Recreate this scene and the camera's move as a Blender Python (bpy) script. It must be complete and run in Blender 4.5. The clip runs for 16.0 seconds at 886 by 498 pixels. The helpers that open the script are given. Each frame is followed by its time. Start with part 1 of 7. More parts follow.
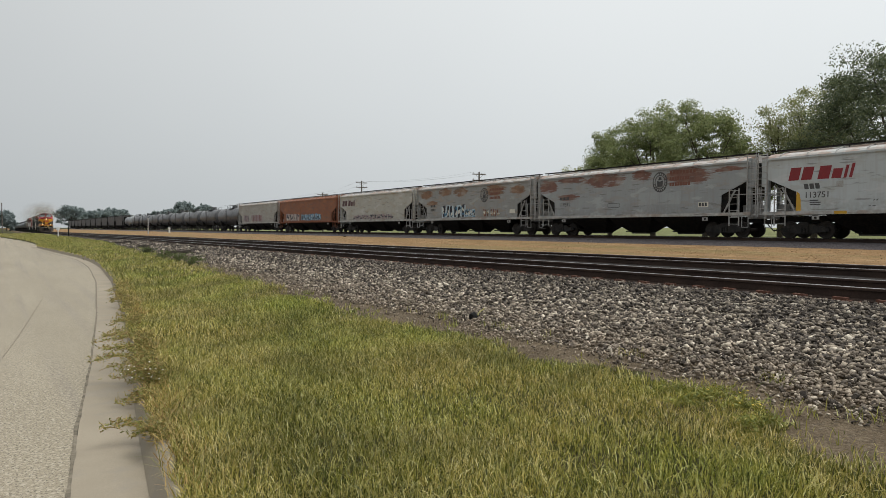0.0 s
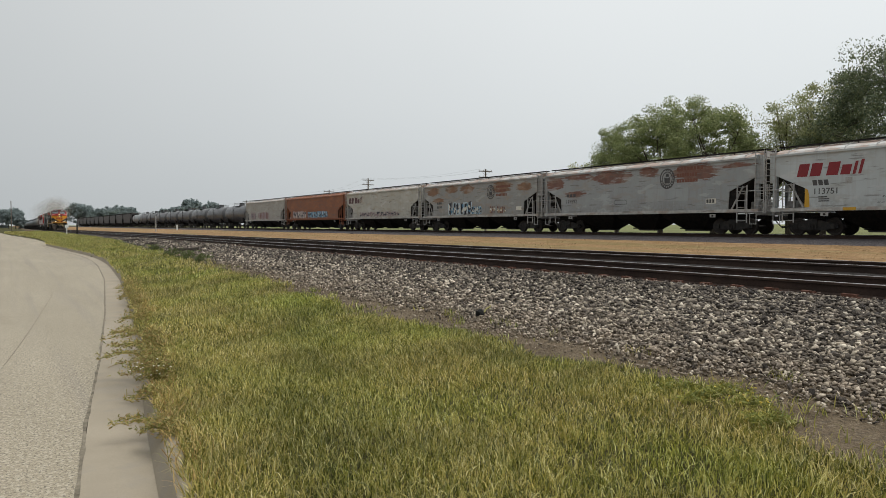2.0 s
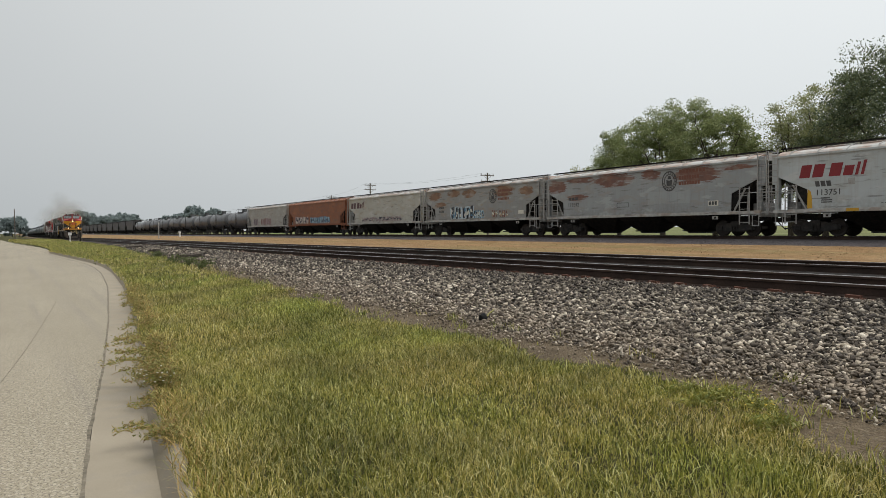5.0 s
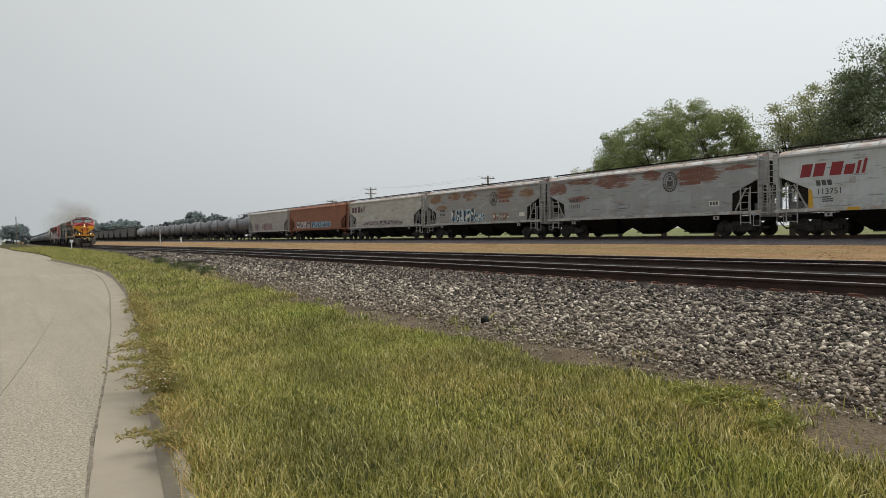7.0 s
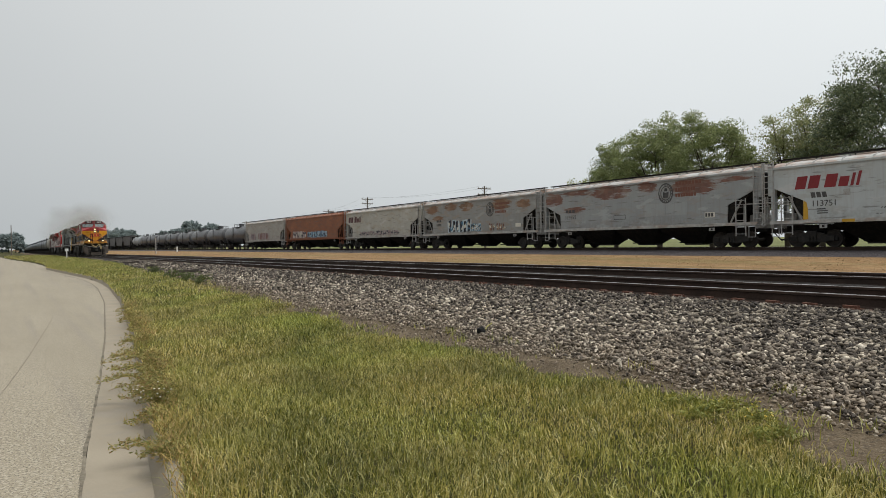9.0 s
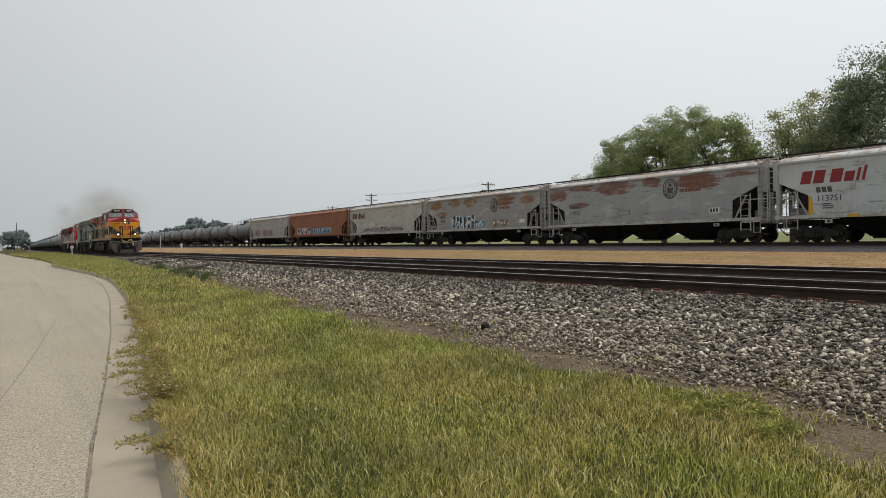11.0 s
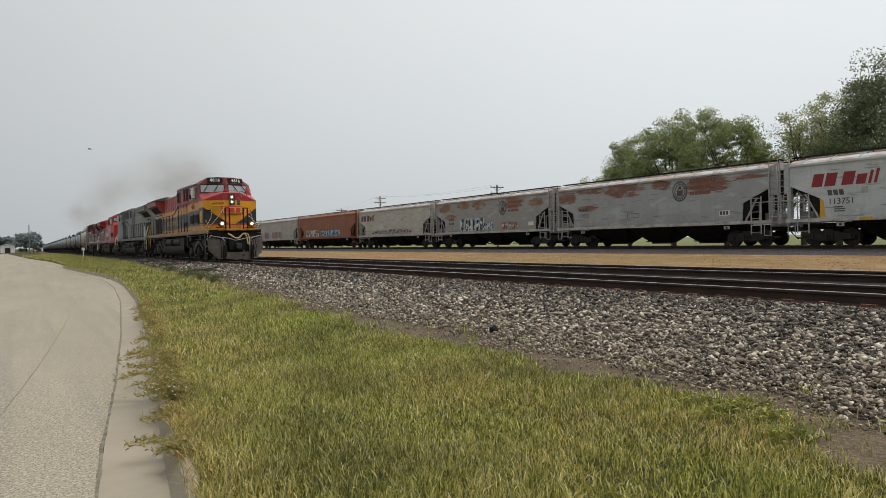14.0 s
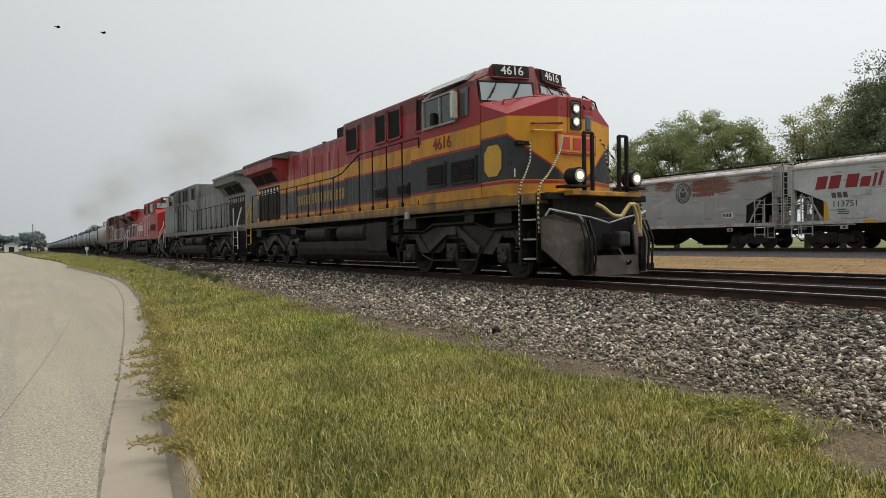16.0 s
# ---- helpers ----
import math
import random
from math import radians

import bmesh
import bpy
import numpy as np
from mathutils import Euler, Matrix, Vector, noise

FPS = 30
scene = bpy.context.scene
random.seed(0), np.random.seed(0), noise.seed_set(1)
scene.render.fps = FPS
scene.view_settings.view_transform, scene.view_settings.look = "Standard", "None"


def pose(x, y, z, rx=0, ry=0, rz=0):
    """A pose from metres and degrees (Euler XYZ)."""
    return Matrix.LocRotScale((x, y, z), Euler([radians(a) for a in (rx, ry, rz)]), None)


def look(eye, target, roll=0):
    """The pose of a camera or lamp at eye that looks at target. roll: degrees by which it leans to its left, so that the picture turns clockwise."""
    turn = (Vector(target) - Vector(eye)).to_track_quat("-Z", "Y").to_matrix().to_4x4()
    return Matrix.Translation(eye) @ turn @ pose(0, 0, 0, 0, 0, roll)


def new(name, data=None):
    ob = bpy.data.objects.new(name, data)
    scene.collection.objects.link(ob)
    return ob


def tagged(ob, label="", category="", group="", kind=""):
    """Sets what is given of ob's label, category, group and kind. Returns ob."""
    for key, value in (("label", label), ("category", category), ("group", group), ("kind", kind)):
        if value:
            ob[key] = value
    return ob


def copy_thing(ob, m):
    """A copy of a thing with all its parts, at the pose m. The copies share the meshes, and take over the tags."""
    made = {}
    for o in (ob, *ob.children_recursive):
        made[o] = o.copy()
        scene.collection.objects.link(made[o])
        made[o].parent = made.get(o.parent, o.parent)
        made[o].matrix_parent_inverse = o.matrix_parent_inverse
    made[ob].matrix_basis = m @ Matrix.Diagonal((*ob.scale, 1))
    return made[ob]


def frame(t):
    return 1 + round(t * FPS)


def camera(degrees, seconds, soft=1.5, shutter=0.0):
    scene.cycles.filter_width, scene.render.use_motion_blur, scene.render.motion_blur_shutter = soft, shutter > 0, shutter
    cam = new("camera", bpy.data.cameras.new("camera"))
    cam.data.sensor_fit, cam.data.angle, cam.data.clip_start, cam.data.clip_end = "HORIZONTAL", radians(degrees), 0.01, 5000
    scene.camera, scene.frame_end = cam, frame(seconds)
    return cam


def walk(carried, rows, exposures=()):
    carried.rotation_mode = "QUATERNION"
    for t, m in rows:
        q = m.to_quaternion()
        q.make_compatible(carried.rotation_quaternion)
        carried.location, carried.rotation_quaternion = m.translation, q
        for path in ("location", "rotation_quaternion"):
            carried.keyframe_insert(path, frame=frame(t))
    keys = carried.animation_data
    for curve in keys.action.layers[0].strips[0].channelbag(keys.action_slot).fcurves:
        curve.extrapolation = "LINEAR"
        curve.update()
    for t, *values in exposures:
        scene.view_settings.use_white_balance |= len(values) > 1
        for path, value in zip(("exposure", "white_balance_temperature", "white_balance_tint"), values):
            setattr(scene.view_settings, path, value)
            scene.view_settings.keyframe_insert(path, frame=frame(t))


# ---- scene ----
cam = camera(68.7, 16.0, 0.55)
EYE = (0.0, 0.0, 1.5)
VIEW = [(0.0, -34.4, -1.9, 0.0), (0.5, -34.56, -1.89, 0.24), (1.0, -34.51, -1.65, 0.31), (1.5, -34.38, -2.0, 0.37),
        (2.0, -33.83, -2.15, 0.09), (2.5, -33.84, -2.23, 0.07), (3.0, -34.0, -2.19, 0.11), (3.5, -34.22, -2.69, 0.26),
        (4.0, -33.84, -2.35, 0.19), (6.5, -33.52, -1.51, 1.07), (7.0, -33.53, -1.48, 1.2), (7.5, -33.45, -0.88, 1.21),
        (8.0, -33.74, -1.0, 1.03), (8.5, -33.79, -0.84, 1.24), (9.0, -33.85, -0.58, 0.97), (11.5, -33.46, -1.15, 1.1),
        (12.0, -33.55, -1.41, 1.04), (12.5, -33.48, -0.97, 0.98), (13.0, -33.1, -0.71, 0.95), (13.5, -32.95, -0.93, 1.11),
        (14.0, -32.74, -0.67, 1.04), (14.5, -32.59, -0.6, 1.16), (15.0, -32.76, -0.88, 0.99), (15.5, -32.54, -0.56, 0.84),
        (16.0, -32.5, -0.58, 0.79)]
walk(cam, [(t, pose(*EYE, 90 + p, r, y)) for t, y, p, r in VIEW], [(0.0, 0.0), (13.5, 0.0), (15.0, 0.04), (16.0, 0.08)])

# ---- plan: rails run along y, x is the distance across ----
MAIN_X, MAIN2_X, SIDE_X = 10.1, 14.4, 33.95
SIDE_Z = 0.96
HALF_GAUGE = 0.755


def main_z(y):
    """Rail top of the main tracks, on a slight grade."""
    return 0.72 - 0.0026 * y


# ---- world and sun: bright hazy overcast ----
world = bpy.data.worlds.new("sky")
scene.world = world
world.use_nodes = True
wt = world.node_tree
wt.nodes.clear()
w_out = wt.nodes.new("ShaderNodeOutputWorld")
w_bg = wt.nodes.new("ShaderNodeBackground")
w_sky = wt.nodes.new("ShaderNodeTexSky")
w_sky.sky_type = "NISHITA"
w_sky.sun_disc = False
w_sky.sun_elevation, w_sky.sun_rotation = radians(64), radians(125)
w_sky.dust_density = 6.0
w_hsv = wt.nodes.new("ShaderNodeHueSaturation")
w_hsv.inputs["Saturation"].default_value = 0.15
w_mix = wt.nodes.new("ShaderNodeMix")
w_mix.data_type = "RGBA"
w_mix.inputs[0].default_value = 0.88
w_tc = wt.nodes.new("ShaderNodeTexCoord")
w_sep = wt.nodes.new("ShaderNodeSeparateXYZ")
w_ramp = wt.nodes.new("ShaderNodeValToRGB")
w_ramp.color_ramp.elements[0].position = 0.0
w_ramp.color_ramp.elements[0].color = (5.6, 6.0, 6.2, 1)
w_ramp.color_ramp.elements[1].position = 0.6
w_ramp.color_ramp.elements[1].color = (8.6, 8.9, 8.95, 1)
w_noise = wt.nodes.new("ShaderNodeTexNoise")
w_noise.inputs["Scale"].default_value = 1.6
w_noise.inputs["Detail"].default_value = 3.0
w_add = wt.nodes.new("ShaderNodeMath")
w_add.operation = "MULTIPLY_ADD"
w_add.inputs[1].default_value = 0.16
wt.links.new(w_tc.outputs["Generated"], w_sep.inputs[0])
wt.links.new(w_tc.outputs["Generated"], w_noise.inputs["Vector"])
wt.links.new(w_noise.outputs["Fac"], w_add.inputs[0])
wt.links.new(w_sep.outputs["Z"], w_add.inputs[2])
wt.links.new(w_add.outputs[0], w_ramp.inputs[0])
wt.links.new(w_sky.outputs[0], w_hsv.inputs["Color"])
wt.links.new(w_hsv.outputs[0], w_mix.inputs[6])
wt.links.new(w_ramp.outputs[0], w_mix.inputs[7])
wt.links.new(w_mix.outputs[2], w_bg.inputs["Color"])
w_bg.inputs["Strength"].default_value = 0.1
# the haze is brighter towards the hidden sun, beyond the siding
w_side = wt.nodes.new("ShaderNodeMath")
w_side.operation = "MULTIPLY_ADD"
w_side.inputs[1].default_value, w_side.inputs[2].default_value = 0.34, 0.86
w_up = wt.nodes.new("ShaderNodeMapRange")
w_up.inputs[1].default_value, w_up.inputs[2].default_value, w_up.inputs[3].default_value, w_up.inputs[4].default_value = 0.35, 0.9, 1.0, 1.7
w_mul = wt.nodes.new("ShaderNodeMath")
w_mul.operation = "MULTIPLY"
w_mul2 = wt.nodes.new("ShaderNodeMath")
w_mul2.operation = "MULTIPLY"
w_mul2.inputs[1].default_value = 0.1
wt.links.new(w_sep.outputs["X"], w_side.inputs[0])
wt.links.new(w_sep.outputs["Z"], w_up.inputs[0])
wt.links.new(w_side.outputs[0], w_mul.inputs[0])
wt.links.new(w_up.outputs[0], w_mul.inputs[1])
wt.links.new(w_mul.outputs[0], w_mul2.inputs[0])
wt.links.new(w_mul2.outputs[0], w_bg.inputs["Strength"])
wt.links.new(w_bg.outputs[0], w_out.inputs["Surface"])

sun = new("sun", bpy.data.lights.new("sun", "SUN"))
sun.data.energy, sun.data.angle, sun.data.color = 1.4, radians(25), (1.0, 0.96, 0.9)
sun.matrix_world = look((0, 0, 0), (-0.40, 0.28, -1.0))


# ---- materials ----
def nd(tree, kind, **values):
    n = tree.nodes.new(kind)
    for k, v in values.items():
        n.inputs[k.replace("_", " ")].default_value = v
    return n


def rgb(c):
    return (c[0], c[1], c[2], 1.0)


def base(name, rough=0.6, metal=0.0):
    m = bpy.data.materials.new(name)
    m.use_nodes = True
    t = m.node_tree
    b = t.nodes["Principled BSDF"]
    b.inputs["Roughness"].default_value = rough
    b.inputs["Metallic"].default_value = metal
    return m, t, b


def mix(t, fac, a, b, blend="MIX"):
    """A colour mix; fac, a and b are sockets or values."""
    n = t.nodes.new("ShaderNodeMix")
    n.data_type, n.blend_type = "RGBA", blend
    for i, v in ((0, fac), (6, a), (7, b)):
        if isinstance(v, bpy.types.NodeSocket):
            t.links.new(v, n.inputs[i])
        else:
            n.inputs[i].default_value = v if i == 0 else rgb(v)
    return n.outputs[2]


def calc(t, op, a, b=0.0, c=0.0, clamp=False):
    n = t.nodes.new("ShaderNodeMath")
    n.operation, n.use_clamp = op, clamp
    for i, v in enumerate((a, b, c)):
        if isinstance(v, bpy.types.NodeSocket):
            t.links.new(v, n.inputs[i])
        else:
            n.inputs[i].default_value = v
    return n.outputs[0]


def coords(t, stretch=(1, 1, 1), where="Object"):
    tc = t.nodes.new("ShaderNodeTexCoord")
    mp = t.nodes.new("ShaderNodeMapping")
    mp.inputs["Scale"].default_value = stretch
    t.links.new(tc.outputs[where], mp.inputs[0])
    return mp.outputs[0]


def grain(t, vec, scale, detail=5.0, lo=0.35, hi=0.65, rough=0.55):
    """Noise spread over 0..1 between lo and hi."""
    n = nd(t, "ShaderNodeTexNoise", Scale=scale, Detail=detail, Roughness=rough)
    t.links.new(vec, n.inputs["Vector"])
    r = nd(t, "ShaderNodeMapRange")
    r.inputs[1].default_value, r.inputs[2].default_value = lo, hi
    t.links.new(n.outputs["Fac"], r.inputs[0])
    return r.outputs[0]


def bump(t, b, height, strength=0.3, dist=0.01):
    n = nd(t, "ShaderNodeBump", Strength=strength, Distance=dist)
    t.links.new(height, n.inputs["Height"])
    t.links.new(n.outputs[0], b.inputs["Normal"])


def surface(name, c1, c2, scale=3.0, fine=60.0, rough=0.6, metal=0.0, relief=0.3, dist=0.01, stretch=(1, 1, 1), c3=None, amount3=0.4):
    m, t, b = base(name, rough, metal)
    if rough >= 0.65:
        b.inputs["Specular IOR Level"].default_value = 0.15
    v = coords(t, stretch)
    col = mix(t, grain(t, v, scale), c1, c2)
    f = grain(t, v, fine, 3.0, 0.3, 0.7)
    if c3:
        col = mix(t, calc(t, "MULTIPLY", grain(t, v, scale * 2.7, 6.0, 0.5, 0.62), amount3), col, c3)
    dark = tuple(0.72 * x for x in c1)
    col = mix(t, calc(t, "MULTIPLY", f, 0.35), col, dark)
    t.links.new(col, b.inputs["Base Color"])
    bump(t, b, f, relief, dist)
    r = calc(t, "MULTIPLY_ADD", f, 0.2, rough - 0.1, True)
    t.links.new(r, b.inputs["Roughness"])
    return m


def leafy(name, colours, rough=0.6, soft=0.25, fresh=None):
    """Blades and leaves: a colour for each island, and some light passing through."""
    m, t, b = base(name, rough)
    g = t.nodes.new("ShaderNodeNewGeometry")
    r = t.nodes.new("ShaderNodeValToRGB")
    els = r.color_ramp.elements
    while len(els) < len(colours):
        els.new(0.5)
    for i, c in enumerate(colours):
        els[i].position, els[i].color = i / (len(colours) - 1), rgb(c)
    t.links.new(g.outputs["Random Per Island"], r.inputs[0])
    patch = grain(t, coords(t), 0.9, 5.0, 0.45, 0.62)
    col = mix(t, calc(t, "MULTIPLY", patch, 0.35), r.outputs[0], tuple(0.5 * x for x in colours[0]))
    if fresh:
        # lusher towards the damp foot of the gravel
        sep = t.nodes.new("ShaderNodeSeparateXYZ")
        t.links.new(coords(t), sep.inputs[0])
        edge = nd(t, "ShaderNodeMapRange")
        edge.inputs[1].default_value, edge.inputs[2].default_value, edge.inputs[3].default_value, edge.inputs[4].default_value = 2.2, 3.9, 0.36, 0.8
        t.links.new(sep.outputs["X"], edge.inputs[0])
        f = calc(t, "MULTIPLY", grain(t, coords(t), 0.75, 5.0, 0.40, 0.60), edge.outputs[0], 0.0, True)
        col = mix(t, f, col, mix(t, 1.0, col, fresh, "MULTIPLY"))
    t.links.new(col, b.inputs["Base Color"])
    tr = t.nodes.new("ShaderNodeBsdfTranslucent")
    t.links.new(col, tr.inputs["Color"])
    ms = t.nodes.new("ShaderNodeMixShader")
    ms.inputs[0].default_value = soft
    t.links.new(b.outputs[0], ms.inputs[1])
    t.links.new(tr.outputs[0], ms.inputs[2])
    t.links.new(ms.outputs[0], t.nodes["Material Output"].inputs["Surface"])
    return m


def stone(name, ramp, rough=0.85, island=True):
    m, t, b = base(name, rough)
    b.inputs["Specular IOR Level"].default_value = 0.2
    if island:
        src = t.nodes.new("ShaderNodeNewGeometry").outputs["Random Per Island"]
    else:
        src = t.nodes.new("ShaderNodeObjectInfo").outputs["Random"]
    r = t.nodes.new("ShaderNodeValToRGB")
    els = r.color_ramp.elements
    while len(els) < len(ramp):
        els.new(0.5)
    for i, (p, c) in enumerate(ramp):
        els[i].position, els[i].color = p, rgb(c)
    t.links.new(src, r.inputs[0])
    f = grain(t, coords(t), 90.0, 4.0)
    col = mix(t, calc(t, "MULTIPLY", f, 0.4), r.outputs[0], (0.05, 0.046, 0.045))
    if island:
        # tan dust lies on the stones at the foot of the slope
        sep = t.nodes.new("ShaderNodeSeparateXYZ")
        t.links.new(coords(t), sep.inputs[0])
        foot = nd(t, "ShaderNodeMapRange")
        foot.inputs[1].default_value, foot.inputs[2].default_value, foot.inputs[3].default_value, foot.inputs[4].default_value = 4.4, 6.5, 0.68, 0.0
        t.links.new(sep.outputs["X"], foot.inputs[0])
        # stones get darker towards the rails
        near_rails = nd(t, "ShaderNodeMapRange")
        near_rails.inputs[1].default_value, near_rails.inputs[2].default_value, near_rails.inputs[3].default_value, near_rails.inputs[4].default_value = 6.2, 8.6, 0.0, 0.50
        t.links.new(sep.outputs["X"], near_rails.inputs[0])
        col = mix(t, near_rails.outputs[0], col, (0.035, 0.030, 0.028))
        col = mix(t, calc(t, "MULTIPLY", foot.outputs[0], grain(t, coords(t), 3.0)), col, (0.34, 0.27, 0.20))
        rust = nd(t, "ShaderNodeMapRange")
        rust.inputs[1].default_value, rust.inputs[2].default_value, rust.inputs[3].default_value, rust.inputs[4].default_value = 8.5, 9.1, 0.0, 0.8
        t.links.new(sep.outputs["X"], rust.inputs[0])
        col = mix(t, calc(t, "MULTIPLY", rust.outputs[0], grain(t, coords(t, (1, 2, 1)), 2.0, 4.0, 0.45, 0.6)), col, (0.15, 0.065, 0.04))
    t.links.new(col, b.inputs["Base Color"])
    bump(t, b, f, 0.4, 0.004)
    return m


def glow(name, col, power):
    m, t, b = base(name, 0.2)
    b.inputs["Base Color"].default_value = rgb(col)
    b.inputs["Emission Color"].default_value = rgb(col)
    b.inputs["Emission Strength"].default_value = power
    return m


STONES = [(0.0, (0.030, 0.025, 0.021)), (0.28, (0.084, 0.070, 0.057)), (0.52, (0.182, 0.152, 0.122)), (0.74, (0.315, 0.264, 0.206)),
          (0.89, (0.56, 0.478, 0.37)), (1.0, (0.88, 0.785, 0.64))]
M_STONE = stone("crushed_stone", STONES)
M_STONE_ONE = stone("single_stone", STONES, island=False)
M_BED = surface("ballast_bed", (0.024, 0.021, 0.020), (0.048, 0.042, 0.039), 9.0, 24.0, 0.9, 0.0, 0.9, 0.05, c3=(0.085, 0.073, 0.066))
M_BED_FAR = surface("dark_ballast", (0.058, 0.052, 0.055), (0.155, 0.138, 0.142), 9.0, 16.0, 0.9, 0.0, 1.0, 0.08)
M_GRASS = leafy("grass_blade", [(0.060, 0.068, 0.012), (0.148, 0.153, 0.027), (0.290, 0.269, 0.051), (0.430, 0.369, 0.090), (0.656, 0.523, 0.180), (0.850, 0.764, 0.412)], 0.5, 0.3, (0.70, 0.92, 0.50))
M_DRY = leafy("dry_grass_blade", [(0.26, 0.17, 0.085), (0.33, 0.225, 0.115), (0.40, 0.29, 0.16), (0.28, 0.19, 0.09)], 0.7, 0.4)
M_WEED = leafy("weed_stem", [(0.13, 0.15, 0.035), (0.26, 0.245, 0.06), (0.40, 0.31, 0.10), (0.30, 0.19, 0.075), (0.22, 0.25, 0.05)])
M_STRAW = leafy("straw_grass_blade", [(0.16, 0.17, 0.035), (0.33, 0.27, 0.07), (0.50, 0.36, 0.13), (0.42, 0.25, 0.09), (0.62, 0.50, 0.22)])
M_WEED_DARK = leafy("dark_green_weed", [(0.06, 0.085, 0.02), (0.10, 0.135, 0.03), (0.16, 0.19, 0.045)])
M_WEED_GREEN = leafy("yellow_green_weed", [(0.15, 0.18, 0.035), (0.28, 0.29, 0.055), (0.46, 0.39, 0.08)])
M_PETAL = surface("white_petal", (0.75, 0.74, 0.66), (0.62, 0.6, 0.5), 20, 90)
M_YELLOW_PETAL = surface("yellow_petal", (0.62, 0.48, 0.05), (0.55, 0.38, 0.04), 20, 90)
M_RAIL = surface("rail_steel_sides", (0.045, 0.032, 0.027), (0.075, 0.05, 0.04), 2.0, 40.0, 0.75, 0.2, 0.2)
M_RAILTOP = surface("polished_rail_head", (0.42, 0.41, 0.41), (0.55, 0.53, 0.52), 1.2, 50.0, 0.28, 0.9, 0.05, stretch=(1, 0.05, 1))
M_RUSTRED = surface("rusty_iron", (0.22, 0.085, 0.05), (0.30, 0.13, 0.08), 8, 60, 0.85)
M_PLATE = surface("dull_rusty_iron", (0.105, 0.050, 0.036), (0.17, 0.082, 0.058), 8, 60, 0.85)
M_TIE = surface("tie_wood", (0.07, 0.058, 0.05), (0.13, 0.11, 0.095), 3.0, 30.0, 0.9, stretch=(0.4, 3, 3))


def road_mat():
    """Worn exposed-aggregate concrete: tan base, long tyre smears, light and dark chips."""
    m, t, b = base("worn_concrete_road", 0.9)
    v = coords(t)
    col = mix(t, grain(t, coords(t, (1.0, 0.25, 1)), 0.7, 5.0), (0.226, 0.192, 0.133), (0.292, 0.251, 0.180))
    col = mix(t, calc(t, "MULTIPLY", grain(t, coords(t, (2.2, 0.10, 1)), 1.0, 4.0, 0.5, 0.66), 0.35), col, (0.22, 0.19, 0.15))
    col = mix(t, calc(t, "MULTIPLY", grain(t, coords(t, (3.2, 0.05, 1)), 1.0, 4.0, 0.52, 0.62), 0.6), col, (0.185, 0.16, 0.128))
    chips = grain(t, v, 42.0, 2.0, 0.50, 0.60)
    col = mix(t, calc(t, "MULTIPLY", chips, 0.55), col, (0.46, 0.41, 0.325))
    coarse = calc(t, "MULTIPLY", grain(t, v, 26.0, 3.0, 0.55, 0.62), 0.45)
    col = mix(t, coarse, col, (0.43, 0.385, 0.305))
    pits = grain(t, v, 60.0, 3.0, 0.55, 0.61)
    col = mix(t, calc(t, "MULTIPLY", pits, 0.85), col, (0.10, 0.085, 0.065))
    t.links.new(col, b.inputs["Base Color"])
    bump(t, b, calc(t, "SUBTRACT", chips, pits), 0.35, 0.004)
    return m


M_ROAD = road_mat()
M_GUTTER = surface("smooth_concrete", (0.275, 0.236, 0.178), (0.335, 0.29, 0.222), 1.1, 120.0, 0.85, 0.0, 0.2, 0.003, c3=(0.26, 0.235, 0.20), amount3=0.5)
M_CRACK = surface("dark_joint_filler", (0.11, 0.095, 0.07), (0.27, 0.235, 0.18), 8, 60, 0.9)
M_FINE_CRACK = surface("dusty_fine_crack", (0.15, 0.13, 0.10), (0.27, 0.24, 0.185), 3, 60, 0.9)
M_BARK = surface("bark", (0.07, 0.058, 0.045), (0.13, 0.11, 0.09), 3, 25, 0.9, stretch=(4, 4, 0.8))
M_POLE = surface("weathered_pole_wood", (0.12, 0.10, 0.085), (0.19, 0.165, 0.145), 2, 40, 0.9, stretch=(5, 5, 0.4))
M_WIRE = surface("wire", (0.17, 0.175, 0.18), (0.23, 0.235, 0.24), 2, 40, 0.6)
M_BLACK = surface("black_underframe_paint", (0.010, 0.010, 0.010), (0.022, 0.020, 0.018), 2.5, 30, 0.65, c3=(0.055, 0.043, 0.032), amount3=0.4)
M_TRUCK = surface("dusty_truck_steel", (0.009, 0.0085, 0.008), (0.019, 0.017, 0.015), 3, 35, 0.62, c3=(0.055, 0.045, 0.036), amount3=0.55)
M_TRUCK_PALE = surface("dust_grey_truck_steel", (0.017, 0.016, 0.0145), (0.036, 0.032, 0.028), 3, 35, 0.55, c3=(0.085, 0.071, 0.057), amount3=0.5)
M_WHEEL = surface("wheel_steel", (0.025, 0.022, 0.02), (0.055, 0.044, 0.036), 4, 40, 0.6, 0.3)
# near-black stands for shade inside openings; also headlight rims and a debris lump
M_HOLE = surface("shade_and_lump_black", (0.012, 0.012, 0.012), (0.02, 0.02, 0.02), 3, 30, 0.8)
M_WHITE = surface("white_paint", (0.72, 0.72, 0.70), (0.62, 0.62, 0.60), 4, 60, 0.5)
M_YELLOW = surface("yellow_paint", (0.62, 0.36, 0.03), (0.55, 0.31, 0.03), 3, 50, 0.5)
M_REDINK = surface("red_lettering", (0.25, 0.018, 0.026), (0.21, 0.017, 0.024), 4, 50, 0.5)
M_DARKINK = surface("dark_lettering", (0.05, 0.052, 0.055), (0.09, 0.09, 0.09), 4, 50, 0.6)
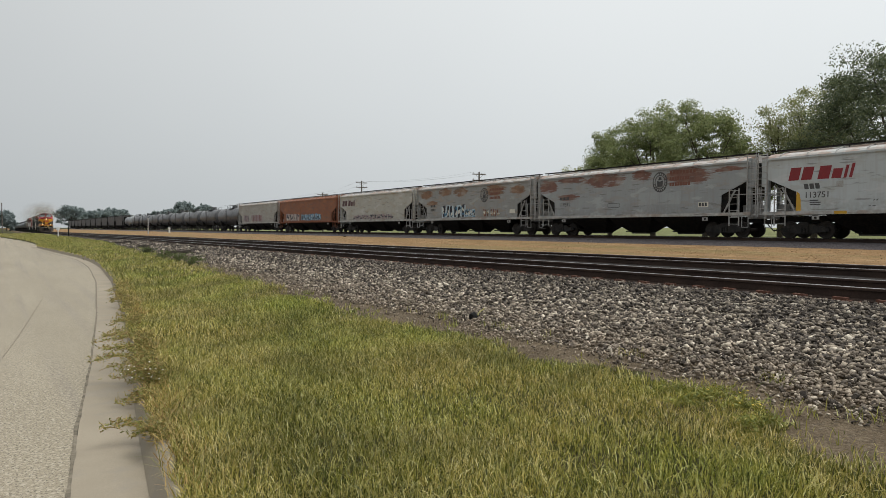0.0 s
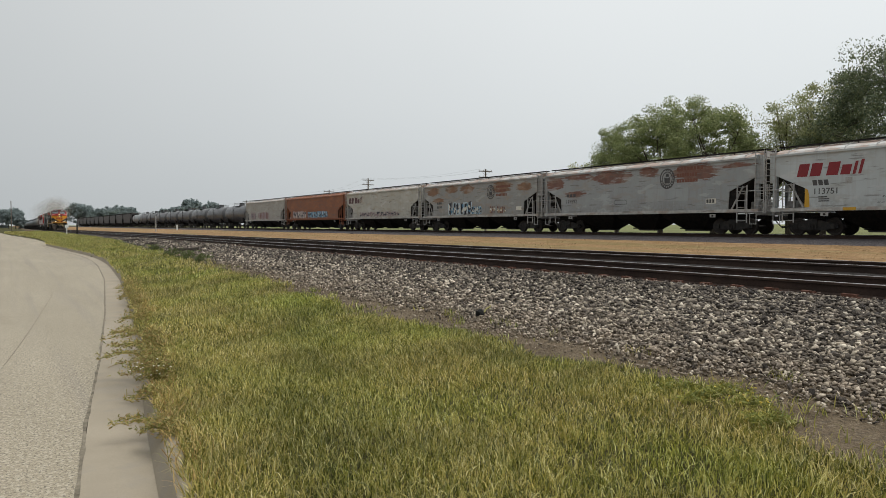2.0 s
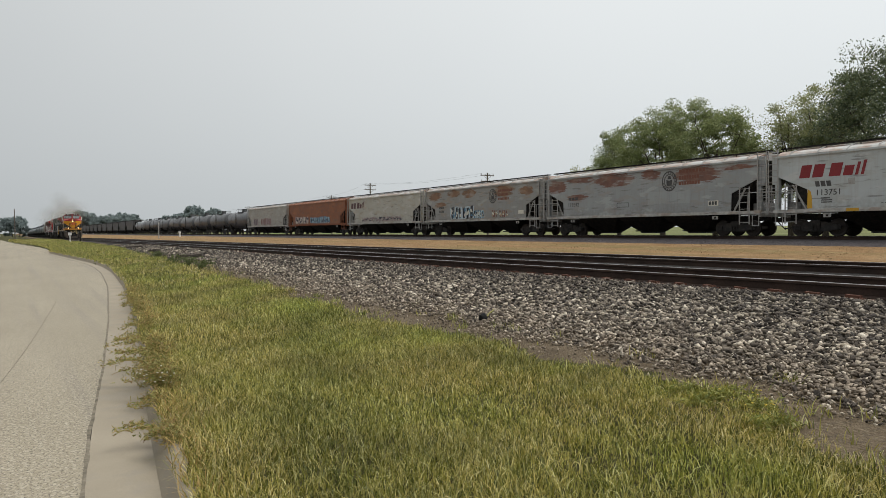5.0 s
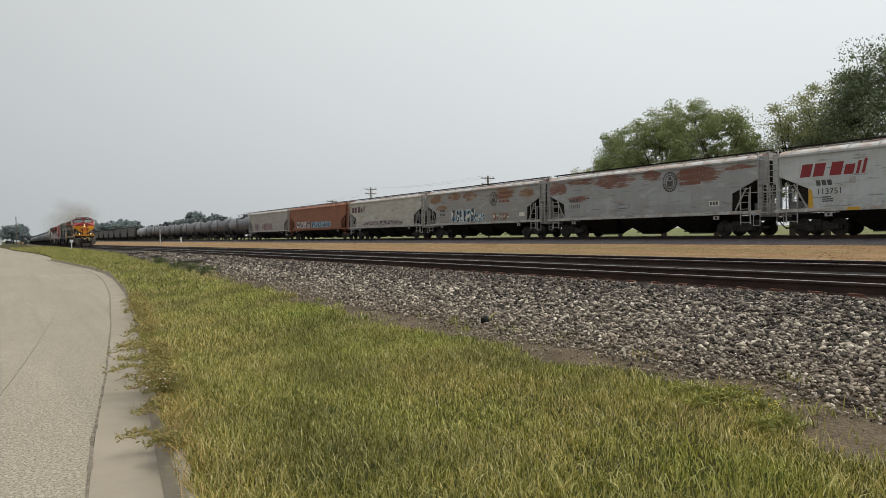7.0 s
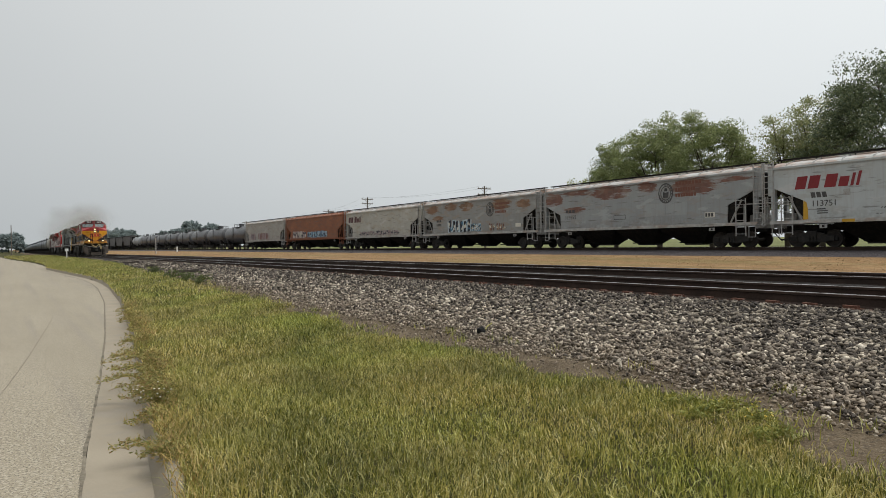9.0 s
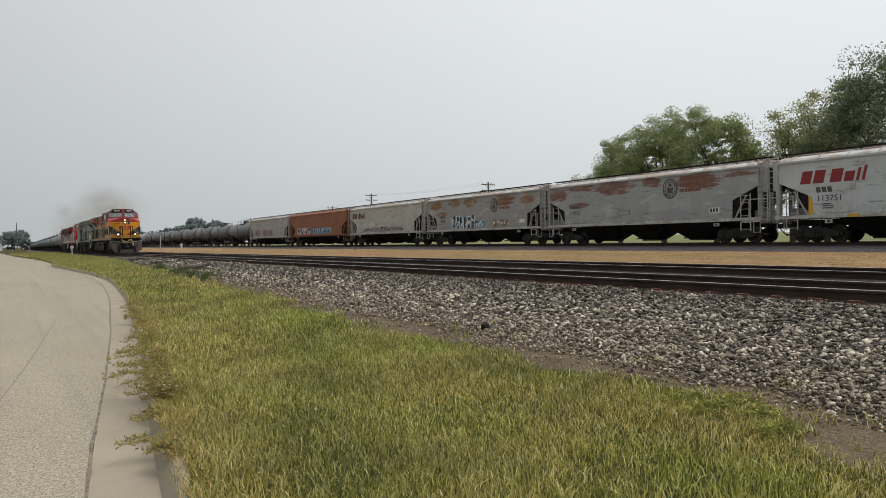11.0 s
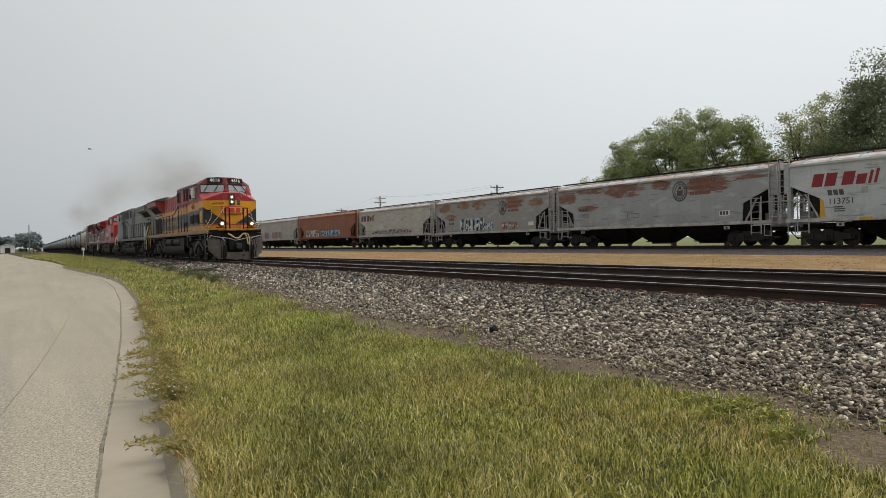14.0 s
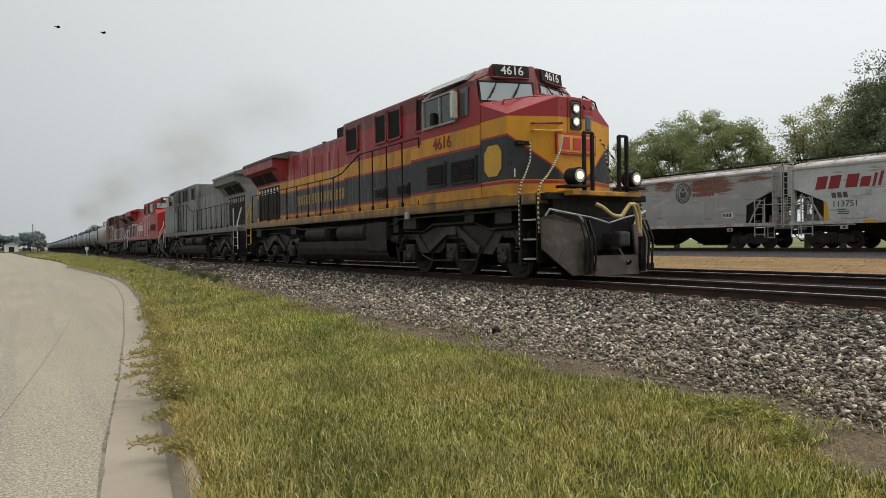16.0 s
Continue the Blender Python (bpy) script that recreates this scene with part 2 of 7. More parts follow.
M_LADDER = surface("ladder_grey", (0.42, 0.425, 0.42), (0.32, 0.315, 0.30), 4, 50, 0.6, c3=(0.21, 0.15, 0.11))


def world_ground():
    """Field earth and low grass, banded across the tracks by what grows there."""
    m, t, b = base("ground_soil_and_grass", 0.95)
    b.inputs["Specular IOR Level"].default_value = 0.1
    v = coords(t, (1, 1, 1))
    sep = t.nodes.new("ShaderNodeSeparateXYZ")
    t.links.new(v, sep.inputs[0])
    wob = calc(t, "MULTIPLY_ADD", grain(t, v, 0.6, 4.0, 0.3, 0.7), 0.9, -0.45)
    x = calc(t, "ADD", sep.outputs["X"], wob)
    green = mix(t, grain(t, v, 1.3), (0.045, 0.04, 0.016), (0.08, 0.07, 0.028))
    green = mix(t, grain(t, v, 30.0), green, (0.06, 0.06, 0.025))
    dirt = mix(t, grain(t, v, 2.2), (0.098, 0.073, 0.047), (0.158, 0.121, 0.081))
    dirt = mix(t, calc(t, "MULTIPLY", grain(t, v, 38.0, 3.0, 0.56, 0.64), 0.5), dirt, (0.25, 0.21, 0.155))
    dirt = mix(t, calc(t, "MULTIPLY", grain(t, v, 27.0, 3.0, 0.54, 0.64), 0.6), dirt, (0.075, 0.06, 0.045))
    dry = mix(t, grain(t, coords(t, (1, 0.4, 1)), 1.1), (0.245, 0.145, 0.068), (0.335, 0.212, 0.108))
    dry = mix(t, calc(t, "MULTIPLY", grain(t, coords(t, (1, 0.5, 1)), 7.0, 5.0, 0.48, 0.6), 0.7), dry, (0.16, 0.105, 0.052))
    dry = mix(t, calc(t, "MULTIPLY", grain(t, coords(t, (1, 0.4, 1)), 2.3, 6.0, 0.54, 0.64), 0.5), dry, (0.40, 0.285, 0.165))
    dry = mix(t, calc(t, "MULTIPLY", grain(t, coords(t, (1, 0.12, 1)), 0.5, 5.0, 0.52, 0.6), 0.35), dry, (0.16, 0.16, 0.06))
    far = mix(t, grain(t, v, 0.06), (0.12, 0.135, 0.055), (0.19, 0.195, 0.09))
    near = nd(t, "ShaderNodeMapRange")
    near.inputs[1].default_value, near.inputs[2].default_value, near.inputs[3].default_value, near.inputs[4].default_value = 1.4, 2.8, 3.55, 4.0
    t.links.new(sep.outputs["Y"], near.inputs[0])
    edge1 = calc(t, "GREATER_THAN", x, near.outputs[0])
    edge2 = calc(t, "GREATER_THAN", x, 12.0)
    edge3 = calc(t, "GREATER_THAN", x, 41.0)
    col = mix(t, edge1, green, dirt)
    col = mix(t, edge2, col, dry)
    col = mix(t, edge3, col, far)
    t.links.new(col, b.inputs["Base Color"])
    bump(t, b, grain(t, v, 35.0, 4.0), 0.6, 0.03)
    return m


M_GROUND = world_ground()


# ---- mesh helpers ----
def part(name, bm, material, parent=None, label=""):
    me = bpy.data.meshes.new(name)
    bmesh.ops.recalc_face_normals(bm, faces=bm.faces[:])
    bm.to_mesh(me)
    bm.free()
    me.materials.append(material)
    ob = new(name, me)
    if parent is not None:
        ob.parent = parent
    if label:
        tagged(ob, label)
    return ob


def thing(name, m, label, category, group=""):
    ob = new(name)
    ob.empty_display_size = 0.3
    ob.matrix_basis = m
    return tagged(ob, label, category, group)


def box(bm, x0, x1, y0, y1, z0, z1, bev=0.0):
    r = bmesh.ops.create_cube(bm, size=1.0)
    vs = r["verts"]
    for v in vs:
        v.co = Vector((x0 + (v.co.x + 0.5) * (x1 - x0), y0 + (v.co.y + 0.5) * (y1 - y0), z0 + (v.co.z + 0.5) * (z1 - z0)))
    if bev:
        es = list({e for v in vs for e in v.link_edges})
        bmesh.ops.bevel(bm, geom=es, offset=bev, segments=2, affect="EDGES", profile=0.6)
    return bm


def rod(bm, a, b, r, seg=8, r2=None):
    a, b = Vector(a), Vector(b)
    d = b - a
    m = Matrix.Translation((a + b) / 2) @ d.to_track_quat("Z", "Y").to_matrix().to_4x4()
    bmesh.ops.create_cone(bm, cap_ends=True, segments=seg, radius1=r, radius2=r if r2 is None else r2, depth=d.length, matrix=m)
    return bm


def pipe(bm, pts, r, seg=6):
    """One bent tube through the points, its rings turned along without twist."""
    p = [Vector(q) for q in pts]
    d = [(b - a).normalized() for a, b in zip(p, p[1:])]
    tang = [d[0]] + [(a + b).normalized() if (a + b).length > 0.01 else b for a, b in zip(d, d[1:])] + [d[-1]]
    side = tang[0].orthogonal().normalized()
    rings = []
    for k, (c, t) in enumerate(zip(p, tang)):
        side = (side - t * side.dot(t)).normalized()
        up = t.cross(side)
        grow = 1.0 if k in (0, len(p) - 1) else min(1.5, 1.0 / max(0.5, d[k - 1].dot(t)))
        rings.append([c + (side * math.cos(a) + up * math.sin(a)) * r * grow for a in (2 * math.pi * i / seg for i in range(seg))])
    return loft(bm, rings)


def slab(bm, outline, axis, lo, hi):
    """A flat outline, given in the two other axes, drawn out along axis from lo to hi."""
    def at(p, d):
        return {"x": (d, p[0], p[1]), "y": (p[0], d, p[1]), "z": (p[0], p[1], d)}[axis]
    a = [bm.verts.new(at(p, lo)) for p in outline]
    b = [bm.verts.new(at(p, hi)) for p in outline]
    bm.faces.new(a)
    bm.faces.new(b[::-1])
    n = len(a)
    for i in range(n):
        bm.faces.new((a[i], b[i], b[(i + 1) % n], a[(i + 1) % n]))
    return bm


def loft(bm, rings, caps=True):
    rs = [[bm.verts.new(p) for p in ring] for ring in rings]
    n = len(rs[0])
    for a, b in zip(rs, rs[1:]):
        for i in range(n):
            bm.faces.new((a[i], a[(i + 1) % n], b[(i + 1) % n], b[i]))
    if caps:
        bm.faces.new(rs[0][::-1])
        bm.faces.new(rs[-1])
    return bm


def B():
    return bmesh.new()


def raw(name, verts, faces, material, smooth=False):
    """A mesh object from arrays: verts (n, 3), faces (m, k) of one size."""
    verts, faces = np.asarray(verts, np.float32), np.asarray(faces, np.int32)
    me = bpy.data.meshes.new(name)
    me.vertices.add(len(verts))
    me.vertices.foreach_set("co", verts.ravel())
    k = faces.shape[1]
    me.loops.add(faces.size)
    me.loops.foreach_set("vertex_index", faces.ravel())
    me.polygons.add(len(faces))
    me.polygons.foreach_set("loop_start", np.arange(0, faces.size, k, dtype=np.int32))
    if smooth:
        me.polygons.foreach_set("use_smooth", np.ones(len(faces), bool))
    me.update(calc_edges=True)
    me.materials.append(material)
    return new(name, me)


# ---- ground plan ----
CURB_Y = [-40, -5, 3.7, 5.6, 7.85, 12.3, 20, 27, 31, 34.4, 38, 42.5, 48, 54.9, 57.7, 59.5, 75, 95, 122, 200, 260]
CURB_X = [-3.0, -0.25, 0.70, 0.92, 1.24, 1.79, 2.63, 3.18, 3.36, 3.40, 3.30, 3.06, 2.80, 2.5, 2.42, 2.75, 2.75, 1.9, 0.2, -3.0, -5.5]


def joint_x(y):
    """Joint between the road slab and the gutter pan."""
    return np.interp(y, CURB_Y, CURB_X) - 0.465


def curb_x(y):
    """Back of the curb, where the grass begins."""
    return joint_x(y) + np.interp(y, [8, 20, 40, 57], [0.56, 0.52, 0.50, 0.465])


def bed_z(x, y):
    """Height of the ground across the tracks."""
    return np.interp(x, PX, PZ) - 0.0026 * np.asarray(y) * np.interp(x, [4.5, 8, 16, 20], [0, 1, 1, 0])


PX = [-900, -12, -9, 0.5, 2.0, 4.3, 4.8, 7.0, 8.5, 8.85, 11.4, 11.7, 12.25, 12.7, 13.0, 15.8, 16.6, 18, 24, 27.6, 28.6, 31.6, 36.4, 38.2, 41, 60, 900]
PZ = [-0.2, -0.1, -0.05, 0.08, 0.18, 0.30, 0.31, 0.455, 0.56, 0.525, 0.525, 0.53, 0.50, 0.54, 0.555, 0.555, 0.44, 0.42, 0.48, 0.58, 0.62, 0.78, 0.78, 0.76, 0.70, 0.5, 0.3]


def verge_low(x, cx):
    """Height of the mown verge between the kerb and the foot of the ballast."""
    slope = np.interp(x, [2.5, 4.4], [0.17, 0.30])
    low = np.minimum(slope, 0.12 + np.maximum(x - cx, 0) * 0.06)
    return low + (slope - low) * np.clip((x - 3.3) / 1.1, 0, 1)


def ground_sheet():
    xs = np.array(sorted(set([-3000, -900, -300, -100, -40, -20, -12, -9, -6, -3] + list(np.arange(-1.0, 5.2, 0.2).round(2)) + [p for p in PX if 4.8 <= p <= 60] +
                             [20, 22, 26, 28, 45, 50, 80, 120, 300, 900, 3000])))
    ys = np.array(sorted(set([-400, -100, -40, -20, -10, -5, -2] + list(np.arange(0, 24, 0.5)) + list(np.arange(24, 60, 2)) + list(np.arange(60, 260, 10)) +
                             [300, 400, 600, 1000, 2000, 4000])))
    gx, gy = np.meshgrid(xs, ys)
    gz = bed_z(gx, gy)
    cx = curb_x(gy)
    gz = np.where(gx < 4.4, np.where(gx > cx, verge_low(gx, cx), -0.06), gz)
    gz = np.where((gx < 4.4) & (gy > 150), -0.02, gz)
    gz = np.where(gx < -60, -0.4, gz)
    gz = gz - 0.06 * (gy < -20)
    n = len(xs)
    i = np.arange(len(ys) - 1)[:, None] * n + np.arange(n - 1)[None, :]
    faces = np.stack([i, i + 1, i + n + 1, i + n], -1).reshape(-1, 4)
    ob = raw("ground", np.stack([gx, gy, gz], -1).reshape(-1, 3), faces, M_GROUND, True)
    tagged(ob, "level ground of grass, bare dirt and dry straw-coloured turf", "ground", kind="structure")


ground_sheet()


def strip(name, left, right, ys, z_left, z_right, thick, material, label, category):
    """A slab along the road between two edges (functions of y)."""
    bm = B()
    rings = []
    for y in ys:
        a, b = float(left(y)), float(right(y))
        rings.append([(a, y, z_left(y) - thick), (b, y, z_right(y) - thick), (b, y, z_right(y)), (a, y, z_left(y))])
    loft(bm, rings)
    ob = part(name, bm, material)
    return tagged(ob, label, category, kind="structure")


def road():
    ys = list(np.arange(-30, 4, 4.0)) + list(np.arange(4, 60, 1.0)) + list(np.arange(60, 265, 8.0))
    flat = lambda y: 0.0
    strip("road", lambda y: joint_x(y) - 10.0, lambda y: joint_x(y) if y < 57.5 else joint_x(y) + 0.36, ys, lambda y: -0.03, flat, 0.2, M_ROAD, "worn light grey concrete road curving away", "road")
    near = [y for y in ys if y <= 57.5]
    jit = np.random.default_rng(17).uniform(0, 1, 997) ** 2.5
    rag = lambda y, k: 0.013 * float(np.interp(y * 7.0 + 200 + 211 * k, np.arange(997), jit))
    strip("gutter", lambda y: joint_x(y) + 0.015, lambda y: curb_x(y) - 0.15, near, lambda y: 0.004, lambda y: -0.012, 0.18, M_GUTTER, "smooth pale concrete gutter pan with dirty joint", "gutter")
    strip("road_joint", lambda y: joint_x(y) - 0.001 - rag(y, 1.0), lambda y: joint_x(y) + 0.015 + rag(y, 2.0), list(np.arange(-4, 24, 0.09)) + [y for y in near if y > 24], lambda y: 0.006, lambda y: 0.006, 0.1, M_CRACK, "dark weedy joint between road and gutter", "joint")
    lane = lambda y: np.interp(y, [-20, 4, 8.76, 10.42, 15.88, 24, 40], [-3.2, -0.62, -0.02, 0.17, 0.72, 1.30, 1.75])
    strip("road_crack", lambda y: lane(y) - 0.0014, lambda y: lane(y) + 0.0014, [y for y in ys if y < 18], lambda y: 0.003, lambda y: 0.003, 0.05, M_FINE_CRACK, "thin dark crack along the road slab", "crack")
    # curb stones, each cast section with a joint
    kerb = thing("kerb", pose(0, 0, 0), "pale concrete kerb with rounded top beside the gutter", "kerb")
    kerb["kind"] = "structure"
    y = -12.0
    while y < 57:
        y1 = min(y + 3.0, 57.3)
        rings = []
        for k in range(4):
            yy = y + 0.012 + (y1 - y - 0.024) * k / 3
            c = float(curb_x(yy))
            rings.append([(c - 0.152, yy, -0.15), (c + 0.005, yy, -0.15), (c + 0.005, yy, 0.125), (c - 0.01, yy, 0.14), (c - 0.05, yy, 0.138), (c - 0.085, yy, 0.115), (c - 0.15, yy, -0.012)])
        part("kerb_stone", loft(B(), rings), M_GUTTER, kerb)
        y = y1


road()


def ballast(name, x0, x1, ys, material, label, lift=0.012):
    xs = np.array([x for x in sorted(set([x0, x1] + [p for p in PX if x0 < p < x1] + list(np.arange(x0, x1, 0.4))))])
    gx, gy = np.meshgrid(xs, np.array(ys))
    rng = np.random.default_rng(5)
    gz = bed_z(gx, gy) + lift + rng.uniform(-0.012, 0.012, gx.shape)
    gz[:, 0] -= 0.06
    gz[:, -1] -= 0.06
    n = len(xs)
    i = np.arange(len(ys) - 1)[:, None] * n + np.arange(n - 1)[None, :]
    faces = np.stack([i, i + 1, i + n + 1, i + n], -1).reshape(-1, 4)
    return tagged(raw(name, np.stack([gx, gy, gz], -1).reshape(-1, 3), faces, material, True), label, "ballast", kind="structure")


YB = list(np.arange(-60, 0, 10.0)) + list(np.arange(0, 40, 0.5)) + list(np.arange(40, 120, 4.0)) + list(np.arange(120, 900, 40.0))
bed_main = ballast("ballast", 5.3, 16.4, YB, M_BED, "grey crushed-stone ballast bed under the main tracks")
bed_side = ballast("ballast_siding", 28.3, 38.0, YB, M_BED_FAR, "dark purplish ballast bed under the siding")


def rail_line(x, zf, y0, y1, parent):
    prof = [(-0.07, -0.18), (0.07, -0.18), (0.07, -0.168), (0.012, -0.145), (0.010, -0.045), (0.036, -0.036), (0.036, -0.006),
            (0.028, 0.0), (-0.028, 0.0), (-0.036, -0.006), (-0.036, -0.036), (-0.010, -0.045), (-0.012, -0.145), (-0.07, -0.168)]
    ys = (y0, y1)
    part("rail", loft(B(), [[(x + px, y, zf(y) + pz) for px, pz in prof] for y in ys]), M_RAIL, parent)
    part("running_surface", loft(B(), [[(x + a, y, zf(y) + c) for a, c in ((-0.030, -0.004), (0.030, -0.004), (0.026, 0.003), (-0.026, 0.003))] for y in ys]), M_RAILTOP, parent, "polished steel rail head")


def track(name, cx, zf, label, ties):
    tr = thing(name, pose(0, 0, 0), label, "railway track")
    tr["kind"] = "structure"
    for s in (-1, 1):
        rail_line(cx + s * HALF_GAUGE, zf, -60, 900, tr)
    if ties:
        me_ob = plate = None
        y = -6.0
        k = 0
        while y < 60 and k < 120:
            m = pose(cx + 0.03 * math.sin(k * 2.1), y, zf(y) - 0.18)
            if me_ob is None:
                me_ob = part("tie", box(B(), -1.3, 1.3, -0.115, 0.115, -0.17, -0.005, 0.012), M_TIE, tr)
                me_ob.matrix_basis = m
            else:
                o = new("tie", me_ob.data)
                o.parent, o.matrix_basis = tr, m
            for q in (-1, 1):
                pm = pose(cx + q * HALF_GAUGE, y, zf(y) - 0.18)
                if plate is None:
                    bm = box(B(), -0.22, 0.22, -0.10, 0.10, -0.004, 0.014)
                    for sx in (-0.13, 0.13):
                        for sy in (-0.05, 0.05):
                            box(bm, sx - 0.02, sx + 0.02, sy - 0.018, sy + 0.018, 0.0, 0.05)
                    box(bm, -0.09, 0.09, 0.13, 0.16, -0.02, 0.045)
                    for sx in (-0.2, 0.2):
                        box(bm, sx - 0.03, sx + 0.03, -0.085, 0.085, -0.02, 0.055)
                    plate = part("tie_plate", bm, M_PLATE, tr, "rusty tie plate with spikes")
                    plate.matrix_basis = pm
                else:
                    o = new("tie_plate", plate.data)
                    o.parent, o.matrix_basis = tr, pm
            y += 0.53
            k += 1
    return tr


track("track_main", MAIN_X, main_z, "railway track with dark rusty rails and polished heads", True)
track("track_second", MAIN2_X, main_z, "second parallel railway track with dark rusty rails", False)
track("track_siding", SIDE_X, lambda y: SIDE_Z, "siding track carrying parked freight cars", False)


# ---- lettering helpers ----
def words(name, body, size, m, material, parent, shear=0.0, label=""):
    """Raised painted characters as a mesh, standing in the plane of m."""
    cu = bpy.data.curves.new(name, "FONT")
    cu.body, cu.size, cu.shear, cu.extrude, cu.offset = body, size, shear, 0.004, 0.008 * size
    cu.align_x, cu.align_y = "CENTER", "CENTER"
    tmp = bpy.data.objects.new("lettering", cu)
    scene.collection.objects.link(tmp)
    dg = bpy.context.evaluated_depsgraph_get()
    me = bpy.data.meshes.new_from_object(tmp.evaluated_get(dg))
    bpy.data.objects.remove(tmp)
    me.name = name
    me.materials.clear()
    me.materials.append(material)
    ob = new(name, me)
    ob.parent, ob.matrix_basis = parent, m
    if label:
        tagged(ob, label)
    return ob


def side_m(x, y, z):
    """A plane on the side that faces -x; its reading direction runs towards -y."""
    return Matrix.Translation((x, y, z)) @ Matrix(((0, 0, -1, 0), (-1, 0, 0, 0), (0, 1, 0, 0), (0, 0, 0, 1)))


def front_m(x, y, z):
    return pose(x, y, z, 90, 0, 0)


def bars_side(name, x, y0, z, widths, h, material, parent, lean=0.0, gap=0.06, label=""):
    """Plain leaning blocks in a row on a side that faces -x, read towards -y."""
    y = y0
    for w in widths:
        bm = slab(B(), [(y, z), (y - w, z), (y - w - lean, z + h), (y - lean, z + h)], "x", x - 0.006, x)
        part(name, bm, material, parent, label)
        y -= w + gap


def brand_shapes(x, y0, z, specs, h, material, parent, lean, label):
    """Plain slanting blocks in a row, each (width, share of the height), on a side that faces -x, read towards -y."""
    y = y0
    for w, share in specs:
        hh = h * share
        out = [(y, z), (y - w, z), (y - w - lean * share, z + hh), (y - lean * share, z + hh)]
        part("brand_shape", slab(B(), out, "x", x - 0.006, x), material, parent, label)
        y -= w + 0.11


# ---- freight cars: origin on the rail top, y along the track ----
def wheelset(parent, y, r=0.42, keyed=None, name="wheelset"):
    bm = B()
    for s in (-1, 1):
        rod(bm, (s * 0.685, 0, 0), (s * 0.82, 0, 0), r, 28)
        rod(bm, (s * 0.66, 0, 0), (s * 0.69, 0, 0), r + 0.028, 28)
        rod(bm, (s * 0.82, 0, 0), (s * 0.84, 0, 0), r * 0.78, 24, r * 0.74)
        rod(bm, (s * 0.82, 0, 0), (s * 0.96, 0, 0), 0.11, 12)
        for k in range(3):
            a = k * 2.094
            rod(bm, (s * 0.83, 0.2 * math.cos(a), 0.2 * math.sin(a)), (s * 0.856, 0.2 * math.cos(a), 0.2 * math.sin(a)), 0.035, 6)
    rod(bm, (-0.8, 0, 0), (0.8, 0, 0), 0.085, 10)
    ob = part(name, bm, M_WHEEL, parent)
    ob.matrix_basis = pose(0, y, r)
    if keyed is not None:
        keyed.append((ob, y, r))
    return ob


def bogie(parent, yc, material):
    bm = B()
    for s in (-1, 1):
        x = s * 0.98
        prof = [(yc - 1.15, 0.36), (yc - 0.75, 0.30), (yc - 0.45, 0.24), (yc + 0.45, 0.24), (yc + 0.75, 0.30), (yc + 1.15, 0.36),
                (yc + 1.15, 0.52), (yc + 0.7, 0.60), (yc + 0.35, 0.72), (yc - 0.35, 0.72), (yc - 0.7, 0.60), (yc - 1.15, 0.52)]
        slab(bm, prof, "x", x - 0.07, x + 0.07)
        for k in (-0.15, 0.0, 0.15):
            rod(bm, (x - s * -0.09, yc + k, 0.30), (x - s * -0.09, yc + k, 0.56), 0.06, 8)
        for w in (-0.88, 0.88):
            box(bm, x - 0.13, x + 0.13, yc + w - 0.15, yc + w + 0.15, 0.30, 0.56, 0.02)
    box(bm, -1.1, 1.1, yc - 0.22, yc + 0.22, 0.50, 0.80, 0.03)
    part("truck_frame", bm, material, parent)
    for w in (-0.88, 0.88):
        wheelset(parent, yc + w)


def coupler(parent, y, s, material):
    bm = B()
    box(bm, -0.12, 0.12, min(y, y - s * 0.8), max(y, y - s * 0.8), 0.72, 0.96, 0.02)
    box(bm, -0.17, 0.15, min(y - s * 0.12, y + s * 0.10), max(y - s * 0.12, y + s * 0.10), 0.70, 1.0, 0.05)
    pipe(bm, [(0.35, y - s * 0.6, 0.85), (0.36, y - s * 0.35, 0.55), (0.30, y - s * 0.1, 0.34), (0.2, y + s * 0.08, 0.42)], 0.03)
    part("coupler", bm, material, parent)


def ladder(parent, x, y0, y1, z0, z1, rungs, material, name="ladder"):
    bm = B()
    for y in (y0, y1):
        box(bm, x - 0.02, x + 0.02, y - 0.024, y + 0.024, z0, z1)
    for k in range(rungs):
        z = z0 + 0.1 + (z1 - z0 - 0.2) * k / (rungs - 1)
        rod(bm, (x, y0, z), (x, y1, z), 0.016, 6)
    return part(name, bm, material, parent)


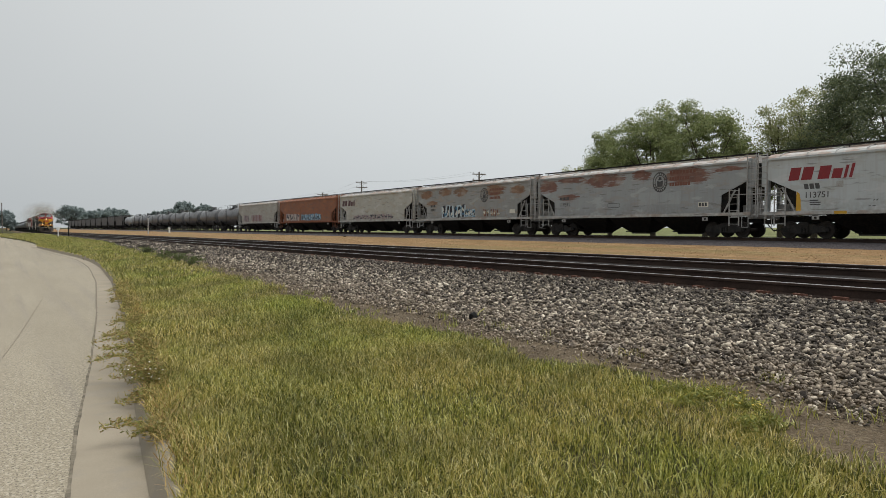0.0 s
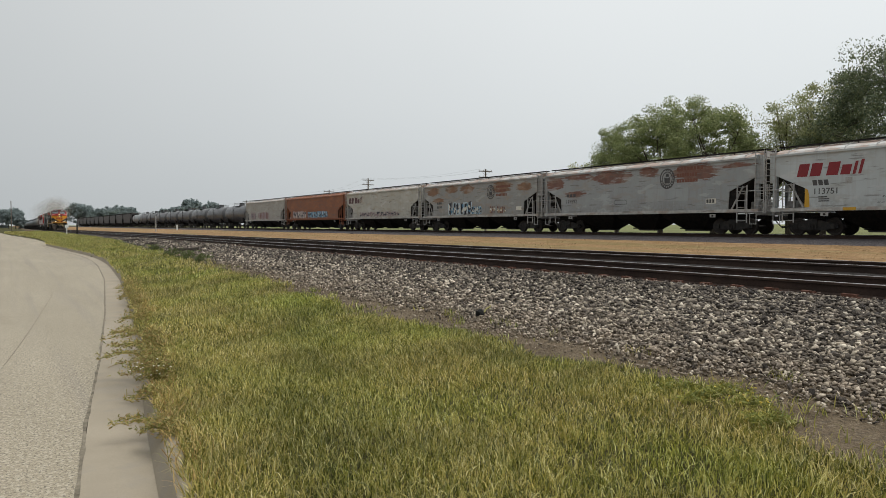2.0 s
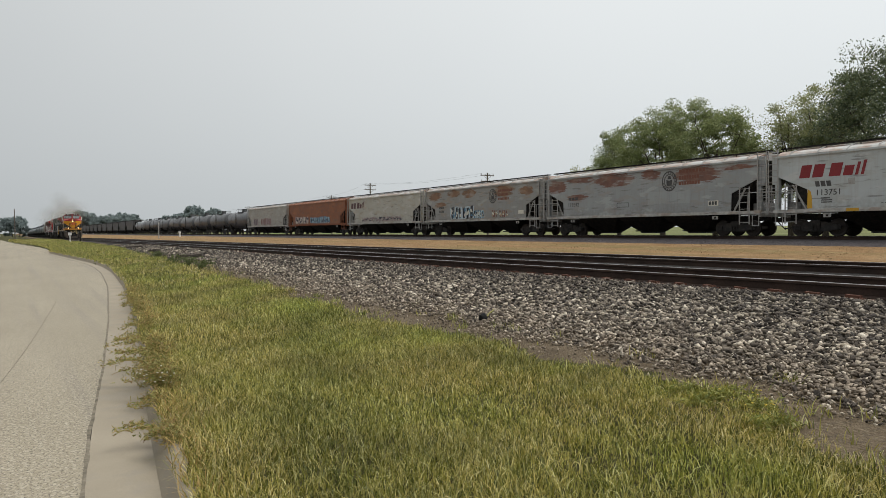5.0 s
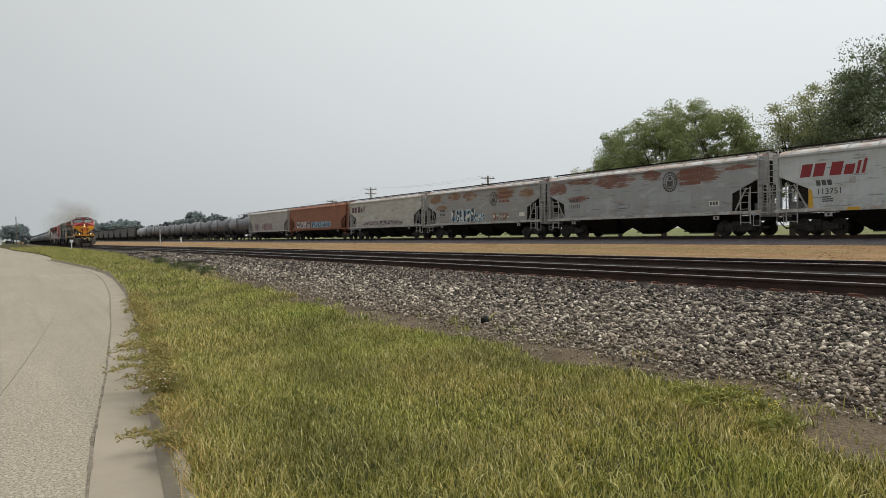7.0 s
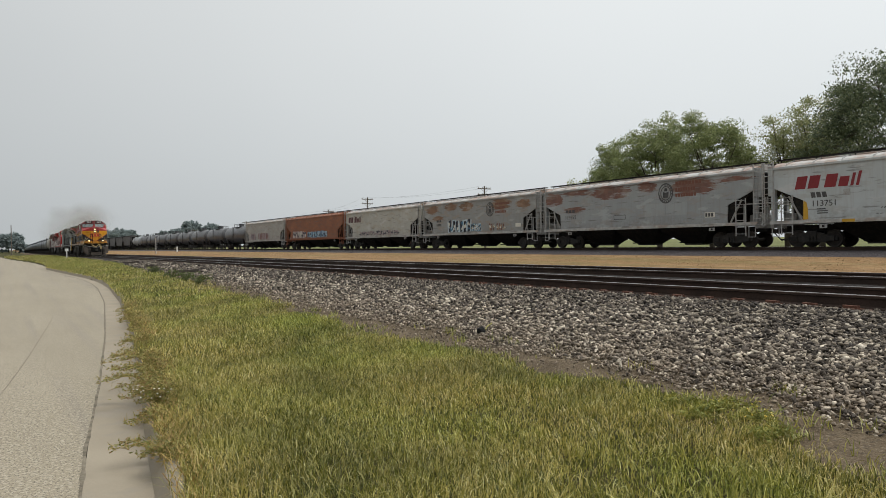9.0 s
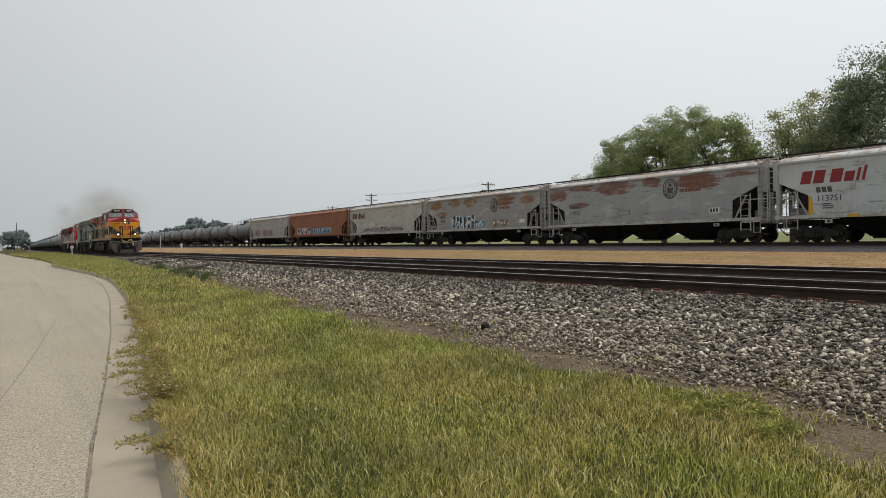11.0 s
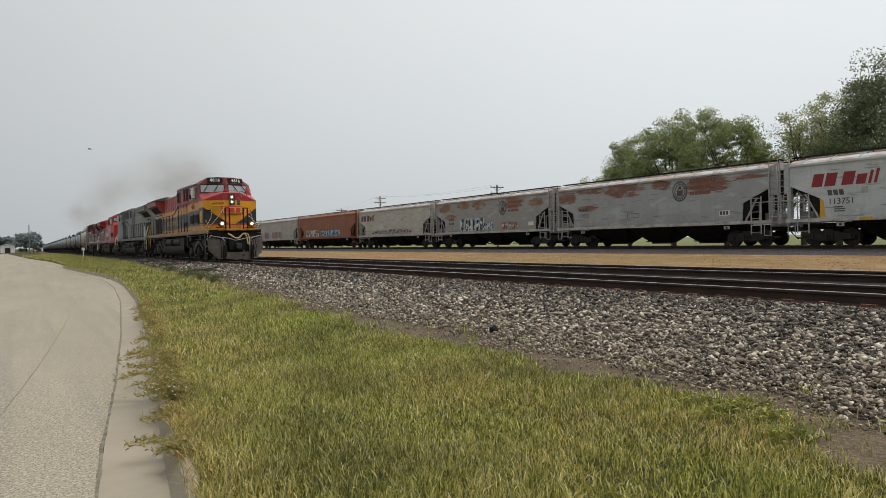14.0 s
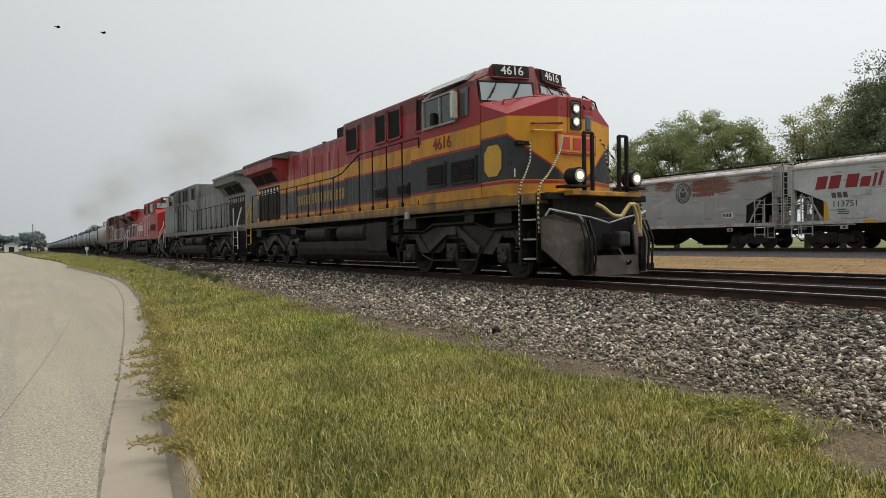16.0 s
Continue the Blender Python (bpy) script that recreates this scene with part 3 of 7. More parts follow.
def car_paint(name, main, main2, stain, stain_amount, streak=(0.22, 0.11, 0.075), roofstain=0.0, patch=None, spots=()):
    """Faded hopper paint: body colour, large peeled patches, fine streaks down the side."""
    m, t, b = base(name, 0.55)
    v = coords(t)
    sep = t.nodes.new("ShaderNodeSeparateXYZ")
    t.links.new(v, sep.inputs[0])
    col = mix(t, grain(t, v, 0.7), main, main2)
    col = mix(t, calc(t, "MULTIPLY", grain(t, coords(t, (1, 6, 0.5)), 1.4, 5.0, 0.5, 0.68), 0.14), col, streak)
    if patch:
        # peeled areas: rounded spots (y, z, half width, half height) broken up by level streaks
        total = None
        for sy, sz, ry, rz in spots:
            dy = calc(t, "DIVIDE", calc(t, "SUBTRACT", sep.outputs["Y"], sy), ry)
            dz = calc(t, "DIVIDE", calc(t, "SUBTRACT", sep.outputs["Z"], sz), rz)
            rr = calc(t, "ADD", calc(t, "MULTIPLY", dy, dy), calc(t, "MULTIPLY", dz, dz))
            f = calc(t, "SUBTRACT", 1.35, rr, 0.0, True)
            total = f if total is None else calc(t, "MAXIMUM", total, f)
        ragged = grain(t, coords(t, (1, 0.7, 12.0)), 1.5, 6.0, 0.36, 0.66)
        f = nd(t, "ShaderNodeMapRange")
        f.inputs[1].default_value, f.inputs[2].default_value = 0.51, 0.56
        t.links.new(calc(t, "MULTIPLY_ADD", total, 0.55, calc(t, "MULTIPLY", ragged, 0.45)), f.inputs[0])
        edge = nd(t, "ShaderNodeMapRange")
        edge.inputs[1].default_value, edge.inputs[2].default_value = 0.02, 0.25
        t.links.new(total, edge.inputs[0])
        f = calc(t, "MULTIPLY", f.outputs[0], edge.outputs[0])
        tone = mix(t, grain(t, v, 2.5, 5.0), patch, tuple(0.65 * x for x in patch))
        col = mix(t, calc(t, "MULTIPLY", f, 0.92), col, tone)
    scratch = calc(t, "MULTIPLY", grain(t, coords(t, (1, 0.5, 4.0)), 1.7, 8.0, 0.60, 0.66), 0.55)
    col = mix(t, scratch, col, (0.115, 0.105, 0.095))
    rub = calc(t, "MULTIPLY", grain(t, coords(t, (1, 0.5, 1.5)), 1.3, 8.0, 0.58, 0.63), 0.4)
    col = mix(t, rub, col, tuple(min(0.6, 1.45 * x) for x in main))
    if stain_amount:
        f = calc(t, "MULTIPLY", grain(t, coords(t, (1, 0.8, 2.5)), 1.1, 6.0, 0.54, 0.6), stain_amount)
        col = mix(t, f, col, stain)
    roof = nd(t, "ShaderNodeMapRange")
    roof.inputs[1].default_value, roof.inputs[2].default_value = 4.0, 4.05
    t.links.new(sep.outputs["Z"], roof.inputs[0])
    rf = calc(t, "MULTIPLY", roof.outputs[0], calc(t, "MULTIPLY", grain(t, coords(t, (0.4, 0.6, 1.2)), 1.5, 5.0, 0.42, 0.56), roofstain))
    col = mix(t, rf, col, (0.30, 0.15, 0.085))
    low = nd(t, "ShaderNodeMapRange")
    low.inputs[1].default_value, low.inputs[2].default_value, low.inputs[3].default_value, low.inputs[4].default_value = 1.3, 2.1, 0.4, 0.0
    t.links.new(sep.outputs["Z"], low.inputs[0])
    col = mix(t, calc(t, "MULTIPLY", low.outputs[0], grain(t, v, 5.0)), col, (0.16, 0.14, 0.12))
    t.links.new(col, b.inputs["Base Color"])
    bump(t, b, grain(t, v, 25.0), 0.12, 0.01)
    return m


def hopper_car(y, length, paint, label, group, trim=None, x=SIDE_X, z=SIDE_Z, roof_paint=None):
    """A three-bay covered hopper; the pitch between couplers is its length."""
    car = thing("hopper_car", pose(x, y, z), label, "freight car", group)
    h = length / 2
    e = h - 0.55
    trim = trim or M_LADDER
    for s in (-1, 1):
        web = [(s * (e - 1.7), 1.25), (s * (e - 0.05), 1.25), (s * (e - 0.05), 1.75), (s * (e - 0.75), 2.72), (s * (e - 1.7), 2.2)]
        part("shear_plate", slab(B(), web, "x", -0.03, 0.03), M_BLACK, car)
    # side sheets and roof as one closed shell with cut-away lower corners
    for s in (-1, 1):
        bm = B()
        out = [(-e + 1.5, 1.33), (e - 1.5, 1.33), (e - 1.45, 2.30), (e, 2.98), (e, 3.98), (-e, 3.98), (-e, 2.98), (-e + 1.45, 2.30)]
        slab(bm, out, "x", s * 1.60, s * 1.55)
        part("side_sheet", bm, paint, car)
        bm = B()
        slab(bm, [(-e, 3.93), (e, 3.93), (e, 4.03), (-e, 4.03)], "x", s * 1.66, s * 1.58)
        part("top_chord", bm, paint, car)
        bm = B()
        slab(bm, [(-h + 0.35, 1.17), (h - 0.35, 1.17), (h - 0.35, 1.34), (-h + 0.35, 1.34)], "x", s * 1.66, s * 1.52)
        # the pale roof colour paints a highlight along the worn sill
        part("side_sill", bm, roof_paint or trim, car)
        for yy in (-e + 2.4, e - 2.4):
            part("tag_plate", box(B(), *sorted((s * 1.62, s * 1.645)), yy - 0.17, yy + 0.17, 0.92, 1.10), M_LADDER, car)
            part("tag_mark", box(B(), *sorted((s * 1.645, s * 1.652)), yy - 0.06, yy + 0.06, 0.96, 1.06), M_BLACK, car)
    roof = [(-1.62, 4.02), (-1.50, 4.14), (-1.2, 4.25), (-0.75, 4.33), (0, 4.36), (0.75, 4.33), (1.2, 4.25), (1.50, 4.14), (1.62, 4.02), (1.5, 3.97), (-1.5, 3.97)]
    bm = B()
    slab(bm, roof, "y", -e - 0.05, e + 0.05)
    part("roof", bm, roof_paint or paint, car)
    for i in range(1, 5):
        yy = -e + 2 * e * i / 5
        part("panel_seam", box(B(), -1.606, -1.599, yy - 0.035, yy + 0.035, 1.36, 3.92), paint, car)
    k = int(length / 1.35)
    for i in range(k):
        bm = B()
        yy = -e + 0.6 + i * (2 * e - 1.2) / (k - 1)
        pts = [(-1.63, yy, 4.02), (-1.51, yy, 4.16), (-1.2, yy, 4.27), (-0.75, yy, 4.35), (-0.75, yy, 4.44)]
        pipe(bm, pts, 0.03, 5)
        part("roof_rib", bm, trim, car)
    bm = B()
    box(bm, -0.42, 0.42, -e + 0.3, e - 0.3, 4.33, 4.44, 0.04)
    part("hatch_trough", bm, roof_paint or paint, car)
    for s in (-1, 1):
        bm = B()
        box(bm, s * 0.75 - 0.16, s * 0.75 + 0.16, -h + 0.3, h - 0.3, 4.43, 4.49)
        n = int(length / 1.6)
        for i in range(n):
            yy = -h + 0.5 + i * (length - 1.0) / (n - 1)
            rod(bm, (s * 0.75, yy, 4.28), (s * 0.75, yy, 4.45), 0.025, 5)
        part("running_board", bm, M_BLACK, car, "dark roof walkway")
    # slope sheets, end frames, ladders
    for s in (-1, 1):
        bm = B()
        slab(bm, [(s * (e - 3.0), 1.2), (s * (e - 1.6), 1.25), (s * (e - 0.1), 3.05), (s * (e - 0.1), 3.9), (s * (e - 1.0), 3.9)], "x", -1.5, 1.5)
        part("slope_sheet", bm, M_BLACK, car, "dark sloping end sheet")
        for q in (-1, 1):
            bm = B()
            ya, yb = sorted((s * (e - 0.02), s * (e + 0.18)))
            box(bm, q * 1.45 - 0.1, q * 1.45 + 0.1, ya, yb, 1.3, 4.15, 0.01)
            part("end_post", bm, paint, car)
            ya, yb = sorted((s * e, s * (e + 0.36)))
            part("end_panel", box(B(), *sorted((q * 1.52, q * 1.30)), ya, yb, 2.62, 4.12, 0.01), paint, car)
            bm = B()
            pipe(bm, [(q * 1.5, s * (e - 1.35), 1.35), (q * 1.5, s * (e - 0.7), 2.55)], 0.05, 6)
            pipe(bm, [(q * 1.2, s * (e - 0.75), 1.35), (q * 1.2, s * (e - 0.75), 2.55)], 0.05, 6)
            part("corner_brace", bm, trim, car)
        ya, yb = sorted((s * (e - 0.95), s * (e - 0.40)))
        ladder(car, -1.66, ya, yb, 0.62, 2.6, 6, trim)
        ya, yb = sorted((s * (e + 0.02), s * (e + 0.50)))
        ladder(car, -1.62, ya, yb, 1.1, 4.35, 11, trim)
        ladder(car, -1.30, ya, yb, 1.4, 2.62, 5, trim, "end_ladder")
        part("crossover_rail", pipe(B(), [(-1.64, s * (e - 1.0), 2.28), (-1.64, s * (e + 0.5), 2.28), (0.9, s * (e + 0.52), 2.28)], 0.018), trim, car)
        part("stirrup", pipe(B(), [(-1.62, s * (e - 0.25), 1.15), (-1.62, s * (e - 0.25), 0.55), (-1.62, s * (e + 0.10), 0.55), (-1.62, s * (e + 0.10), 1.15)], 0.02), trim, car)
        bm = B()
        ya, yb = sorted((s * (h - 0.5), s * (h - 0.36)))
        box(bm, -1.55, 1.55, ya, yb, 1.0, 1.3, 0.02)
        part("end_sill", bm, trim, car)
        bm = B()
        ya, yb = sorted((s * (e - 0.9), s * (e + 0.05)))
        box(bm, -0.45, 0.45, ya, yb, 1.15, 1.75, 0.04)
        rod(bm, (-0.5, s * (e - 0.4), 1.55), (0.5, s * (e - 0.4), 1.55), 0.2, 12)
        part("brake_gear", bm, M_LADDER, car)
        coupler(car, s * h, s, M_TRUCK)
        bogie(car, s * (h - 2.15), M_TRUCK)
    # centre sill and hopper outlets
    part("centre_sill", box(B(), -0.3, 0.3, -h + 0.5, h - 0.5, 0.8, 1.12), M_BLACK, car)
    bay = (length - 6.6) / 3
    for i in range(3):
        yc = (i - 1) * (bay + 0.05)
        bm = B()
        loft(bm, [[(-1.5, yc - bay / 2, 1.3), (1.5, yc - bay / 2, 1.3), (1.5, yc + bay / 2, 1.3), (-1.5, yc + bay / 2, 1.3)],
                  [(-1.25, yc - bay / 2 + 0.12, 0.98), (1.25, yc - bay / 2 + 0.12, 0.98), (1.25, yc + bay / 2 - 0.12, 0.98), (-1.25, yc + bay / 2 - 0.12, 0.98)],
                  [(-0.42, yc - bay / 2 + 1.05, 0.24), (0.42, yc - bay / 2 + 1.05, 0.24), (0.42, yc + bay / 2 - 1.05, 0.24), (-0.42, yc + bay / 2 - 1.05, 0.24)]])
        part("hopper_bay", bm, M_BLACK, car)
        bm = B()
        box(bm, -0.40, 0.40, yc - 0.62, yc + 0.62, 0.15, 0.26, 0.02)
        rod(bm, (-1.1, yc + 0.45, 0.30), (1.1, yc + 0.45, 0.30), 0.035, 6)
        part("outlet_gate", bm, M_TRUCK, car)
    return car


SPOTS_B = ((7.0, 3.4, 1.0, 0.55), (4.6, 3.75, 1.4, 0.22), (1.8, 3.55, 1.8, 0.50), (-1.1, 3.7, 0.8, 0.4), (-4.3, 3.5, 1.7, 0.55), (5.0, 2.6, 1.1, 0.22), (-6.6, 3.7, 1.3, 0.14))
SPOTS_C = ((6.3, 3.5, 1.1, 0.42), (3.3, 3.6, 1.0, 0.36), (1.0, 3.55, 1.1, 0.40), (-3.6, 3.5, 1.4, 0.5), (-6.3, 3.4, 0.9, 0.45), (5.4, 2.7, 1.0, 0.25))
P_GREY_A = car_paint("faded_grey_paint", (0.485, 0.53, 0.545), (0.44, 0.48, 0.49), (0.33, 0.30, 0.26), 0.25, roofstain=0.4)
P_GREY_B = car_paint("peeling_grey_paint", (0.325, 0.35, 0.358), (0.28, 0.30, 0.306), (0.31, 0.27, 0.23), 0.35, roofstain=0.6, patch=(0.205, 0.083, 0.053), spots=SPOTS_B)
P_GREY_C = car_paint("stained_grey_paint", (0.305, 0.315, 0.31), (0.265, 0.272, 0.262), (0.31, 0.25, 0.19), 0.5, roofstain=0.6, patch=(0.255, 0.128, 0.062), spots=SPOTS_C)
P_FADED = car_paint("overpainted_grey_paint", (0.35, 0.378, 0.388), (0.315, 0.34, 0.348), (0.33, 0.31, 0.28), 0.3)
P_CREAM = car_paint("dirty_white_paint", (0.47, 0.47, 0.425), (0.40, 0.395, 0.35), (0.36, 0.28, 0.17), 0.35, roofstain=0.45)
P_ORANGE = car_paint("rust_orange_paint", (0.27, 0.092, 0.032), (0.215, 0.074, 0.03), (0.15, 0.06, 0.04), 0.5, streak=(0.12, 0.05, 0.035), roofstain=0.3)
P_WHITE2 = car_paint("pale_grey_paint", (0.38, 0.375, 0.35), (0.33, 0.32, 0.29), (0.30, 0.24, 0.18), 0.4, roofstain=0.5)

# roofs paler than the sides: the sky's light on them is in this colour
P_ROOF = car_paint("sky_lit_weathered_paint", (0.50, 0.50, 0.485), (0.42, 0.42, 0.40), (0.30, 0.19, 0.12), 0.45, roofstain=0.55)
G_SIDE = "freight cars parked on the siding"
car_a = hopper_car(10.13, 16.8, P_GREY_A, "light grey covered hopper car with red lettering blocks", G_SIDE, roof_paint=P_ROOF)
car_b = hopper_car(26.93, 16.8, P_GREY_B, "grey covered hopper car with large peeling rust-brown patches", G_SIDE, roof_paint=P_ROOF)
car_c = hopper_car(43.6, 16.6, P_GREY_C, "grey rust-stained covered hopper car with blue graffiti", G_SIDE, roof_paint=P_ROOF)
car_d = hopper_car(60.2, 16.7, P_CREAM, "dirty white covered hopper car with graffiti along the sill", G_SIDE, roof_paint=P_ROOF)
car_e = hopper_car(78.2, 19.4, P_ORANGE, "rust-orange covered hopper car with graffiti", G_SIDE, M_RUSTRED)
car_f = hopper_car(97.3, 18.7, P_WHITE2, "pale grey covered hopper car with faded graffiti", G_SIDE, roof_paint=P_ROOF)

M_BLUE = surface("blue_spray_paint", (0.06, 0.17, 0.30), (0.10, 0.28, 0.42), 4, 40, 0.5)
M_NAVY = surface("black_spray_paint", (0.02, 0.025, 0.04), (0.04, 0.05, 0.07), 4, 40, 0.5)
M_SKY = surface("pale_blue_spray_paint", (0.42, 0.55, 0.62), (0.55, 0.64, 0.68), 4, 40, 0.5)
M_RUSTINK = surface("faded_brown_lettering", (0.20, 0.078, 0.05), (0.16, 0.062, 0.042), 5, 50, 0.6)
M_TAN = surface("tan_spray_paint", (0.42, 0.30, 0.20), (0.36, 0.25, 0.16), 4, 40, 0.5)
M_WINE = surface("dark_red_lettering", (0.085, 0.022, 0.028), (0.07, 0.02, 0.026), 4, 50, 0.5)
M_MAUVE = surface("mauve_spray_paint", (0.26, 0.20, 0.24), (0.33, 0.24, 0.22), 4, 40, 0.5)


def graffiti(parent, y0, z0, w, h, n, mats, seed, x=-1.604, bold=1.0):
    """Sprayed shapes: leaning blocks with dark outlines, painted on a side sheet."""
    rng = random.Random(seed)
    step = w / n
    for layer, mt in enumerate(mats):
        if mt is None:
            continue
        for i in range(n):
            y = y0 - i * step
            for _ in range(2 if layer else 1):
                cw = step * rng.uniform(0.85, 1.15) if layer == 0 else bold * step * rng.uniform(0.10, 0.26)
                a = y - (0 if layer == 0 else rng.uniform(0.1, 0.7) * step)
                lo = z0 + rng.uniform(0, 0.12) * h
                hi = z0 + h * rng.uniform(0.82, 1.0)
                if layer > 1:
                    lo = z0 + rng.uniform(0.1, 0.6) * h
                    hi = lo + h * rng.uniform(0.15, 0.35)
                    cw = step * rng.uniform(0.3, 0.7) / bold
                ln = rng.uniform(-0.25, 0.25) * step
                mid = (lo + hi) / 2
                bm = B()
                slab(bm, [(a, lo), (a - cw, lo + 0.04 * h), (a - cw * 1.1 - ln * 0.5, mid), (a - cw - ln, hi), (a - ln, hi - 0.03 * h), (a - ln * 0.6 + 0.08 * cw, mid)],
                     "x", x - 0.003 * (layer + 1) - 0.001 * (i % 2), x)
                part("graffiti_stroke", bm, mt, parent, "sprayed graffiti stroke")


def ring_emblem(parent, y, z, r, material, x=-1.603):
    bm = B()
    n = 36
    for i in range(n):
        a, b = 2 * math.pi * i / n, 2 * math.pi * (i + 1) / n
        for r0, r1 in ((0.88, 1.0), (0.62, 0.71)):
            slab(bm, [(y + r * r0 * math.cos(a) * 0.86, z + r * r0 * math.sin(a)), (y + r * r1 * math.cos(a) * 0.86, z + r * r1 * math.sin(a)),
                      (y + r * r1 * math.cos(b) * 0.86, z + r * r1 * math.sin(b)), (y + r * r0 * math.cos(b) * 0.86, z + r * r0 * math.sin(b))], "x", x - 0.006, x)
        if i % 2 == 0 and 0.2 < (i / n) < 1.3:
            slab(bm, [(y + r * 0.76 * math.cos(a) * 0.86, z + r * 0.76 * math.sin(a)), (y + r * 0.88 * math.cos(a) * 0.86, z + r * 0.88 * math.sin(a)),
                      (y + r * 0.88 * math.cos(b) * 0.86, z + r * 0.88 * math.sin(b)), (y + r * 0.76 * math.cos(b) * 0.86, z + r * 0.76 * math.sin(b))], "x", x - 0.006, x)
    slab(bm, [(y - 0.3 * r, z - 0.45 * r), (y + 0.3 * r, z - 0.45 * r), (y + 0.34 * r, z + 0.15 * r), (y, z + 0.05 * r), (y - 0.34 * r, z + 0.15 * r)], "x", x - 0.006, x)
    slab(bm, [(y - 0.2 * r, z + 0.2 * r), (y + 0.2 * r, z + 0.2 * r), (y + 0.1 * r, z + 0.52 * r), (y - 0.14 * r, z + 0.5 * r)], "x", x - 0.006, x)
    part("emblem", bm, material, parent, "round painted emblem")


SIDE = -1.602
# markings, car by car (reading direction runs towards -y)
brand_shapes(SIDE, 6.80, 2.85, ((0.50, 1.0), (0.50, 1.0)), 0.62, M_REDINK, car_a, 0.14, "red slanting brand shape")
brand_shapes(SIDE, 5.42, 2.85, ((0.52, 1.0), (0.42, 0.74), (0.13, 0.95), (0.13, 1.05)), 0.62, M_REDINK, car_a, 0.14, "red slanting brand shape")
bars_side("reporting_mark", SIDE, 6.0, 2.40, (0.20, 0.20, 0.20), 0.26, M_DARKINK, car_a, -0.05, 0.06, "dark reporting mark bar")
words("car_number", "113751", 0.40, side_m(SIDE, 5.42, 2.10), M_DARKINK, car_a)
part("yellow_stripe", slab(B(), [(6.40, 1.36), (6.16, 1.36), (6.18, 1.9), (6.24, 2.2), (6.38, 2.29)], "x", SIDE - 0.006, SIDE), M_YELLOW, car_a, "yellow reflective stripe")
part("yellow_plate", box(B(), -1.675, -1.66, 4.05, 4.6, 1.18, 1.32), M_YELLOW, car_a)
bars_side("data_block", SIDE, 5.75, 1.62, (0.5,), 0.05, M_DARKINK, car_a)
bars_side("data_block", SIDE, 5.75, 1.72, (0.5,), 0.05, M_DARKINK, car_a)
bars_side("data_block", SIDE, 5.75, 1.82, (0.4,), 0.05, M_DARKINK, car_a)
bars_side("placard", SIDE, 4.55, 2.42, (0.3,), 0.3, M_LADDER, car_a)
for yy, zz, w, h2 in ((3.2, 1.5, 0.4, 0.06), (3.0, 1.75, 0.2, 0.12), (2.5, 1.55, 0.6, 0.1), (1.9, 1.7, 0.2, 0.16), (1.2, 1.5, 0.7, 0.08), (0.4, 1.6, 0.3, 0.14), (-0.6, 1.5, 0.5, 0.1)):
    bars_side("paint_scuff", SIDE, yy, zz, (0.22 * w, 0.3 * w), 0.55 * h2, M_DARKINK, car_a, 0.05, 0.07)
ring_emblem(car_b, -2.43, 3.22, 0.60, M_DARKINK)
for k, (w, zz) in enumerate(((1.75, 3.63), (1.35, 3.28), (1.4, 2.95))):
    bars_side("name_bar", SIDE, -3.1, zz, [w / 8 - 0.04] * 8, 0.2, M_RUSTINK, car_b, 0.0, 0.04, "faded brown name bar")
bars_side("reporting_mark", SIDE, 5.85, 2.42, (0.24, 0.24, 0.24), 0.2, M_DARKINK, car_b, 0, 0.06)
words("car_number", "119592", 0.36, side_m(SIDE, 5.4, 2.1), M_DARKINK, car_b)
for zz in (1.80, 2.06):
    bars_side("data_line", SIDE, 1.55, zz, (0.95,), 0.03, M_DARKINK, car_b)
bars_side("data_line", SIDE, 1.55, 1.80, (0.03,), 0.28, M_DARKINK, car_b)
bars_side("data_line", SIDE, 0.63, 1.80, (0.03,), 0.28, M_DARKINK, car_b)
bars_side("data_block", SIDE, -5.0, 1.68, (0.62,), 0.28, M_PETAL, car_b)
bars_side("data_bar", SIDE - 0.006, -5.04, 1.72, (0.13, 0.13, 0.13), 0.2, M_DARKINK, car_b, 0, 0.05)
bars_side("faded_panel", SIDE, -0.9, 1.9, (1.5, 1.4), 0.75, P_FADED, car_b, 0.0, 0.05)
ring_emblem(car_c, -2.25, 3.15, 0.58, M_DARKINK)
for k, (w, zz) in enumerate(((1.75, 3.45), (1.3, 3.13), (1.35, 2.80))):
    bars_side("name_bar", SIDE, -2.95, zz, [w / 8 - 0.04] * 8, 0.18, M_RUSTINK, car_c, 0.0, 0.04, "faded brown name bar")
graffiti(car_c, 3.75, 1.36, 3.4, 1.15, 6, (M_SKY, M_NAVY, M_BLUE, M_PETAL), 4, bold=2.0)
graffiti(car_c, 0.45, 1.36, 1.5, 0.75, 5, (M_SKY, M_BLUE, M_PETAL, M_NAVY), 6, bold=1.5)
graffiti(car_c, -2.1, 1.42, 2.1, 0.62, 5, (None, M_RUSTINK, M_PETAL, M_TAN), 9, bold=1.6)
bars_side("reporting_mark", SIDE, 5.6, 2.35, (0.2, 0.2, 0.2), 0.2, M_DARKINK, car_c)
bars_side("reporting_mark", SIDE, 5.6, 2.0, (0.14, 0.14, 0.14, 0.14), 0.2, M_DARKINK, car_c)
bars_side("data_block", SIDE, -5.4, 1.65, (0.62,), 0.28, M_PETAL, car_c)
brand_shapes(SIDE, 7.35, 2.92, ((0.54, 1.0), (0.52, 1.0)), 0.62, M_WINE, car_d, 0.12, "dark red slanting brand shape")
brand_shapes(SIDE, 5.85, 2.92, ((0.55, 1.0), (0.44, 0.74), (0.14, 0.95), (0.14, 1.05)), 0.62, M_WINE, car_d, 0.12, "dark red slanting brand shape")
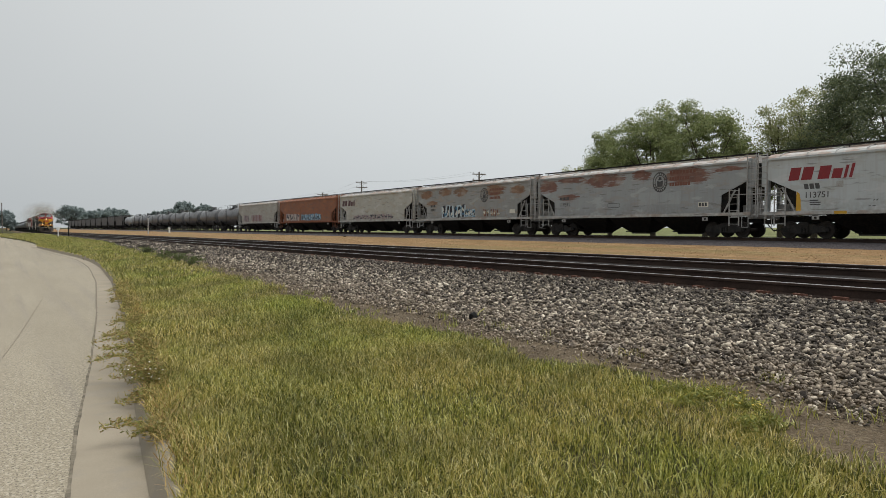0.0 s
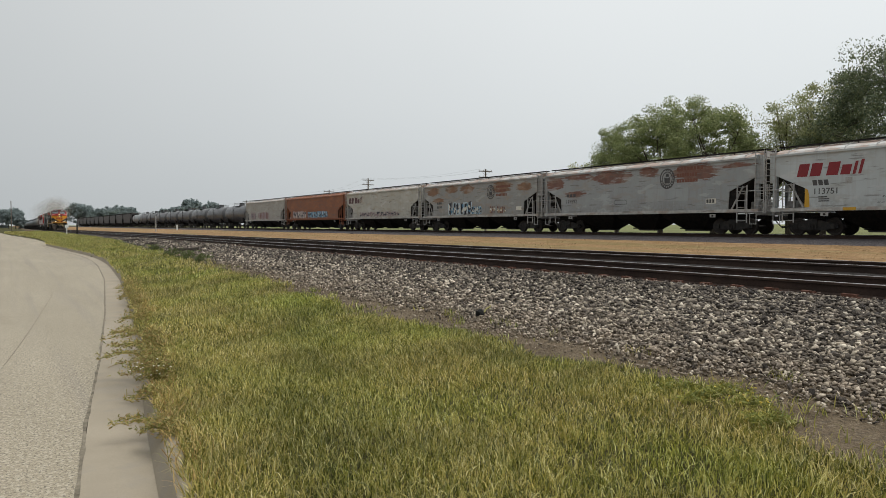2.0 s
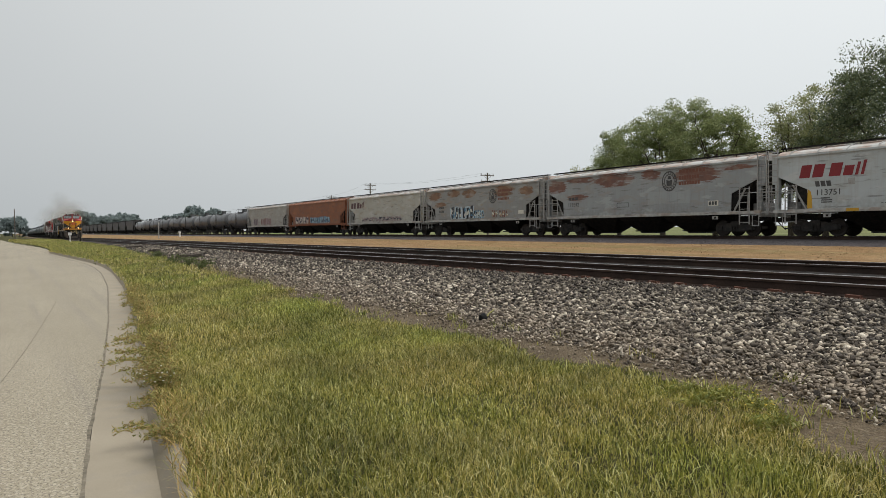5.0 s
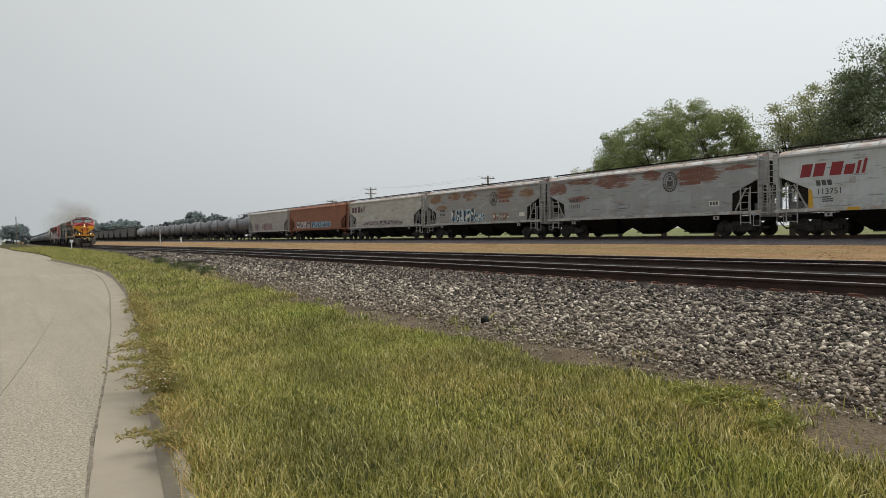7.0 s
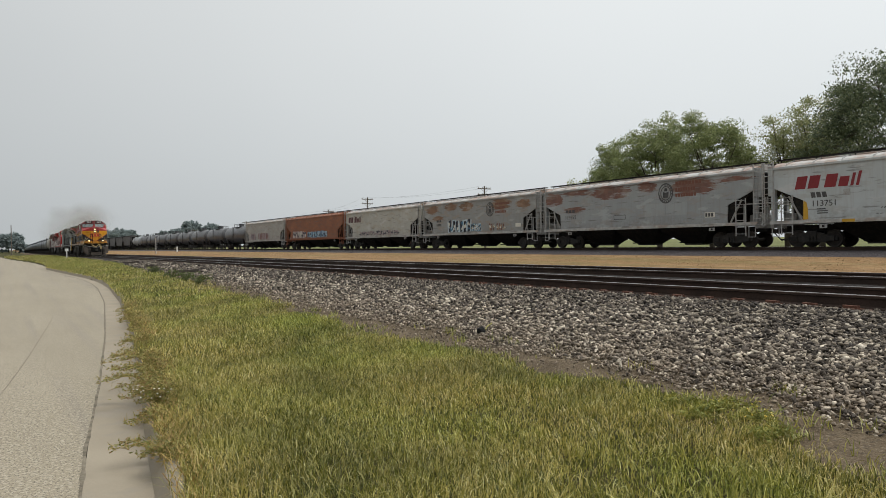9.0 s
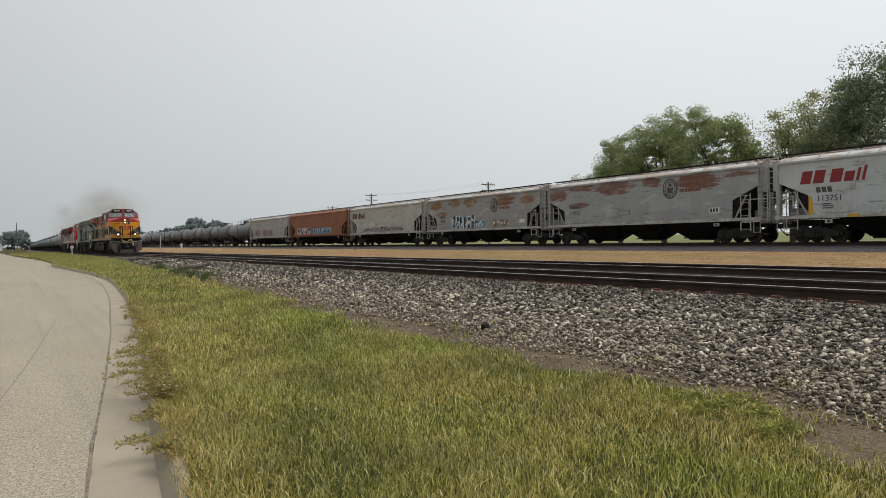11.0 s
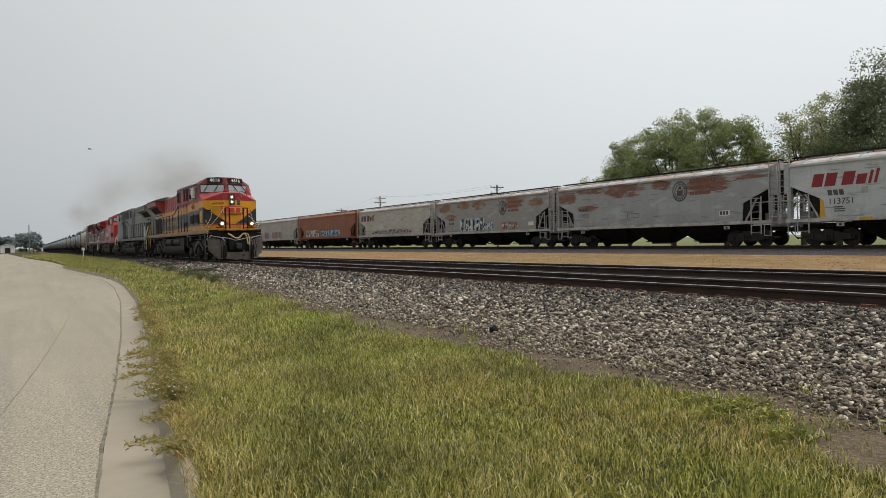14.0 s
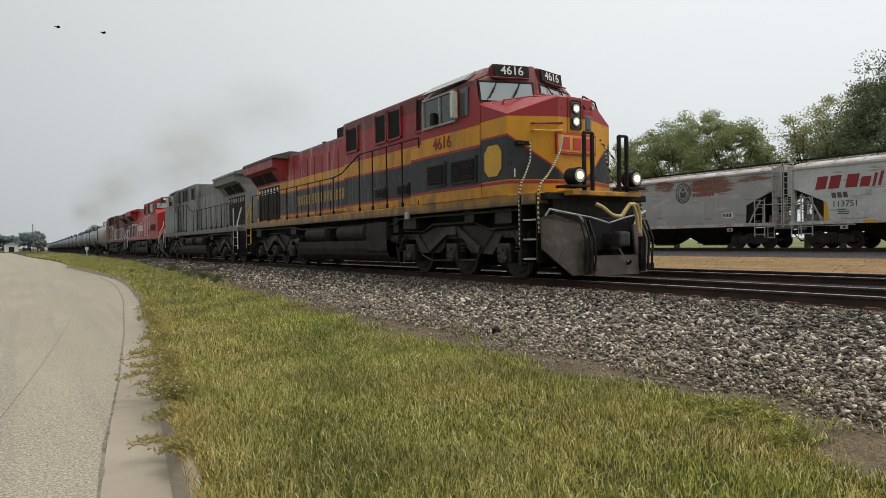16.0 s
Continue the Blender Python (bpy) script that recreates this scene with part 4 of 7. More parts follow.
graffiti(car_d, 4.6, 1.36, 8.6, 0.6, 18, (None, M_MAUVE, M_NAVY, M_MAUVE), 12, bold=0.9)
graffiti(car_e, 6.8, 1.4, 4.6, 1.0, 9, (M_MAUVE, M_PETAL, M_NAVY), 17)
graffiti(car_e, 1.6, 1.4, 6.2, 0.9, 10, (M_BLUE, M_SKY, M_NAVY), 19)
graffiti(car_f, 6.0, 1.4, 2.2, 1.1, 4, (M_MAUVE, M_NAVY), 23)
graffiti(car_f, 2.4, 1.4, 4.6, 1.1, 7, (M_MAUVE, M_RUSTINK), 25)


def tank_car(m, length, paint, label, group, r=1.42):
    car = thing("tank_car", m, label, "tank car", group)
    h = length / 2
    e = h - 0.75
    zc = 1.05 + r
    bm = B()
    n = 32
    rings = []
    for k in (-1, 1):
        prof = [(0.05, 0.0), (0.55, 0.06), (0.85, 0.20), (0.97, 0.36), (1.0, 0.5)]
        for f, d in (prof if k < 0 else prof[::-1]):
            y = k * (e - d) if k > 0 else -e + d
            rings.append([(r * f * math.cos(2 * math.pi * i / n), y, zc + r * f * math.sin(2 * math.pi * i / n)) for i in range(n)])
    loft(bm, rings)
    sh = part("shell", bm, paint, car)
    sh.data.shade_smooth()
    for yy in (-e * 0.5, -e * 0.17, e * 0.17, e * 0.5):
        part("shell_band", rod(B(), (0, yy - 0.04, zc), (0, yy + 0.04, zc), r + 0.012, 32), paint, car)
    bm = B()
    rod(bm, (0, 0, zc + r - 0.05), (0, 0, zc + r + 0.42), 0.42, 16)
    rod(bm, (0, 0, zc + r + 0.42), (0, 0, zc + r + 0.5), 0.46, 16)
    rod(bm, (0, 0.9, zc + r - 0.05), (0, 0.9, zc + r + 0.22), 0.18, 12)
    part("manway", bm, paint, car)
    bm = B()
    for s in (-1, 1):
        box(bm, s * 0.72 - 0.2, s * 0.72 + 0.2, -1.4, 1.4, zc + r - 0.12, zc + r - 0.07)
        for yy in (-1.4, -0.45, 0.45, 1.4):
            rod(bm, (s * 0.9, yy, zc + r - 0.1), (s * 0.9, yy, zc + r + 0.42), 0.025, 6)
        pipe(bm, [(s * 0.9, -1.4, zc + r + 0.42), (s * 0.9, 1.4, zc + r + 0.42)], 0.025)
        pipe(bm, [(s * 0.9, -1.4, zc + r + 0.16), (s * 0.9, 1.4, zc + r + 0.16)], 0.02)
    part("platform_rail", bm, M_BLACK, car)
    ladder(car, -r - 0.12, -0.25, 0.25, 0.8, zc + r - 0.1, 9, M_BLACK)
    for s in (-1, 1):
        bm = B()
        ya, yb = sorted((s * (h - 0.3), s * (h - 3.6)))
        box(bm, -0.35, 0.35, ya, yb, 0.78, 1.15, 0.02)
        ya, yb = sorted((s * (h - 2.7), s * (h - 2.1)))
        box(bm, -1.25, 1.25, ya, yb, 0.85, 1.75, 0.04)
        ya, yb = sorted((s * (h - 0.3), s * (h - 0.45)))
        box(bm, -1.4, 1.4, ya, yb, 0.85, 1.1, 0.02)
        part("stub_sill", bm, M_BLACK, car)
        bm = B()
        pipe(bm, [(-1.35, s * (h - 0.4), 1.0), (-1.35, s * (h - 0.4), 1.95), (1.35, s * (h - 0.4), 1.95), (1.35, s * (h - 0.4), 1.0)], 0.028)
        part("end_rail", bm, M_BLACK, car)
        coupler(car, s * h, s, M_TRUCK)
        bogie(car, s * (h - 2.2), M_TRUCK)
    return car


M_TANK = surface("black_tank_paint", (0.065, 0.068, 0.074), (0.115, 0.118, 0.125), 1.2, 30, 0.36, 0.0, 0.1, c3=(0.16, 0.15, 0.14), amount3=0.5)
M_TANK2 = surface("dark_grey_tank_paint", (0.09, 0.094, 0.10), (0.15, 0.155, 0.16), 1.0, 30, 0.42, 0.0, 0.1, c3=(0.2, 0.19, 0.18))
M_TANK3 = surface("pale_tank_paint", (0.30, 0.32, 0.33), (0.38, 0.40, 0.41), 1.0, 30, 0.45)
TANKS = [(113.55, 13.7), (126.7, 12.7), (139.6, 13.1), (152.8, 13.2), (166.0, 13.2), (179.2, 13.2), (192.4, 13.2), (205.6, 13.2), (218.8, 13.2)]
tank_black = tank_grey = None
for k, (yc, ln) in enumerate(TANKS):
    m = pose(SIDE_X, yc, SIDE_Z)
    if k < 2:
        tank_car(m, ln, M_TANK, "black tank car parked on the siding", G_SIDE)
    elif k == 2:
        tank_black = tank_car(m, 13.2, M_TANK, "black tank car parked on the siding", G_SIDE)
    elif k == 3:
        tank_grey = tank_car(m, 13.2, M_TANK2, "dark grey tank car parked on the siding", G_SIDE)
    elif k == 8:
        tank_car(m, 13.2, M_TANK3, "pale grey tank car parked on the siding", G_SIDE)
    else:
        copy_thing(tank_grey if k % 2 else tank_black, m)
M_DARKCAR = surface("dark_hopper_paint", (0.06, 0.06, 0.06), (0.10, 0.095, 0.09), 1.0, 30, 0.6)
far_car = hopper_car(234.4, 17.6, M_DARKCAR, "dark covered hopper car far along the siding", G_SIDE, M_BLACK)
for k in range(1, 11):
    copy_thing(far_car, pose(SIDE_X, 234.4 + 17.7 * k, SIDE_Z))


# ---- locomotives: origin on the rail top, front towards -y ----
def livery(name, bands, nose=None, rough=0.35, grime=(0.075, 0.06, 0.05), faded=0.24, pale=0.32):
    """Paint in level bands: bands are (lower z, colour) from the bottom up; nose adds the V of the front."""
    m, t, b = base(name, rough)
    b.inputs["Specular IOR Level"].default_value = 0.3
    v = coords(t)
    sep = t.nodes.new("ShaderNodeSeparateXYZ")
    t.links.new(v, sep.inputs[0])
    col = mix(t, 0.0, bands[0][1], bands[0][1])
    for z, c in bands[1:]:
        col = mix(t, calc(t, "GREATER_THAN", sep.outputs["Z"], z), col, c)
    if nose:
        black, red = nose
        ax = calc(t, "ABSOLUTE", sep.outputs["X"])
        line = calc(t, "MULTIPLY_ADD", ax, 0.72, 1.98)
        zz = sep.outputs["Z"]
        low = calc(t, "GREATER_THAN", zz, 2.15)
        under = calc(t, "LESS_THAN", zz, calc(t, "ADD", line, 0.045))
        col = mix(t, calc(t, "MULTIPLY", low, under), col, red)
        under2 = calc(t, "LESS_THAN", zz, line)
        col = mix(t, calc(t, "MULTIPLY", low, under2), col, black)
    # pale runs of weathering down the panels
    runs = calc(t, "MULTIPLY", grain(t, coords(t, (1, 3.0, 0.22)), 1.6, 6.0, 0.54, 0.68), pale)
    behind = nd(t, "ShaderNodeMapRange")
    behind.inputs[1].default_value, behind.inputs[2].default_value = -6.0, 0.5
    t.links.new(sep.outputs["Y"], behind.inputs[0])
    col = mix(t, calc(t, "MULTIPLY", runs, behind.outputs[0]), col, (0.40, 0.33, 0.30))
    dust = calc(t, "MULTIPLY", grain(t, coords(t, (1, 2.5, 0.6)), 1.2, 6.0, 0.45, 0.7), faded)
    col = mix(t, dust, col, grime)
    low = nd(t, "ShaderNodeMapRange")
    low.inputs[1].default_value, low.inputs[2].default_value, low.inputs[3].default_value, low.inputs[4].default_value = 1.6, 2.35, 0.9, 0.0
    t.links.new(sep.outputs["Z"], low.inputs[0])
    col = mix(t, calc(t, "MULTIPLY", low.outputs[0], grain(t, coords(t, (1, 1.6, 0.8)), 2.2, 6.0, 0.38, 0.62)), col, grime)
    spots = calc(t, "MULTIPLY", grain(t, v, 11.0, 4.0, 0.60, 0.68), 0.22)
    col = mix(t, spots, col, grime)
    t.links.new(col, b.inputs["Base Color"])
    r = calc(t, "MULTIPLY_ADD", grain(t, v, 6.0), 0.2, rough - 0.08, True)
    t.links.new(r, b.inputs["Roughness"])
    bump(t, b, grain(t, v, 40.0), 0.06, 0.01)
    return m


RED, YEL, BLK, DKG = (0.315, 0.028, 0.030), (0.60, 0.275, 0.014), (0.022, 0.027, 0.030), (0.05, 0.062, 0.065)
L_LEAD = livery("red_yellow_black_livery", [(0, (0.20, 0.125, 0.05)), (1.66, (0.36, 0.18, 0.025)), (1.80, YEL), (2.06, RED), (2.13, BLK), (2.96, RED), (3.02, YEL), (3.46, RED), (4.38, (0.16, 0.028, 0.03))], None, 0.4, (0.07, 0.058, 0.048), 0.40, 0.5)
L_NOSE = livery("red_yellow_black_nose", [(0, YEL), (2.06, RED), (2.13, YEL), (3.5, RED)], (BLK, RED))
GRY = (0.215, 0.228, 0.216)
L_GREY = livery("weathered_grey_livery", [(0, (0.17, 0.165, 0.15)), (1.86, GRY), (3.9, (0.15, 0.157, 0.15))], None, 0.5, (0.075, 0.072, 0.066), 0.6, 0.55)
CPR = (0.36, 0.014, 0.012)
L_RED = livery("bright_red_livery", [(0, CPR), (1.86, CPR), (4.2, (0.27, 0.016, 0.014))], None, 0.4, (0.13, 0.05, 0.04), 0.25, 0.08)
MAR = (0.11, 0.026, 0.024)
L_MAROON = livery("dull_maroon_livery", [(0, MAR), (1.86, MAR), (4.2, (0.08, 0.024, 0.022))], None, 0.55, (0.12, 0.09, 0.075), 0.5, 0.15)

M_GLASS = base("cab_glass", 0.08)[0]
M_GLASS.node_tree.nodes["Principled BSDF"].inputs["Base Color"].default_value = (0.03, 0.04, 0.045, 1)
M_GLASS.node_tree.nodes["Principled BSDF"].inputs["Specular IOR Level"].default_value = 0.9
# pale part-metal base puts the sky's reflection into the glass colour
M_SCREEN = base("sky_tinted_windscreen", 0.06, 0.4)[0]
M_SCREEN.node_tree.nodes["Principled BSDF"].inputs["Base Color"].default_value = (0.30, 0.34, 0.34, 1)
M_LENS = surface("lens_reflector", (0.42, 0.42, 0.40), (0.32, 0.32, 0.30), 20, 60, 0.25, 0.7, 0.1)
M_LAMP = glow("lit_headlight", (1.0, 0.66, 0.26), 4.0)
M_DITCH = glow("lit_ditch_light", (1.0, 0.66, 0.26), 4.0)
M_PLOW = surface("dusty_plow_steel", (0.045, 0.034, 0.026), (0.085, 0.064, 0.048), 2, 30, 0.6, c3=(0.16, 0.122, 0.09))
M_TANKGREY = surface("fuel_tank_grey", (0.020, 0.019, 0.018), (0.036, 0.032, 0.028), 1.5, 30, 0.66, c3=(0.085, 0.068, 0.052))
M_BEZEL = surface("weathered_lamp_plate", (0.10, 0.085, 0.075), (0.19, 0.165, 0.145), 5, 40, 0.7)
M_ROPE = surface("pale_braided_cord", (0.55, 0.42, 0.20), (0.42, 0.31, 0.14), 30, 90, 0.7)


def striped():
    m, t, b = base("black_yellow_rail", 0.5)
    w = nd(t, "ShaderNodeTexWave", Scale=6.5, Distortion=0.0)
    w.bands_direction = "DIAGONAL"
    t.links.new(coords(t), w.inputs["Vector"])
    col = mix(t, calc(t, "GREATER_THAN", w.outputs["Fac"], 0.6), (0.03, 0.03, 0.03), (0.62, 0.55, 0.33))
    t.links.new(col, b.inputs["Base Color"])
    return m


M_STRIPED = striped()


def six_wheel_truck(parent, yc, keyed):
    for s in (-1, 1):
        x = s * 1.08
        bm = B()
        arch = []
        for w in (-2.1, 0.0, 2.1):
            arch += [(yc + w - 0.72, 0.56), (yc + w - 0.50, 0.70), (yc + w - 0.40, 0.92), (yc + w + 0.40, 0.92), (yc + w + 0.50, 0.70), (yc + w + 0.72, 0.56)]
        prof = [(yc - 3.0, 0.95), (yc - 2.9, 0.66)] + arch + [(yc + 2.9, 0.66), (yc + 3.0, 0.95), (yc + 2.7, 1.08), (yc + 1.55, 1.06), (yc + 0.95, 1.22), (yc - 0.95, 1.22), (yc - 1.55, 1.06), (yc - 2.7, 1.08)]
        slab(bm, prof, "x", x - 0.08, x + 0.06)
        part("truck_sideframe", bm, M_TRUCK, parent)
        bm = B()
        for d in (-1, 1):
            slab(bm, [(yc + d * 0.10, 1.10), (yc + d * 1.10, 0.58), (yc + d * 1.16, 0.72), (yc + d * 0.25, 1.22)], "x", x + s * 0.05, x + s * 0.17)
            slab(bm, [(yc + d * 1.20, 0.56), (yc + d * 1.60, 0.54), (yc + d * 1.95, 0.98), (yc + d * 1.75, 1.04)], "x", x + s * 0.05, x + s * 0.12)
        box(bm, *sorted((x + s * 0.04, x + s * 0.20)), yc - 0.2, yc + 0.2, 1.0, 1.22, 0.02)
        part("frame_strut", bm, M_TRUCK_PALE, parent, "dusty grey diagonal frame strut")
        for w in (-2.1, 0.0, 2.1):
            bm = B()
            box(bm, x - 0.2, x + 0.16, yc + w - 0.24, yc + w + 0.24, 0.36, 0.80, 0.05)
            part("journal_box", bm, M_TRUCK, parent)
            bm = B()
            rod(bm, (x + s * 0.1, yc + w, 0.53), (x + s * 0.24, yc + w, 0.53), 0.20, 14, 0.17)
            for k in range(5):
                a = 0.5 + k * 1.257
                rod(bm, (x + s * 0.22, yc + w + 0.12 * math.cos(a), 0.53 + 0.12 * math.sin(a)), (x + s * 0.27, yc + w + 0.12 * math.cos(a), 0.53 + 0.12 * math.sin(a)), 0.028, 6)
            part("bearing_cap", bm, M_TRUCK_PALE, parent)
            bm = B()
            for q in (-0.33, 0.33):
                for z in (0.60, 0.68, 0.76):
                    rod(bm, (x + s * 0.02, yc + w + q, z), (x + s * 0.02, yc + w + q, z + 0.045), 0.10, 10)
            part("spring", bm, M_TRUCK, parent)
        for w in (-2.85, 2.85):
            d = 1 if w > 0 else -1
            bm = B()
            rod(bm, (x + s * 0.14, yc + w - 0.24, 0.93), (x + s * 0.14, yc + w + 0.20, 0.93), 0.15, 14)
            rod(bm, (x + s * 0.14, yc + w - d * 0.24, 0.93), (x + s * 0.14, yc + w - d * 0.5, 0.93), 0.04, 8)
            part("brake_cylinder", bm, M_TRUCK, parent)
            bm = B()
            pipe(bm, [(x + s * 0.17, yc + w - d * 0.45, 1.02), (x + s * 0.17, yc + w - d * 0.10, 0.62), (x + s * 0.15, yc + w - d * 0.06, 0.34)], 0.035, 8)
            pipe(bm, [(x + s * 0.15, yc + w + d * 0.12, 1.05), (x + s * 0.15, yc + w + d * 0.05, 0.60), (x + s * 0.08, yc + w - d * 0.02, 0.16)], 0.022, 6)
            part("brake_lever", bm, M_TRUCK_PALE, parent)
            bm = B()
            box(bm, *sorted((x - s * 0.05, x + s * 0.12)), yc + w - d * 0.28 - 0.06, yc + w - d * 0.28 + 0.06, 0.30, 0.62, 0.02)
            part("brake_shoe", bm, M_TRUCK, parent)
        part("air_pipe", pipe(B(), [(x + s * 0.12, yc - 2.5, 1.16), (x + s * 0.12, yc - 1.5, 1.12), (x + s * 0.16, yc - 0.9, 1.30), (x + s * 0.16, yc + 0.9, 1.30), (x + s * 0.12, yc + 1.5, 1.12), (x + s * 0.12, yc + 2.5, 1.16)], 0.025), M_TRUCK_PALE, parent)
        part("brake_pipe", pipe(B(), [(x + s * 0.10, yc - 1.7, 1.14), (x + s * 0.14, yc - 1.4, 0.80), (x + s * 0.14, yc - 1.0, 0.40), (x + s * 0.14, yc + 1.0, 0.36), (x + s * 0.14, yc + 1.5, 0.50)], 0.020), M_TRUCK_PALE, parent)
    part("truck_bolster", box(B(), -1.0, 1.0, yc - 1.5, yc + 1.5, 0.60, 1.0, 0.05), M_BLACK, parent)
    for w in (-2.1, 0.0, 2.1):
        wheelset(parent, yc + w, 0.53, keyed, "driving_wheelset")
        part("traction_motor", box(B(), -0.62, 0.62, yc + w + (0.12 if w < 1 else -1.02), yc + w + (1.02 if w < 1 else -0.12), 0.20, 0.78, 0.08), M_BLACK, parent)


def eased(pts, steps=4):
    """A smooth line through the given points."""
    p = [Vector(q) for q in pts]
    p = [2 * p[0] - p[1]] + p + [2 * p[-1] - p[-2]]
    out = []
    for i in range(1, len(p) - 2):
        for k in range(steps):
            u = k / steps
            out.append(0.5 * (2 * p[i] + (p[i + 1] - p[i - 1]) * u + (2 * p[i - 1] - 5 * p[i] + 4 * p[i + 1] - p[i + 2]) * u * u + (3 * p[i] - p[i - 1] - 3 * p[i + 1] + p[i + 2]) * u ** 3))
    out.append(p[-2])
    return out


def handrail(parent, x, y0, y1, z, posts, material, name="handrail", low=1.84):
    rail = part(name, rod(B(), (x, y0, z), (x, y1, z), 0.019, 6), material, parent)
    for k in range(posts):
        y = y0 + (y1 - y0) * k / (posts - 1)
        bm = rod(B(), (x, y, low - 0.1), (x, y, z), 0.020, 6)
        rod(bm, (x, y, low - 0.1), (x, y, low + 0.1), 0.04, 6)
        part("stanchion", bm, material, rail)
    return rail


def louvre(parent, x, y0, y1, z0, z1, n, material):
    bm = B()
    box(bm, x - 0.03, x + 0.02, y0 - 0.05, y1 + 0.05, z0 - 0.05, z1 + 0.05, 0.01)
    part("louvre_frame", bm, material, parent)
    bm = B()
    for k in range(n):
        z = z0 + (z1 - z0) * (k + 0.5) / n
        d = (z1 - z0) / n * 0.45
        slab(bm, [(x - 0.06, z - d), (x - 0.03, z - d), (x - 0.03, z + d), (x - 0.035, z + d)], "y", y0, y1)
    part("louvre_slats", bm, M_BLACK, parent)


def ladder_steps(parent, y0, y1, material):
    for q in (-1, 1):
        bm = B()
        ya, yb = sorted((y0, y1))
        for z in (0.45, 0.85, 1.25, 1.6):
            xa, xb = sorted((q * 1.50, q * 1.12))
            box(bm, xa, xb, ya + 0.05, yb - 0.05, z, z + 0.035)
        part("step_treads", bm, M_LADDER, parent)
        bm = B()
        for y in (ya, yb):
            xa, xb = sorted((q * 1.52, q * 1.0))
            box(bm, xa, xb, y - 0.02, y + 0.02, 0.4, 1.80)
        xa, xb = sorted((q * 1.05, q * 1.0))
        box(bm, xa, xb, ya, yb, 0.4, 1.80)
        part("step_well", bm, material, parent)


def locomotive(name, m, label, body, nose, keyed, lit, group, rail_mat, lead=False, accent=None):
    lo = thing(name, m, label, "locomotive", group)
    # deck, sill
    part("deck", box(B(), -1.52, 1.52, -10.35, 10.45, 1.58, 1.82, 0.02), body, lo)
    part("underframe", box(B(), -0.9, 0.9, -10.3, 10.3, 1.05, 1.58, 0.02), M_BLACK, lo)
    # nose
    bm = B()
    pl = [(-1.53, -8.40), (-1.53, -9.40), (-0.50, -9.86), (0.50, -9.86), (1.53, -9.40), (1.53, -8.40), (0.50, -8.40), (-0.50, -8.40)]
    crest = [3.92, 3.54, 3.93, 3.93, 3.54, 3.92, 3.97, 3.97]
    foot = [bm.verts.new((x, y, 1.82)) for x, y in pl]
    brow = [bm.verts.new((x, y, z)) for (x, y), z in zip(pl, crest)]
    lid = [bm.verts.new((x * 0.965, y + (0.05 if y < -9 else 0), z + 0.045)) for (x, y), z in zip(pl, crest)]
    bm.faces.new(foot[::-1])
    for a, b in ((foot, brow), (brow, lid)):
        for i in range(8):
            bm.faces.new((a[i], a[(i + 1) % 8], b[(i + 1) % 8], b[i]))
    for ids in ((0, 1, 2, 7), (2, 3, 6, 7), (3, 4, 5, 6)):
        bm.faces.new([lid[i] for i in ids])
    part("nose", bm, nose, lo)
    # cab: swept front, canted roof
    bm = B()
    sec = lambda y, dz=0.0: [(-1.54, y, 1.82), (-1.54, y, 4.15), (-1.51, y, 4.54 + dz), (-1.06, y, 4.90 + dz), (-0.5, y, 4.98 + dz), (0.5, y, 4.98 + dz), (1.06, y, 4.90 + dz), (1.51, y, 4.54 + dz), (1.54, y, 4.15), (1.54, y, 1.82)]
    front = [(-1.54, -8.45, 1.82), (-1.54, -8.45, 3.95), (-1.50, -8.14, 4.52), (-1.06, -8.10, 4.88), (-0.5, -8.22, 4.99), (0.5, -8.22, 4.99), (1.06, -8.10, 4.88), (1.50, -8.14, 4.52), (1.54, -8.45, 3.95), (1.54, -8.45, 1.82)]
    loft(bm, [front, sec(-7.9), sec(-5.85, -0.06)])
    # windscreen wall, a shallow V in plan
    loft(bm, [[(-1.53, -8.30, 3.70), (0.0, -8.74, 3.70), (1.53, -8.30, 3.70), (1.53, -7.9, 3.70), (-1.53, -7.9, 3.70)],
              [(-1.48, -8.13, 4.50), (0.0, -8.58, 4.57), (1.48, -8.13, 4.50), (1.48, -7.8, 4.50), (-1.48, -7.8, 4.50)],
              [(-1.06, -8.06, 4.88), (0.0, -8.44, 4.97), (1.06, -8.06, 4.88), (1.06, -7.8, 4.88), (-1.06, -7.8, 4.88)]])
    part("cab", bm, body, lo)
    for q in (-1, 1):
        bm = slab(B(), [(q * 1.47, 4.60), (q * 1.20, 4.80), (q * 1.20, 4.85), (q * 1.60, 4.58)], "y", -7.85, -5.95)
        part("cab_eave", bm, M_LADDER if lead else body, lo)
    # windscreens
    for q in (-1, 1):
        xa, xb = (0.14, 1.38)
        def pane(off, g=0.0):
            f = lambda x, z: (q * x, -8.74 + 0.2876 * x + (z - 3.70) * 0.19 - off, z)
            return [f(xa - g, 4.06 - g), f(xb + g, 4.06 - g), f(xb + g * 0.4, 4.48 + g), f(xa - g, 4.50 + g)]
        part("windscreen_frame", loft(B(), [pane(-0.06, 0.05), pane(0.015, 0.05)]), M_BLACK, lo)
        part("windscreen", loft(B(), [pane(0.0), pane(0.022)]), M_SCREEN, lo)
        bm = B()
        for k in (0.40, 0.95):
            pipe(bm, [(q * k, -8.74 + 0.2876 * k + 0.17 - 0.03, 4.56), (q * (k + 0.2), -8.74 + 0.2876 * k + 0.05, 4.22)], 0.014)
            pipe(bm, [(q * (k + 0.12), -8.66 + 0.2876 * k, 4.38), (q * (k + 0.30), -8.70 + 0.2876 * k, 4.10)], 0.018)
        part("wiper", bm, M_BLACK, lo)
        bm = B()
